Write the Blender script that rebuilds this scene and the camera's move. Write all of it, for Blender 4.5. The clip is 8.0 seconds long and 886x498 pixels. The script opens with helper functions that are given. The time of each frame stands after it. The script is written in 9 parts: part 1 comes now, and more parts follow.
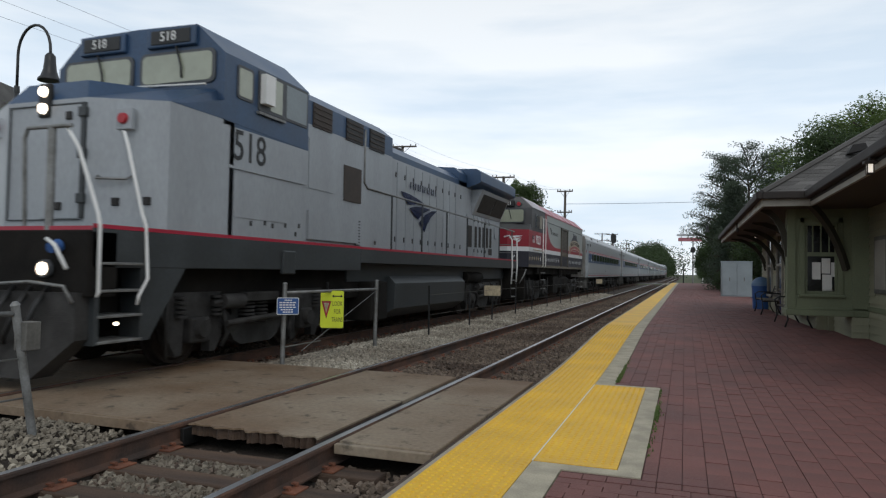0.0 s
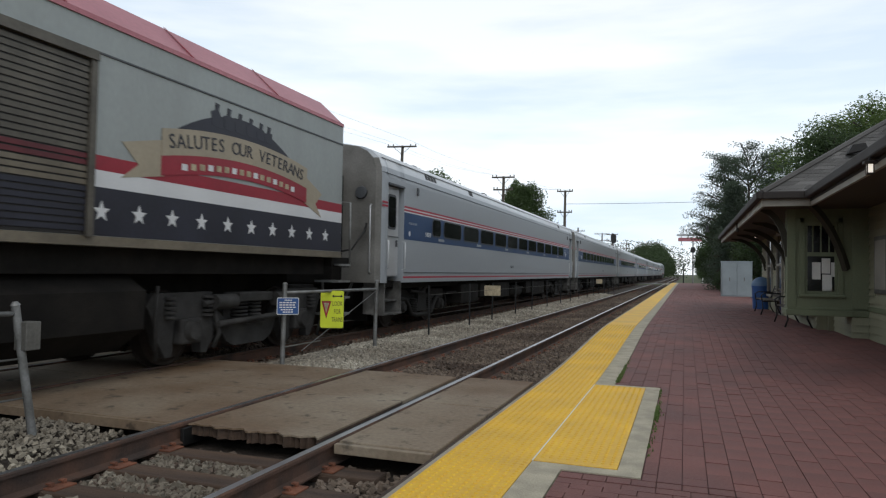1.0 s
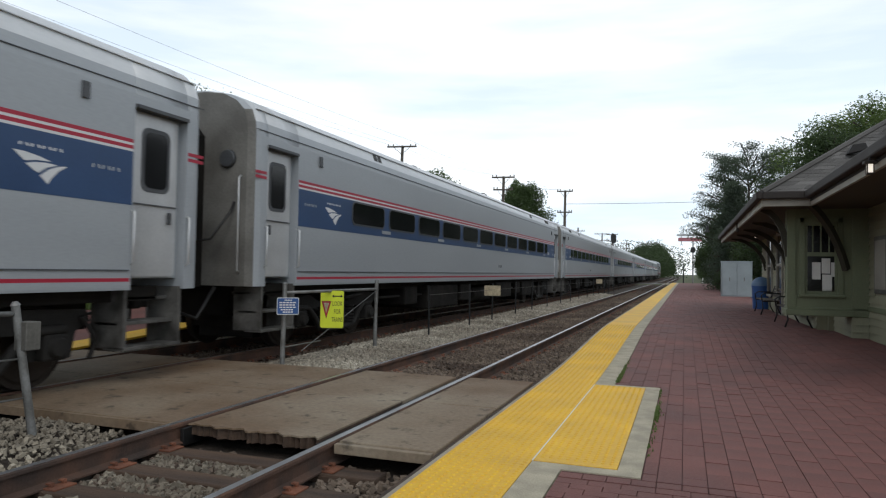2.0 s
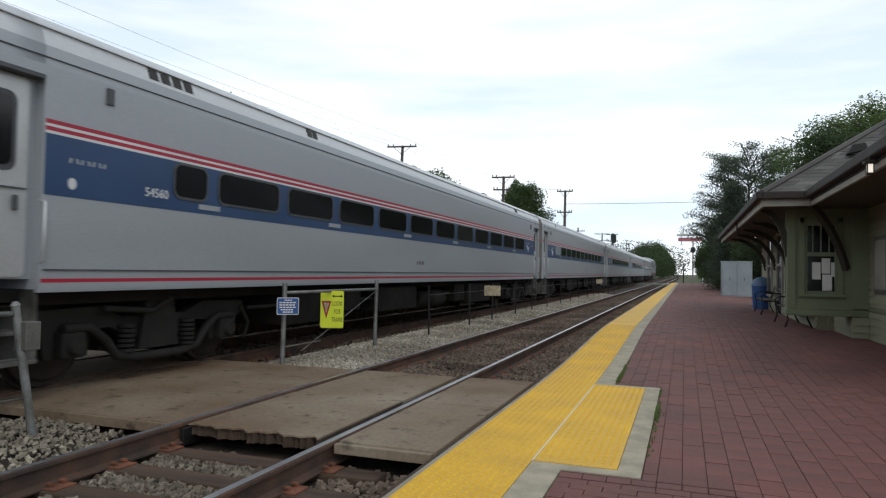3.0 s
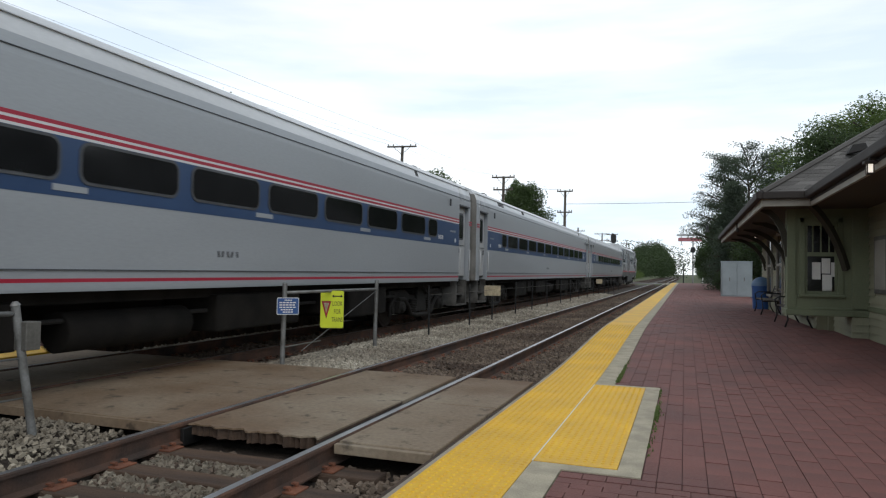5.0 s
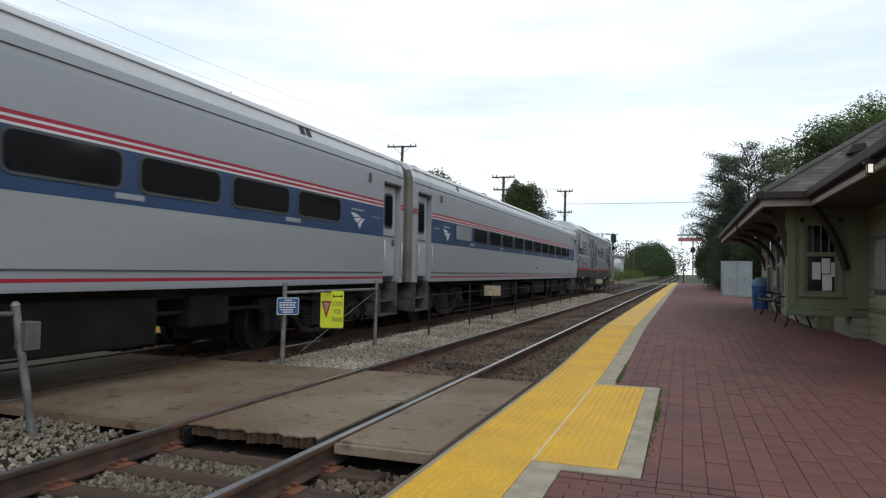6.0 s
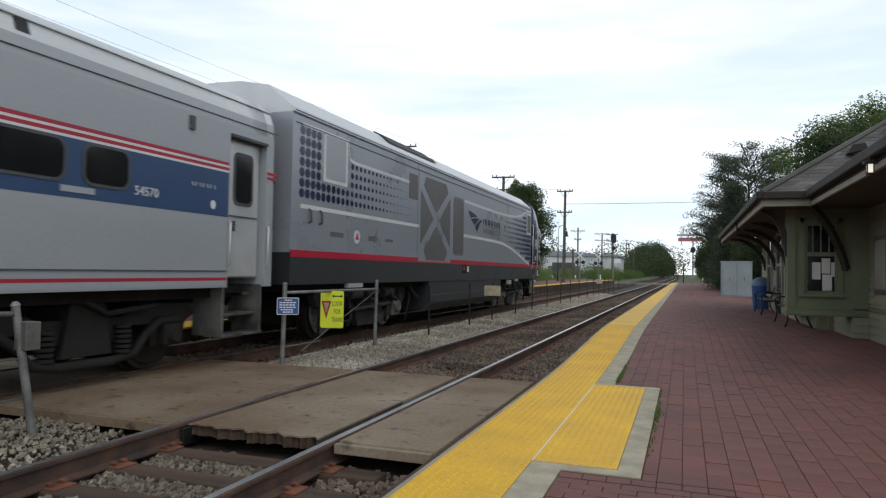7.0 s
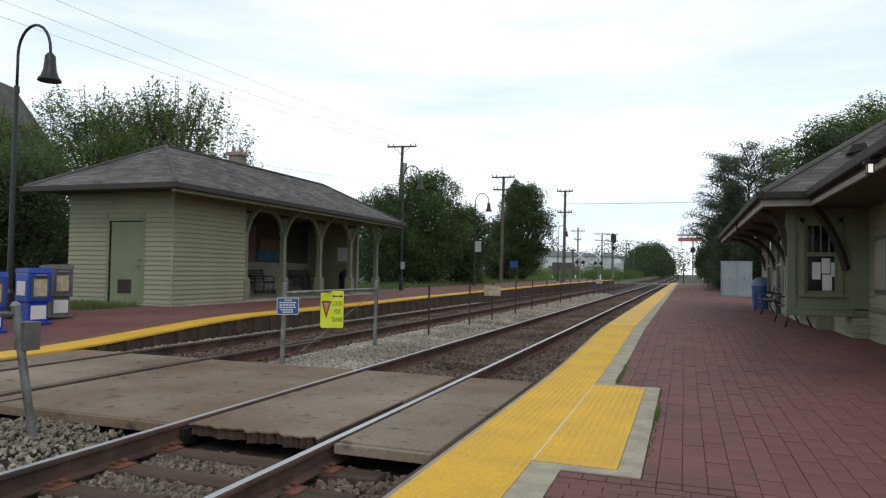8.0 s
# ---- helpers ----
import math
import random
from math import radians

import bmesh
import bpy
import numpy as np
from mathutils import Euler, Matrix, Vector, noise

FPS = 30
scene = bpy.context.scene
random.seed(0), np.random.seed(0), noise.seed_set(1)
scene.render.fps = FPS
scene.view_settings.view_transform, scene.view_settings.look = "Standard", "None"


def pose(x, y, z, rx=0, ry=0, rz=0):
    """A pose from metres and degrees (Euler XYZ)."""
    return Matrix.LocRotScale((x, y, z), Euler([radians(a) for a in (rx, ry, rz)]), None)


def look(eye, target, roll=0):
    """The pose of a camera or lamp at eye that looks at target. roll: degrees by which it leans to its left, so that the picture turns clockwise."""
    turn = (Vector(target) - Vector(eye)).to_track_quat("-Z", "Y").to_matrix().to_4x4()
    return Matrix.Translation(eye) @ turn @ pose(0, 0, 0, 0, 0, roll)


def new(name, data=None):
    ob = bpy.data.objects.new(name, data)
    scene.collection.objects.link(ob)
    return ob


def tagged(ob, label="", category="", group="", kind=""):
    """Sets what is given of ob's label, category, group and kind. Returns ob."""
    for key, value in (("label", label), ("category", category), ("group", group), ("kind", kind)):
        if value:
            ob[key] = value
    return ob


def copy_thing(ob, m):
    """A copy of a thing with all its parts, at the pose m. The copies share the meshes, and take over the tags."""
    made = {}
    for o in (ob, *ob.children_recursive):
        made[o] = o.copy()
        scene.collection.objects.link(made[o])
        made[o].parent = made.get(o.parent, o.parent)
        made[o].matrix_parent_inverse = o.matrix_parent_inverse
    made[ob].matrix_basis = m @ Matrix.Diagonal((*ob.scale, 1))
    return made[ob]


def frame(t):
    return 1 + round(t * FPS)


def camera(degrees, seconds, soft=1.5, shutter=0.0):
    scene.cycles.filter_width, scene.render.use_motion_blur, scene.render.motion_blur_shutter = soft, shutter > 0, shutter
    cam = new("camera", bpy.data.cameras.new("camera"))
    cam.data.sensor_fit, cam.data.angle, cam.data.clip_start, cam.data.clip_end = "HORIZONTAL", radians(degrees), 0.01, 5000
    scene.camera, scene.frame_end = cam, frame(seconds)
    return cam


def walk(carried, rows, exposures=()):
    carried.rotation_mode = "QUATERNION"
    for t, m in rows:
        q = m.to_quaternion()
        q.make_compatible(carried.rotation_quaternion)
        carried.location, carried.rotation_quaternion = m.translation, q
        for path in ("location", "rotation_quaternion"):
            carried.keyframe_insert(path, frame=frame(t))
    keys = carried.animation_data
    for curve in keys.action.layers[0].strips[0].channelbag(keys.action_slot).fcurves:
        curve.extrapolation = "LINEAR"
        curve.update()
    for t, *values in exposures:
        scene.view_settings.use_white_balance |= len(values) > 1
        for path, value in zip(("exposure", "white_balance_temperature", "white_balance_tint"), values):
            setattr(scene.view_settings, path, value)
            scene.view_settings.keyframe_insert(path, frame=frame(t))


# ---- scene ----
from collections import defaultdict

# the camera stands on the platform, 1.35 m over the rail heads; +y runs along the tracks, z = 0 is the rail head
cam = camera(66.15, 8.0, soft=1.22, shutter=0.045)
EYE = (0.0, 0.0, 1.352)
YAW, PITCH, ROLL = radians(19.603), radians(1.803), 0.98
AIM = (-math.sin(YAW) * math.cos(PITCH), math.cos(YAW) * math.cos(PITCH), 1.352 + math.sin(PITCH))
walk(cam, [(0.0, look(EYE, AIM, ROLL)), (8.0, look(EYE, AIM, ROLL))], exposures=[(0.0, -0.26, 6280, 10), (0.7, -0.22, 6240, 10), (1.3, -0.03, 6320, 10), (8.0, -0.03, 6340, 10)])

TRACK_NEAR, TRACK_FAR = -3.376, -7.426
SPEED = 30.75

# ---- sky and sun ----
world = bpy.data.worlds.new("overcast")
scene.world = world
world.use_nodes = True
wn, wl = world.node_tree.nodes, world.node_tree.links
wn.clear()
w_out = wn.new("ShaderNodeOutputWorld")
w_bg = wn.new("ShaderNodeBackground")
w_sky = wn.new("ShaderNodeTexSky")
w_sky.sky_type = "NISHITA"
w_sky.sun_disc = False
w_sky.sun_elevation, w_sky.sun_rotation = radians(55), radians(200)
w_tc = wn.new("ShaderNodeTexCoord")
w_map = wn.new("ShaderNodeMapping")
w_map.inputs["Scale"].default_value = (1.0, 1.4, 7.0)
w_map.inputs["Rotation"].default_value = (0.10, 0.12, 0.5)
w_noise = wn.new("ShaderNodeTexNoise")
w_noise.inputs["Scale"].default_value = 1.9
w_noise.inputs["Detail"].default_value = 7.0
w_noise.inputs["Roughness"].default_value = 0.52
w_ramp = wn.new("ShaderNodeValToRGB")
w_ramp.color_ramp.elements[0].position = 0.36
w_ramp.color_ramp.elements[0].color = (0.68, 0.775, 0.86, 1)
w_ramp.color_ramp.elements[1].position = 0.60
w_ramp.color_ramp.elements[1].color = (0.935, 0.965, 0.975, 1)
w_mix = wn.new("ShaderNodeMix")
w_mix.data_type = "RGBA"
w_mix.inputs["Factor"].default_value = 0.93
w_gain = wn.new("ShaderNodeVectorMath")
w_gain.operation = "SCALE"
w_gain.inputs["Scale"].default_value = 0.10
wl.new(w_tc.outputs["Generated"], w_map.inputs["Vector"])
wl.new(w_map.outputs["Vector"], w_noise.inputs["Vector"])
wl.new(w_noise.outputs["Fac"], w_ramp.inputs["Fac"])
wl.new(w_sky.outputs["Color"], w_gain.inputs[0])
wl.new(w_gain.outputs["Vector"], w_mix.inputs["A"])
wl.new(w_ramp.outputs["Color"], w_mix.inputs["B"])
# the cloud deck is palest low down and greyer overhead
w_sep = wn.new("ShaderNodeSeparateXYZ")
w_grad = wn.new("ShaderNodeMapRange")
w_grad.inputs["From Min"].default_value, w_grad.inputs["From Max"].default_value = 0.22, 0.95
w_grad.inputs["To Min"].default_value, w_grad.inputs["To Max"].default_value = 1.0, 0.42
w_shade = wn.new("ShaderNodeVectorMath")
w_shade.operation = "SCALE"
wl.new(w_tc.outputs["Generated"], w_sep.inputs["Vector"])
wl.new(w_sep.outputs["Z"], w_grad.inputs["Value"])
wl.new(w_mix.outputs["Result"], w_shade.inputs[0])
wl.new(w_grad.outputs["Result"], w_shade.inputs["Scale"])
wl.new(w_shade.outputs["Vector"], w_bg.inputs["Color"])
wl.new(w_bg.outputs["Background"], w_out.inputs["Surface"])
w_bg.inputs["Strength"].default_value = 1.34

sun_data = bpy.data.lights.new("sun", "SUN")
sun_data.energy, sun_data.angle, sun_data.color = 0.75, radians(25), (1.0, 0.95, 0.88)
sun = new("sun", sun_data)
sun.matrix_world = look((20, -25, 40), (0, 8, 0))


# ---- materials ----
def mat(name, col, rough=0.7, metal=0.0, col2=None, scale=3.0, fine=40.0, amount=0.35, bump=0.0, bump_scale=60.0, stretch=(1, 1, 1), spec=0.5, rand=0.0, spots=0.0):
    """A surface with stains at one scale, grain at another, and fine relief."""
    m = bpy.data.materials.new(name)
    m.use_nodes = True
    nt = m.node_tree
    n, l = nt.nodes, nt.links
    b = n["Principled BSDF"]
    tc = n.new("ShaderNodeTexCoord")
    mp = n.new("ShaderNodeMapping")
    mp.inputs["Scale"].default_value = stretch
    l.new(tc.outputs["Object"], mp.inputs["Vector"])
    big = n.new("ShaderNodeTexNoise")
    big.inputs["Scale"].default_value = scale
    big.inputs["Detail"].default_value = 5
    small = n.new("ShaderNodeTexNoise")
    small.inputs["Scale"].default_value = fine
    small.inputs["Detail"].default_value = 3
    l.new(mp.outputs["Vector"], big.inputs["Vector"])
    l.new(mp.outputs["Vector"], small.inputs["Vector"])
    ramp = n.new("ShaderNodeValToRGB")
    ramp.color_ramp.elements[0].position, ramp.color_ramp.elements[1].position = 0.35, 0.68
    c2 = col2 or tuple(c * (1 - amount) for c in col)
    ramp.color_ramp.elements[0].color = (*c2, 1)
    ramp.color_ramp.elements[1].color = (*col, 1)
    l.new(big.outputs["Fac"], ramp.inputs["Fac"])
    mix = n.new("ShaderNodeMix")
    mix.data_type, mix.blend_type = "RGBA", "OVERLAY"
    mix.inputs["Factor"].default_value = 0.45 * min(1, amount * 2)
    l.new(ramp.outputs["Color"], mix.inputs["A"])
    l.new(small.outputs["Fac"], mix.inputs["B"])
    last = mix.outputs["Result"]
    if rand:
        info = n.new("ShaderNodeObjectInfo")
        geo = n.new("ShaderNodeNewGeometry")
        add = n.new("ShaderNodeMath")
        add.operation = "ADD"
        l.new(info.outputs["Random"], add.inputs[0])
        l.new(geo.outputs["Random Per Island"], add.inputs[1])
        mr = n.new("ShaderNodeMapRange")
        mr.inputs["From Max"].default_value = 2.0
        mr.inputs["To Min"].default_value, mr.inputs["To Max"].default_value = 1 - rand, 1 + rand
        l.new(add.outputs["Value"], mr.inputs["Value"])
        sc = n.new("ShaderNodeVectorMath")
        sc.operation = "SCALE"
        l.new(last, sc.inputs[0])
        l.new(mr.outputs["Result"], sc.inputs["Scale"])
        last = sc.outputs["Vector"]
    if spots:
        sp = n.new("ShaderNodeTexNoise")
        sp.inputs["Scale"].default_value = 4.2
        sp.inputs["Detail"].default_value = 6
        sp.inputs["Roughness"].default_value = 0.62
        l.new(mp.outputs["Vector"], sp.inputs["Vector"])
        st = n.new("ShaderNodeMapRange")
        st.inputs["From Min"].default_value, st.inputs["From Max"].default_value = 0.58, 0.66
        st.inputs["To Min"].default_value, st.inputs["To Max"].default_value = 1.0, 1.0 - spots
        l.new(sp.outputs["Fac"], st.inputs["Value"])
        dk = n.new("ShaderNodeVectorMath")
        dk.operation = "SCALE"
        l.new(last, dk.inputs[0])
        l.new(st.outputs["Result"], dk.inputs["Scale"])
        last = dk.outputs["Vector"]
    l.new(last, b.inputs["Base Color"])
    rr = n.new("ShaderNodeMapRange")
    rr.inputs["To Min"].default_value, rr.inputs["To Max"].default_value = max(0.02, rough - 0.12), min(1, rough + 0.12)
    l.new(big.outputs["Fac"], rr.inputs["Value"])
    l.new(rr.outputs["Result"], b.inputs["Roughness"])
    b.inputs["Metallic"].default_value = metal
    b.inputs["Specular IOR Level"].default_value = spec
    if bump:
        bn = n.new("ShaderNodeTexNoise")
        bn.inputs["Scale"].default_value = bump_scale
        bn.inputs["Detail"].default_value = 4
        l.new(mp.outputs["Vector"], bn.inputs["Vector"])
        bp = n.new("ShaderNodeBump")
        bp.inputs["Strength"].default_value = bump
        bp.inputs["Distance"].default_value = 0.02
        l.new(bn.outputs["Fac"], bp.inputs["Height"])
        l.new(bp.outputs["Normal"], b.inputs["Normal"])
    return m


def glow(name, col, power):
    m = bpy.data.materials.new(name)
    m.use_nodes = True
    b = m.node_tree.nodes["Principled BSDF"]
    b.inputs["Base Color"].default_value = (*col, 1)
    b.inputs["Emission Color"].default_value = (*col, 1)
    b.inputs["Emission Strength"].default_value = power
    return m


CONCRETE = mat("concrete", (0.40, 0.36, 0.29), 0.85, scale=1.3, fine=60, col2=(0.27, 0.24, 0.19), bump=0.25)
PANEL = mat("crossing_concrete", (0.28, 0.232, 0.17), 0.8, spots=0.55, scale=0.55, fine=24, col2=(0.14, 0.082, 0.042), bump=0.3, bump_scale=35)
BORDER = mat("border_concrete", (0.47, 0.42, 0.315), 0.85, scale=5, fine=90, amount=0.3, bump=0.3)
PAVER = mat("red_paver", (0.205, 0.082, 0.07), 0.75, scale=1.2, fine=50, col2=(0.135, 0.056, 0.049), bump=0.3, bump_scale=90, rand=0.15)
JOINT = mat("paver_joint", (0.115, 0.052, 0.045), 0.95, scale=8, fine=80)
TACTILE = mat("tactile_yellow", (0.80, 0.47, 0.022), 0.6, scale=1.5, fine=30, col2=(0.66, 0.38, 0.018), bump=0.1)
BALLAST = mat("ballast_stone", (0.27, 0.24, 0.188), 0.9, scale=0.9, fine=25, col2=(0.125, 0.105, 0.08), bump=0.2, rand=0.8)
BALLAST_PALE = mat("pale_ballast_stone", (0.36, 0.33, 0.27), 0.9, scale=0.9, fine=25, col2=(0.19, 0.165, 0.13), bump=0.2, rand=0.75)
BALLAST_DIRTY = mat("stained_ballast_stone", (0.20, 0.155, 0.118), 0.9, scale=0.8, fine=25, col2=(0.085, 0.06, 0.045), bump=0.2, rand=0.65)
BED = mat("ballast_bed", (0.07, 0.054, 0.042), 0.95, scale=1.0, fine=22, col2=(0.03, 0.023, 0.018), bump=0.9, bump_scale=24)
TIE = mat("creosoted_tie", (0.095, 0.060, 0.040), 0.9, scale=4, fine=60, col2=(0.042, 0.028, 0.021), bump=0.5, stretch=(0.25, 2, 2), rand=0.3)
RUST = mat("rusty_steel", (0.12, 0.062, 0.04), 0.85, scale=3, fine=50, col2=(0.045, 0.03, 0.024), bump=0.2)
RUST_PLATE = mat("orange_rust", (0.27, 0.10, 0.052), 0.9, scale=5, fine=60, col2=(0.12, 0.05, 0.03), bump=0.35, rand=0.3)
RAILTOP = mat("polished_rail_head", (0.62, 0.62, 0.63), 0.36, metal=1.0, scale=2, fine=60, amount=0.2)
DULLTOP = mat("dull_rail_head", (0.17, 0.15, 0.14), 0.5, metal=0.8, scale=3, fine=60, amount=0.3)
GRASS = mat("grass", (0.085, 0.14, 0.03), 0.9, scale=1.0, fine=40, col2=(0.05, 0.085, 0.02), bump=0.5)
EARTH = mat("earth", (0.10, 0.12, 0.045), 0.95, scale=0.12, fine=3, col2=(0.075, 0.085, 0.04), bump=0.4, bump_scale=6)
ASPHALT = mat("asphalt", (0.16, 0.155, 0.15), 0.9, scale=0.6, fine=60, amount=0.3, bump=0.2)
SIDING = mat("sage_siding", (0.285, 0.28, 0.19), 0.75, scale=1.2, fine=40, amount=0.14, bump=0.06, rand=0.05)
TRIM = mat("green_trim", (0.185, 0.21, 0.125), 0.65, scale=1.5, fine=40, amount=0.2, bump=0.05)
PALE_TRIM = mat("pale_trim", (0.33, 0.31, 0.265), 0.7, scale=2, fine=40, amount=0.2)
DARK_FASCIA = mat("dark_gutter", (0.028, 0.022, 0.019), 0.75, scale=3, fine=40, amount=0.3)
# brown wood, its colour darkened for the shade under eaves and indoors
SOFFIT = mat("shaded_soffit_wood", (0.075, 0.06, 0.043), 0.8, scale=3, fine=40, amount=0.3)
SHINGLE = mat("asphalt_shingle", (0.125, 0.12, 0.115), 0.95, scale=0.8, fine=90, col2=(0.085, 0.081, 0.078), bump=0.4, bump_scale=120, rand=0.8, spec=0.2)
DARK_ROOM = mat("dark_interior", (0.07, 0.055, 0.042), 0.85, scale=1.5, fine=30)
GALV = mat("galvanised_steel", (0.27, 0.275, 0.27), 0.55, metal=0.55, scale=6, fine=50, col2=(0.16, 0.158, 0.15), bump=0.05)
GREYBOX = mat("grey_box_steel", (0.16, 0.155, 0.14), 0.6, metal=0.3, scale=4, fine=40)
BLACKMETAL = mat("black_painted_metal", (0.02, 0.021, 0.022), 0.45, scale=5, fine=50)
CABINET = mat("grey_cabinet_paint", (0.26, 0.30, 0.32), 0.6, scale=1.5, fine=30, amount=0.18)
WOOD_POLE = mat("weathered_pole", (0.13, 0.11, 0.09), 0.9, scale=2, fine=30, stretch=(4, 4, 0.4), bump=0.4, amount=0.4)
BARK = mat("bark", (0.075, 0.058, 0.045), 0.95, scale=4, fine=20, stretch=(3, 3, 0.5), bump=0.7, amount=0.4)
LEAF_A = mat("leaves_mid", (0.135, 0.195, 0.06), 0.6, scale=0.5, fine=6, col2=(0.07, 0.12, 0.03), rand=0.5)
LEAF_B = mat("leaves_dark", (0.07, 0.105, 0.046), 0.6, scale=0.5, fine=6, col2=(0.035, 0.06, 0.024), rand=0.5)
LEAF_C = mat("needles_blue", (0.10, 0.125, 0.095), 0.7, scale=0.5, fine=6, col2=(0.045, 0.062, 0.048), rand=0.4)
LEAF_M = mat("leaves_deep", (0.10, 0.15, 0.056), 0.6, scale=0.5, fine=6, col2=(0.055, 0.092, 0.03), rand=0.45)
WHITE = mat("white_paint", (0.78, 0.78, 0.76), 0.5, scale=3, fine=40, amount=0.12)
WHITEWALL = mat("white_metal_wall", (0.6, 0.62, 0.64), 0.6, scale=0.2, fine=3, amount=0.15)
BLUE_SIGN = mat("blue_sign", (0.022, 0.085, 0.27), 0.45, scale=4, fine=40, amount=0.15)
WIRE = mat("grey_wire", (0.20, 0.21, 0.22), 0.7, scale=2, fine=20)
LIME = mat("lime_sign", (0.68, 0.76, 0.03), 0.5, scale=4, fine=40, amount=0.08)
BLACK = mat("black_paint", (0.012, 0.012, 0.012), 0.5, scale=4, fine=40)
RED = mat("red_paint", (0.42, 0.018, 0.028), 0.4, scale=2, fine=40, amount=0.2)
NEWSBLUE = mat("blue_box_paint", (0.010, 0.048, 0.36), 0.32, scale=3, fine=40, amount=0.15)
BIN_BLUE = mat("blue_plastic", (0.03, 0.10, 0.30), 0.45, scale=3, fine=40, amount=0.15)
BIN_LID = mat("pale_blue_plastic", (0.13, 0.22, 0.36), 0.5, scale=3, fine=40, amount=0.15)
# depot brackets: the shade under the eaves is put into this dark brown
DARK_BRACE = mat("shaded_brown_brace", (0.05, 0.046, 0.03), 0.75, scale=3, fine=40, amount=0.3)
POSTER_BLUE = mat("blue_poster_print", (0.05, 0.14, 0.24), 0.6, scale=2, fine=12, amount=0.5)
WAINSCOT_BROWN = mat("varnished_brown_wood", (0.16, 0.085, 0.045), 0.5, scale=2, fine=30, amount=0.35, stretch=(3, 3, 0.4))
PAPER = mat("paper", (0.72, 0.71, 0.67), 0.8, scale=6, fine=40, amount=0.12)
TANPRINT = mat("tan_print", (0.50, 0.42, 0.28), 0.7, scale=9, fine=40, amount=0.4)
BRICKRED = mat("chimney_brick", (0.30, 0.24, 0.20), 0.9, scale=3, fine=40, amount=0.3, bump=0.3)

# the train's paint
SILVER = mat("silver_grey_paint", (0.355, 0.38, 0.405), 0.42, metal=0.15, scale=0.9, fine=30, col2=(0.325, 0.348, 0.372), amount=0.1, stretch=(1, 0.35, 1.6))
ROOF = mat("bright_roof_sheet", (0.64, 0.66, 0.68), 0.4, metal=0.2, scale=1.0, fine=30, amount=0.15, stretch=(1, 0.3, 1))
GRIME = mat("car_end_grime", (0.21, 0.205, 0.19), 0.65, scale=1.6, fine=30, col2=(0.115, 0.11, 0.10))
NAVY = mat("mid_blue_band", (0.024, 0.062, 0.155), 0.4, scale=1.2, fine=30, amount=0.15)
STRIPE = mat("stripe_red", (0.37, 0.014, 0.04), 0.45, scale=1.2, fine=30, amount=0.12)
STRIPE_W = mat("stripe_white", (0.66, 0.67, 0.68), 0.45, scale=1.2, fine=30, amount=0.1)
UNDER = mat("underframe_black", (0.008, 0.0075, 0.007), 0.85, scale=2, fine=25, col2=(0.016, 0.014, 0.012), bump=0.2, spec=0.15)
TRUCK = mat("truck_grime", (0.023, 0.021, 0.019), 0.8, scale=3, fine=25, col2=(0.013, 0.012, 0.011), bump=0.3, spec=0.3)
LOCO_TRUCK = mat("loco_truck_grime", (0.05, 0.048, 0.046), 0.75, scale=3, fine=25, col2=(0.02, 0.019, 0.018), bump=0.3, spec=0.3)
WHEEL = mat("wheel_steel", (0.05, 0.04, 0.034), 0.6, metal=0.6, scale=4, fine=30)
DGLASS = mat("tinted_glass", (0.010, 0.011, 0.012), 0.08, scale=2, fine=8, amount=0.2, spec=0.35)
STEPGREY = mat("step_well_grime", (0.13, 0.126, 0.118), 0.7, scale=3, fine=30, col2=(0.03, 0.028, 0.025))
LGLASS = mat("pale_glass", (0.33, 0.35, 0.27), 0.12, scale=2, fine=8, amount=0.1, spec=0.7)
GASKET = mat("window_gasket", (0.075, 0.08, 0.088), 0.55, scale=4, fine=40)
STAINLESS = mat("stainless_door", (0.56, 0.57, 0.58), 0.36, metal=0.4, scale=2, fine=30, amount=0.15)
LOCO_GREY = mat("loco_grey", (0.335, 0.36, 0.385), 0.45, metal=0.1, scale=0.8, fine=25, col2=(0.275, 0.292, 0.31), amount=0.2, stretch=(1, 1.6, 0.4))
LOCO_BLUE = mat("loco_blue", (0.029, 0.068, 0.142), 0.4, scale=1.5, fine=25, amount=0.3)
LOCO_DARK = mat("loco_dark_grey", (0.040, 0.046, 0.049), 0.5, scale=1.5, fine=25, amount=0.35)
GRILLE = mat("grille_black", (0.018, 0.016, 0.015), 0.6, scale=6, fine=40)
GRILLE_BROWN = mat("grille_brown", (0.055, 0.042, 0.034), 0.7, scale=6, fine=40)
CABGREY = mat("cab_dark_grey", (0.068, 0.068, 0.07), 0.5, scale=1.5, fine=25, amount=0.25)
VRED = mat("veteran_red", (0.30, 0.016, 0.032), 0.42, scale=1.2, fine=25, amount=0.2)
VNAVY = mat("veteran_navy", (0.021, 0.022, 0.036), 0.5, scale=1.5, fine=25, amount=0.35)
VGREY = mat("aged_green_grey", (0.315, 0.342, 0.335), 0.45, metal=0.1, scale=0.9, fine=25, col2=(0.265, 0.285, 0.275), amount=0.15, stretch=(1, 1.4, 0.5))
CABGLASS = mat("dusky_cab_glass", (0.045, 0.055, 0.068), 0.12, scale=2, fine=8, amount=0.2, spec=0.5)
CABROOF_SHEEN = mat("sky_sheen_cab_roof", (0.33, 0.29, 0.30), 0.4, scale=1.2, fine=25, col2=(0.27, 0.22, 0.23))
VROOF = mat("faded_red_roof", (0.45, 0.18, 0.205), 0.45, scale=0.8, fine=25, col2=(0.36, 0.11, 0.135))
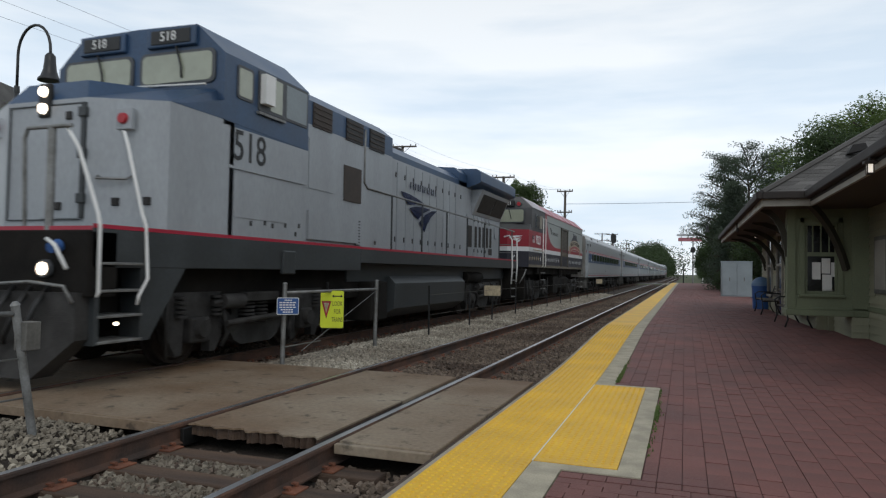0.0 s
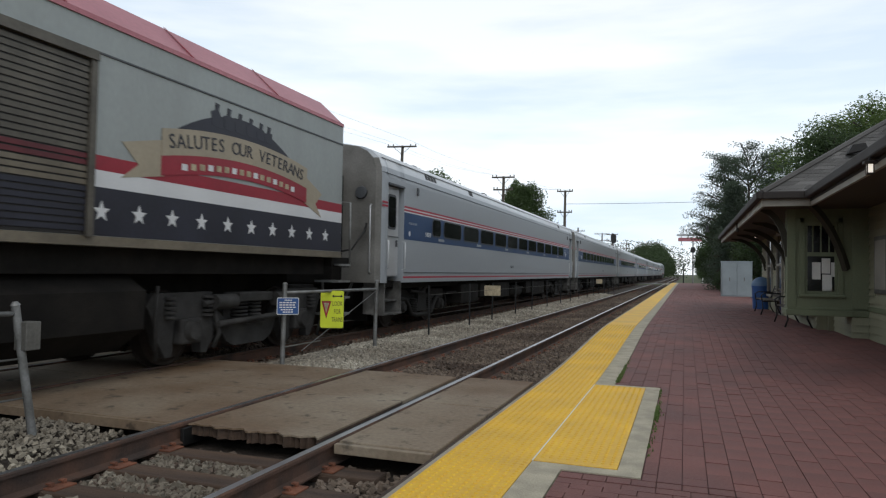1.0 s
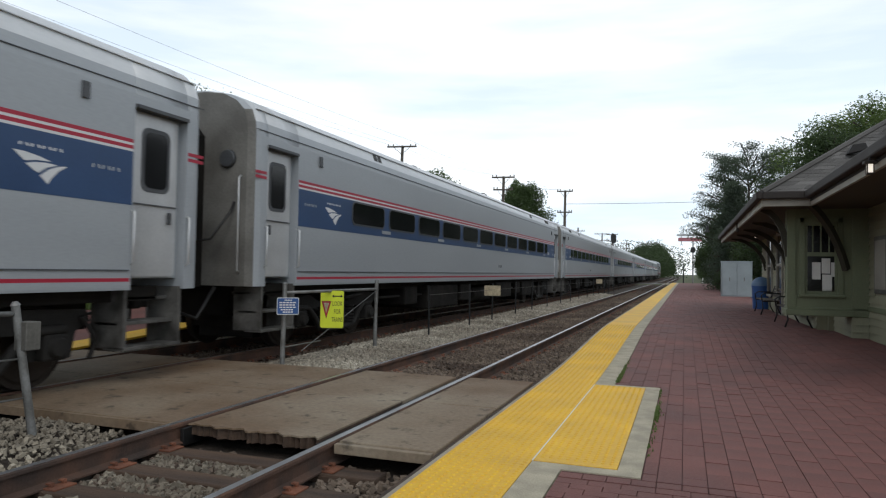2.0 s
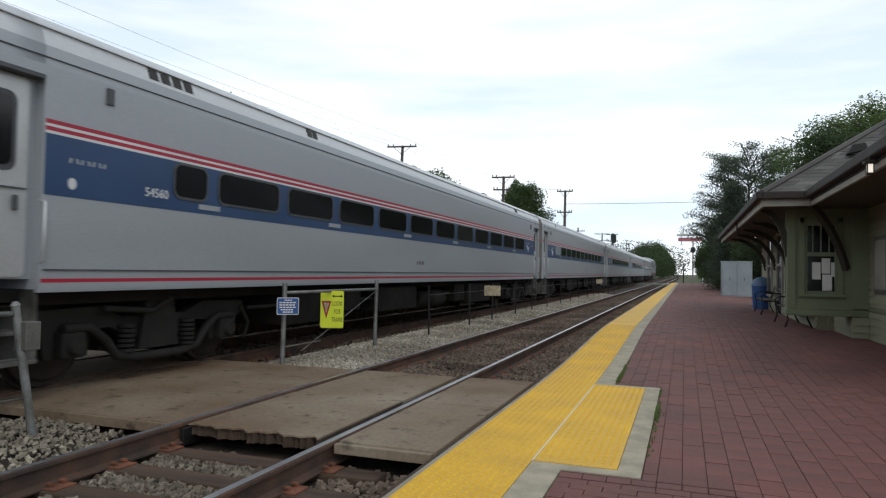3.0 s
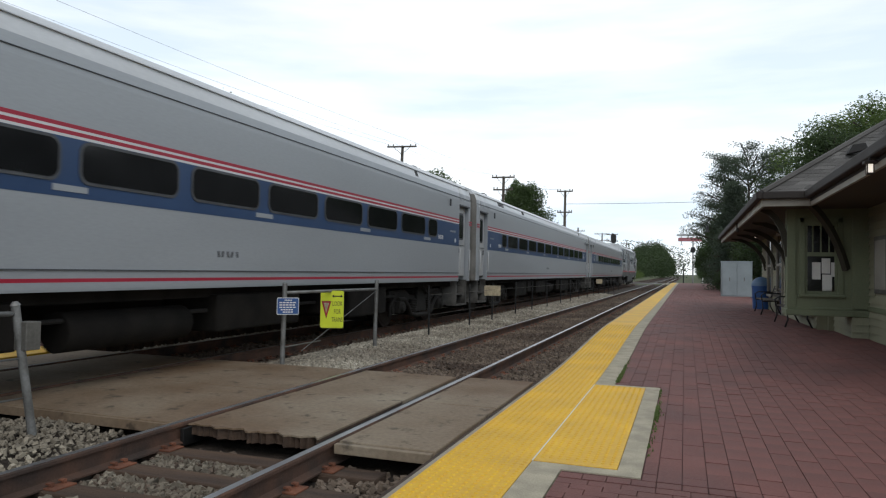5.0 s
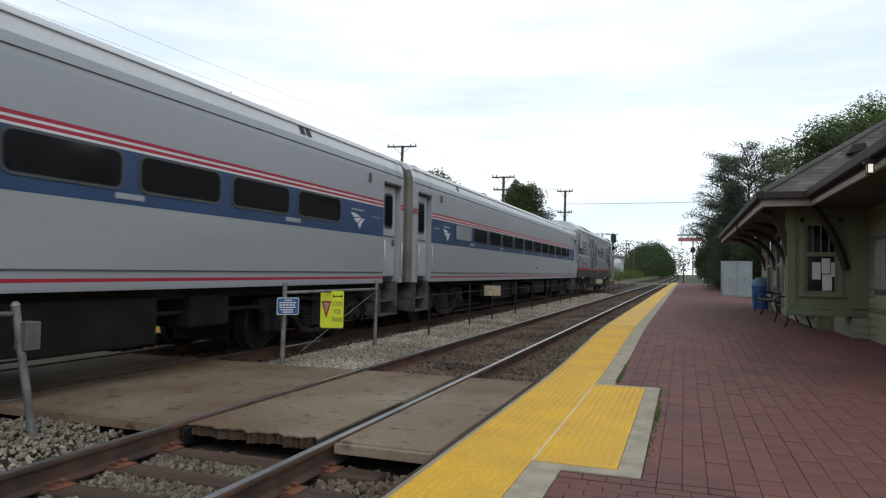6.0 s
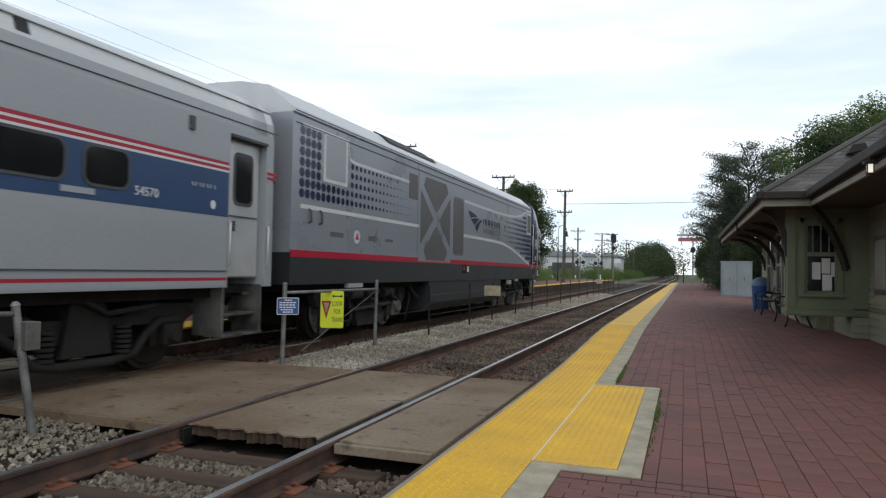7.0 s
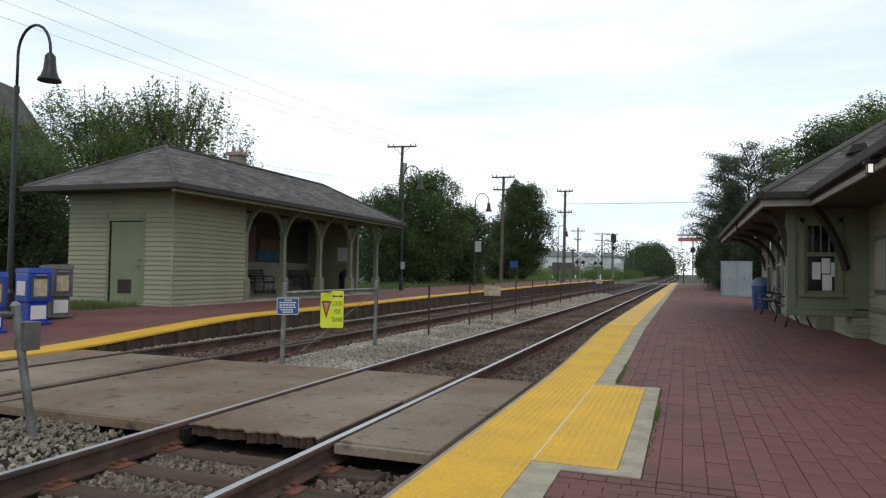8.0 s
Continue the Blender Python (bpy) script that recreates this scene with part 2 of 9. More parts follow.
DULL_RED = mat("dulled_red", (0.12, 0.02, 0.026), 0.55, scale=2, fine=25)
DULL_TAN = mat("dulled_tan", (0.17, 0.145, 0.105), 0.55, scale=2, fine=25)
BANNER_TAN = mat("banner_tan", (0.36, 0.31, 0.225), 0.5, scale=1.2, fine=25, amount=0.18)
SHUTTER = mat("roller_shutter", (0.13, 0.118, 0.098), 0.55, metal=0.4, scale=2, fine=25)
CH_SILVER = mat("charger_silver", (0.325, 0.35, 0.395), 0.3, metal=0.25, scale=0.8, fine=25, amount=0.1)
CH_DARK = mat("charger_dark", (0.033, 0.038, 0.042), 0.45, scale=1, fine=25, amount=0.25)
CH_BLUE = mat("charger_navy", (0.013, 0.019, 0.066), 0.2, scale=1, fine=25, amount=0.2)
CH_RED = mat("charger_red", (0.47, 0.010, 0.04), 0.4, scale=1, fine=25, amount=0.1)
CH_GRILLE = mat("charger_grille", (0.15, 0.145, 0.145), 0.55, metal=0.3, scale=2, fine=60, amount=0.25)
LAMP_ON = glow("headlight", (1.0, 0.82, 0.62), 5.0)
LAMP_WARM = glow("lit_lamp", (1.0, 0.90, 0.76), 0.75)
EAVE_GUTTER = mat("brown_grey_gutter", (0.04, 0.034, 0.03), 0.7, scale=3, fine=40, amount=0.3)


def translucent(m, col):
    """Thin leaves let part of the light through."""
    n, l = m.node_tree.nodes, m.node_tree.links
    tr = n.new("ShaderNodeBsdfTranslucent")
    tr.inputs["Color"].default_value = (*col, 1)
    mx = n.new("ShaderNodeMixShader")
    mx.inputs["Fac"].default_value = 0.48
    l.new(n["Principled BSDF"].outputs["BSDF"], mx.inputs[1])
    l.new(tr.outputs["BSDF"], mx.inputs[2])
    l.new(mx.outputs["Shader"], n["Material Output"].inputs["Surface"])


translucent(LEAF_A, (0.15, 0.205, 0.055))
translucent(LEAF_B, (0.06, 0.09, 0.03))
translucent(LEAF_M, (0.10, 0.15, 0.045))
translucent(LEAF_C, (0.08, 0.11, 0.06))


# ---- building helpers ----
def box(bm, x0, x1, y0, y1, z0, z1, bev=0.0):
    vs = [bm.verts.new((x, y, z)) for z in (z0, z1) for x, y in ((x0, y0), (x1, y0), (x1, y1), (x0, y1))]
    fs = [bm.faces.new([vs[i] for i in q]) for q in ((3, 2, 1, 0), (4, 5, 6, 7), (0, 1, 5, 4), (1, 2, 6, 5), (2, 3, 7, 6), (3, 0, 4, 7))]
    if bev:
        es = list({e for f in fs for e in f.edges})
        bmesh.ops.bevel(bm, geom=es, offset=bev, segments=2, affect="EDGES", profile=0.5)
    return vs


def cyl(bm, p0, p1, r0, r1=None, seg=10, cap=True):
    r1 = r0 if r1 is None else r1
    p0, p1 = Vector(p0), Vector(p1)
    q = (p1 - p0).to_track_quat("Z", "Y").to_matrix()
    rings = []
    for p, r in ((p0, r0), (p1, r1)):
        rings.append([bm.verts.new(p + q @ Vector((r * math.cos(a), r * math.sin(a), 0))) for a in [2 * math.pi * i / seg for i in range(seg)]])
    for i in range(seg):
        j = (i + 1) % seg
        f = bm.faces.new((rings[0][i], rings[0][j], rings[1][j], rings[1][i]))
        f.smooth = seg > 7
    if cap:
        for f in (bm.faces.new(rings[0][::-1]), bm.faces.new(rings[1])):
            for e in f.edges:
                e.smooth = False


def tube(bm, pts, r, seg=8):
    pts = [Vector(p) for p in pts]
    rings = []
    for i, p in enumerate(pts):
        d = pts[min(i + 1, len(pts) - 1)] - pts[max(i - 1, 0)]
        q = d.to_track_quat("Z", "Y").to_matrix()
        rings.append([bm.verts.new(p + q @ Vector((r * math.cos(a), r * math.sin(a), 0))) for a in [2 * math.pi * k / seg for k in range(seg)]])
    for a, b in zip(rings, rings[1:]):
        off = min(range(seg), key=lambda o: sum((a[k].co - b[(k + o) % seg].co).length for k in range(seg)))
        for k in range(seg):
            f = bm.faces.new((a[k], a[(k + 1) % seg], b[(k + 1 + off) % seg], b[(k + off) % seg]))
            f.smooth = True
    bm.faces.new(rings[0][::-1])
    bm.faces.new(rings[-1])


def extrude(bm, pts, axis, a, b, smooth=False):
    """A closed outline of 2D points, drawn out from a to b along the axis. x: (y, z); y: (x, z); z: (x, y)."""
    def at(p, v):
        return {"x": (v, p[0], p[1]), "y": (p[0], v, p[1]), "z": (p[0], p[1], v)}[axis]
    r0 = [bm.verts.new(at(p, a)) for p in pts]
    r1 = [bm.verts.new(at(p, b)) for p in pts]
    n = len(pts)
    for i in range(n):
        f = bm.faces.new((r0[i], r0[(i + 1) % n], r1[(i + 1) % n], r1[i]))
        f.smooth = smooth
    for f in (bm.faces.new(r0[::-1]), bm.faces.new(r1)):
        for e in f.edges:
            e.smooth = False
    return r0, r1


def rounded(y0, y1, z0, z1, r, n=4):
    out = []
    for cy, cz, a0 in ((y1 - r, z1 - r, 0), (y0 + r, z1 - r, 90), (y0 + r, z0 + r, 180), (y1 - r, z0 + r, 270)):
        for i in range(n + 1):
            a = radians(a0 + 90 * i / n)
            out.append((cy + r * math.cos(a), cz + r * math.sin(a)))
    return out


def mesh_of(name, bm, material):
    bmesh.ops.recalc_face_normals(bm, faces=bm.faces)
    me = bpy.data.meshes.new(name)
    bm.to_mesh(me)
    bm.free()
    for m in material if isinstance(material, (list, tuple)) else (material,):
        me.materials.append(m)
    return me


def part(name, bm, material, parent=None, label="", kind=""):
    """Links a bmesh as one mesh object, under a thing or under a part."""
    ob = new(name, mesh_of(name, bm, material))
    if parent is not None:
        ob.parent = parent
    return tagged(ob, label, kind=kind)


def pieces(name, bm, material, parent, label=""):
    """Links every loose piece of a bmesh as an object of its own."""
    seen, made = set(), []
    mats = material if isinstance(material, (list, tuple)) else [material]
    bmesh.ops.recalc_face_normals(bm, faces=bm.faces)
    for start in bm.verts:
        if start in seen:
            continue
        todo, group = [start], []
        seen.add(start)
        while todo:
            v = todo.pop()
            group.append(v)
            for e in v.link_edges:
                o = e.other_vert(v)
                if o not in seen:
                    seen.add(o)
                    todo.append(o)
        at = {v: i for i, v in enumerate(group)}
        fs = list({f for v in group for f in v.link_faces})
        fs.sort(key=lambda f: min(at[v] for v in f.verts))
        me = bpy.data.meshes.new(name)
        me.from_pydata([tuple(v.co) for v in group], [], [[at[v] for v in f.verts] for f in fs])
        for m in mats:
            me.materials.append(m)
        for p, f in zip(me.polygons, fs):
            p.material_index, p.use_smooth = f.material_index, f.smooth
        ob = new(name, me)
        ob.parent = parent
        made.append(tagged(ob, label))
    bm.free()
    return made


def share(name, me, parent, m=None, label=""):
    ob = new(name, me)
    ob.parent = parent
    if m is not None:
        ob.matrix_basis = m
    return tagged(ob, label)


def thing(name, label, category, m=None, group="", kind=""):
    ob = new(name)
    ob.empty_display_size = 0.2
    if m is not None:
        ob.matrix_basis = m
    return tagged(ob, label, category, group, kind)


def raw_mesh(name, verts, faces, material, parent=None, label="", category="", kind="", smooth=False):
    me = bpy.data.meshes.new(name)
    me.from_pydata([tuple(v) for v in verts], [], [tuple(f) for f in faces])
    me.materials.append(material)
    if smooth:
        me.shade_smooth()
    ob = new(name, me)
    if parent is not None:
        ob.parent = parent
    return tagged(ob, label, category, kind=kind)


def lettering(name, words, size, m, material, parent, depth=0.004, align="CENTER", stretch=1.0):
    cu = bpy.data.curves.new(name, "FONT")
    cu.body, cu.size, cu.extrude, cu.align_x, cu.align_y = words, size, depth, align, "CENTER"
    cu.resolution_u = 3
    tmp = bpy.data.objects.new(name, cu)
    scene.collection.objects.link(tmp)
    dg = bpy.context.evaluated_depsgraph_get()
    me = bpy.data.meshes.new_from_object(tmp.evaluated_get(dg))
    bpy.data.objects.remove(tmp)
    me.materials.clear()
    me.materials.append(material)
    ob = new(name, me)
    ob.parent = parent
    ob.matrix_basis = m @ Matrix.Diagonal((stretch, 1, 1, 1))
    return ob


# on a vehicle's side: text that reads along +y or -y
def on_side(side, x, y, z):
    return Matrix.Translation((side * x, y, z)) @ Euler((radians(90), 0, radians(90 * side))).to_matrix().to_4x4()


# ---- ground, tracks, crossing, platforms ----
def ramp(v, a, b):
    u = min(1, max(0, (v - a) / (b - a)))
    return u * u * (3 - 2 * u)


def z_near(y):
    """Height of the near platform along the track: level with the crossing, then up."""
    return 0.185 * ramp(y, 8.2, 16.5) if y > 0 else 0.0


def z_edge_far(y):
    return 0.27 * ramp(y, 6.9, 13.6) + 0.10 * ramp(y, 13, 31) + 0.08 * ramp(y, 28, 55)


def z_far(x, y):
    e = z_edge_far(y)
    back = ramp(-9.7 - x, 0, 3.2)
    return e + (max(e, 0.33) - e) * back * ramp(y, 6.5, 12.5)


def make_ground():
    xs = [-3000, -900, -300, -120, -60, -40, -30, -24, -20, -17, -14.2, -13.9, -9.6, -9.2, -8.9, -1.9, -1.6, -1.2, 3.6, 4.2, 8, 20, 60, 200, 900, 3000]
    ys = [-400, -60, -20, -8, 0, 6, 12, 18, 24, 30, 40, 55, 75, 97, 100, 108, 111, 130, 170, 240, 400, 900, 2000, 4500]
    verts, faces = [], []
    for y in ys:
        for x in xs:
            if -9.0 < x < -1.7:
                z = -0.36
            elif x <= -9.0:
                z = 0.0 if y < 0 else (0.31 * ramp(y, 4, 14) if x < -13 else -0.2)
                if y > 96:
                    z = -0.30 if x > -13 else 0.1
            else:
                z = -0.06 if y < 96 else -0.2
            if 100 <= y <= 108:
                z = max(z, -0.08)
            verts.append((x, y, z))
    w = len(xs)
    for j in range(len(ys) - 1):
        for i in range(w - 1):
            faces.append((j * w + i, j * w + i + 1, (j + 1) * w + i + 1, (j + 1) * w + i))
    ob = raw_mesh("ground", verts, faces, EARTH, kind="structure")
    tagged(ob, "flat ground of grass and weeds reaching the horizon", "ground")


make_ground()


def strip(bm, x0, x1, ys, top, thick):
    """A slab between x0 and x1 whose top follows top(x, y)."""
    rows = []
    for y in ys:
        rows.append([bm.verts.new((x, y, z)) for x, z in ((x0, top(x0, y)), (x1, top(x1, y)), (x1, top(x1, y) - thick), (x0, top(x0, y) - thick))])
    for a, b in zip(rows, rows[1:]):
        for k in range(4):
            bm.faces.new((a[k], a[(k + 1) % 4], b[(k + 1) % 4], b[k]))
    bm.faces.new(rows[0])
    bm.faces.new(rows[-1][::-1])


CROSS_0, CROSS_1 = 4.82, 8.38


def make_beds():
    bm = bmesh.new()
    extrude(bm, [(-9.05, -0.5), (-9.05, -0.2), (-8.85, -0.235), (-6.1, -0.235), (-5.9, -0.19), (-5.4, -0.12), (-4.9, -0.19), (-4.75, -0.24), (-2.0, -0.25), (-1.7, -0.26), (-1.7, -0.5)], "y", -30, 600)
    ob = part("ballast_bed", bm, BED, kind="structure")
    tagged(ob, "packed grey-brown ballast under both tracks", "track bed")


make_beds()


def rail_profile(cx, out):
    h = 0.036
    return [(cx - 0.07, -0.178), (cx + 0.07, -0.178), (cx + 0.07, -0.165), (cx + 0.010, -0.145), (cx + 0.010, -0.045), (cx + h, -0.035), (cx + h, -0.012),
            (cx + 0.028, 0.0), (cx - 0.028, 0.0), (cx - h, -0.012), (cx - h, -0.035), (cx - 0.010, -0.045), (cx - 0.010, -0.145), (cx - 0.07, -0.165)]


def make_track(cx, name):
    track = thing(name, "steel rails spiked to creosoted wooden ties", "railway track", kind="structure")
    for sgn in (-1, 1):
        x = cx + sgn * 0.755
        bm = bmesh.new()
        prof = rail_profile(x, sgn)
        extrude(bm, prof, "y", -30, 600)
        for f in bm.faces:
            c = f.calc_center_median()
            if c.z > -0.002 and len(f.verts) == 4:
                f.material_index = 1
        part("rail", bm, [RUST, RAILTOP if cx > -5 else DULLTOP], track, "rusty rail with a bright worn head")
    rnd = random.Random(4)
    bm = bmesh.new()
    box(bm, -1.3, 1.3, -0.11, 0.11, -0.36, -0.172, 0.012)
    tie = mesh_of("tie", bm, TIE)
    bm = bmesh.new()
    for sgn in (-1, 1):
        box(bm, sgn * 0.755 - 0.17, sgn * 0.755 + 0.17, -0.09, 0.09, -0.175, -0.162, 0.003)
        for dx in (-0.095, 0.095):
            for dy in (-0.05, 0.05):
                box(bm, sgn * 0.755 + dx - 0.012, sgn * 0.755 + dx + 0.012, dy - 0.012, dy + 0.012, -0.165, -0.145)
                box(bm, sgn * 0.755 + dx * 0.85 - 0.02, sgn * 0.755 + dx * 0.85 + 0.02, dy - 0.018, dy + 0.018, -0.146, -0.135)
    plate = mesh_of("tie_plate", bm, RUST_PLATE)
    y = -1.2
    while y < 62:
        if not CROSS_0 + 0.25 < y < CROSS_1 - 0.25:
            o = share("tie", tie, track, pose(cx + rnd.uniform(-0.05, 0.05), y, rnd.uniform(-0.008, 0.004), 0, 0, rnd.uniform(-1, 1)))
            share("tie_plate", plate, track, pose(cx, y, 0))
        y += 0.53 + rnd.uniform(-0.025, 0.025)
    bm = bmesh.new()
    while y < 260:
        box(bm, cx - 1.3, cx + 1.3, y - 0.11, y + 0.11, -0.3, -0.17)
        y += 0.53
    part("far_ties", bm, TIE, track, kind="stuff")


make_track(TRACK_NEAR, "track_1")
make_track(TRACK_FAR, "track_2")


def stones(name, spots, sizes, material, label):
    """Loose broken stones, each an uneven eight-cornered lump."""
    rng = np.random.default_rng(7)
    n = len(spots)
    base = np.array([(x, y, z) for z in (-1, 1) for x, y in ((-1, -1), (1, -1), (1, 1), (-1, 1))], float)
    quads = np.array(((3, 2, 1, 0), (4, 5, 6, 7), (0, 1, 5, 4), (1, 2, 6, 5), (2, 3, 7, 6), (3, 0, 4, 7)))
    v = base[None] * rng.uniform(0.45, 1.0, (n, 8, 3))
    v[:, 4:, :2] *= rng.uniform(0.4, 0.95, (n, 1, 1))
    v *= rng.uniform(0.6, 1.25, (n, 1, 3)) * sizes[:, None, None] * 0.5
    ang = rng.uniform(0, 2 * np.pi, (n, 3))
    for k, (i, j) in enumerate(((0, 1), (1, 2), (0, 2))):
        c, s = np.cos(ang[:, k])[:, None], np.sin(ang[:, k])[:, None]
        a, b = v[:, :, i].copy(), v[:, :, j].copy()
        v[:, :, i], v[:, :, j] = c * a - s * b, s * a + c * b
    v += spots[:, None, :]
    f = quads[None] + (np.arange(n) * 8)[:, None, None]
    ob = raw_mesh(name, v.reshape(-1, 3).tolist(), f.reshape(-1, 4).tolist(), material, label=label, category="gravel", kind="stuff")
    return ob


def scatter(rng, count, x0, x1, y0, y1, power=1.0):
    u = rng.uniform(0, 1, count) ** power
    return rng.uniform(x0, x1, count), y0 + (y1 - y0) * u


def make_stones():
    rng = np.random.default_rng(3)

    def hills(x):
        return np.where((x < -4.55) & (x > -6.3), -0.15 + 0.05 * np.cos((x + 5.42) * 2.4), np.where(np.abs(x + 9.0) < 0.35, -0.14, -0.205))

    def keep(x, y):
        ok = ~((y > CROSS_0 - 0.02) & (y < CROSS_1 + 0.02))
        for c in (TRACK_NEAR, TRACK_FAR):
            for sg in (-0.755, 0.755):
                ok &= np.abs(x - c - sg) > 0.085
        return ok
    # the clean shoulder between the tracks and along the far platform
    xs, ys = zip(scatter(rng, 14000, -6.15, -4.6, 5.0, 16, 1.0), scatter(rng, 14000, -6.15, -4.6, 16, 48, 1.2), scatter(rng, 4200, -9.05, -8.75, 8.4, 30, 1.0))
    x, y = np.concatenate(xs), np.concatenate(ys)
    k = keep(x, y)
    x, y = x[k], y[k]
    s = rng.uniform(0.03, 0.068, len(x)) * (1 + np.maximum(0, y - 12) * 0.025)
    stones("shoulder_ballast", np.stack([x, y, hills(x) + rng.uniform(-0.01, 0.02, len(x))], 1), s, BALLAST_PALE, "pale grey broken ballast stone heaped between the tracks")
    x, y = scatter(rng, 9000, -8.9, -4.6, 1.0, 4.8)
    k = keep(x, y)
    x, y = x[k], y[k]
    stones("heaped_ballast", np.stack([x, y, hills(x) + rng.uniform(-0.015, 0.02, len(x))], 1), rng.uniform(0.024, 0.056, len(x)), BALLAST, "dirty grey ballast stone heaped before the crossing")
    # stained stone within the rails
    xs, ys = zip(scatter(rng, 8000, -4.7, -1.72, 1.5, 4.8), scatter(rng, 24000, -4.7, -1.72, 8.4, 24, 1.1), scatter(rng, 12000, -4.7, -1.72, 24, 55, 1.2), scatter(rng, 13000, -8.8, -6.1, 8.4, 30, 1.1))
    x, y = np.concatenate(xs), np.concatenate(ys)
    k = keep(x, y)
    rel = np.where(x > -5.4, x - TRACK_NEAR, x - TRACK_FAR)
    # stones lie in cribs, fewer on the ties
    crib = np.abs(((y + 1.2) / 0.53) % 1 - 0.5) < 0.5 - 0.20
    k &= crib | (rng.uniform(0, 1, len(x)) < np.where(y > 8.4, 0.6, 0.12))
    x, y = x[k], y[k]
    s = rng.uniform(0.03, 0.062, len(x)) * (1 + np.maximum(0, y - 12) * 0.025)
    stones("crib_ballast", np.stack([x, y, np.where(y > 8.4, -0.172, -0.215) + rng.uniform(-0.02, 0.014, len(x))], 1), s, BALLAST_DIRTY, "rust-stained brown ballast stone lying between the ties")
    # cleaner heaps in the cribs in front of the crossing
    x, y = scatter(rng, 3600, -4.0, -2.72, 2.2, 4.5)
    crib = np.abs(((y + 1.2) / 0.53) % 1 - 0.5) < 0.27
    x, y = x[crib], y[crib]
    stones("pale_crib_ballast", np.stack([x, y, -0.205 + rng.uniform(-0.02, 0.012, len(x))], 1), rng.uniform(0.03, 0.068, len(x)), BALLAST, "pale grey ballast stone lying between rusty ties")


make_stones()


def make_crossing():
    cr = thing("pedestrian_crossing", "worn concrete panels laid level with the rails", "crossing", kind="structure")
    rnd = random.Random(2)
    edges = ((-2.575, -1.76), (-4.055, -2.775), (-6.585, -4.185), (-8.105, -6.825), (-9.08, -8.235))
    for x0, x1 in edges:
        d = rnd.uniform(-0.004, 0.004)
        bm = bmesh.new()
        # long side pieces broken once along the way
        mid = (CROSS_0 + CROSS_1) / 2 - 0.006
        if x0 == -4.055:
            # the broken front edge of the panel between the near rails
            n = 54
            rim = [(x0 + (x1 - x0) * i / n, CROSS_0 + 0.04 + rnd.uniform(-0.010, 0.012) + 0.045 * math.sin(i * 0.21 + 0.4) ** 2 + 0.02 * math.sin(i * 0.9)) for i in range(n + 1)]
            extrude(bm, rim + [(x1, mid), (x0, mid)], "z", -0.030, -0.012 + d)
            # lower layer in dark timber colour, painting the shadow under the slab's edge
            low = [(x, y + rnd.uniform(0.0, 0.05)) for x, y in rim]
            under = bmesh.new()
            extrude(under, low + [(x1, mid), (x0, mid)], "z", -0.12, -0.0305)
            part("broken_edge", under, TIE, cr, "crumbled concrete edge coloured dark for the shadow beneath")
        else:
            box(bm, x0, x1, CROSS_0 + rnd.uniform(0, 0.03), mid, -0.085, -0.012 + d, 0.012)
        part("panel", bm, PANEL, cr)
        bm = bmesh.new()
        box(bm, x0, x1, (CROSS_0 + CROSS_1) / 2 + 0.006, CROSS_1 + rnd.uniform(-0.02, 0.02), -0.2, -0.012 + d, 0.012)
        part("panel", bm, PANEL, cr)
        bm = bmesh.new()
        box(bm, x0 + 0.05, x1 - 0.05, CROSS_0 + 0.75, (CROSS_0 + CROSS_1) / 2 - 0.1, -0.4, -0.086)
        part("support_timber", bm, TIE, cr)
    # black rubber along the gauge side, steel angle on the front edge
    for x, w in ((-2.735, 0.037), (-4.075, 0.018), (-6.785, 0.037), (-8.125, 0.018)):
        bm = bmesh.new()
        box(bm, x - w, x + w, CROSS_0, CROSS_1, -0.2, -0.05, 0.004)
        part("flangeway_filler", bm, BLACK, cr)
    bm = bmesh.new()
    box(bm, -1.755, -1.66, CROSS_0 - 2.5, CROSS_1 + 8, -0.25, -0.03, 0.006)
    part("timber_edge", bm, TIE, cr)
    bm = bmesh.new()
    box(bm, -9.08, -4.2, CROSS_0 - 0.035, CROSS_0 - 0.005, -0.10, -0.016, 0.004)
    part("edge_angle", bm, PANEL, cr)
    bm = bmesh.new()
    box(bm, -2.57, -1.765, CROSS_0 - 0.06, CROSS_0 - 0.003, -0.09, -0.014, 0.006)
    part("edge_angle", bm, PANEL, cr)


make_crossing()

NEAR_YS = [-14 + 0.75 * i for i in range(30)] + [8.5 + 0.6 * i for i in range(16)] + [18, 22, 28, 36, 48, 64, 82, 99.5]


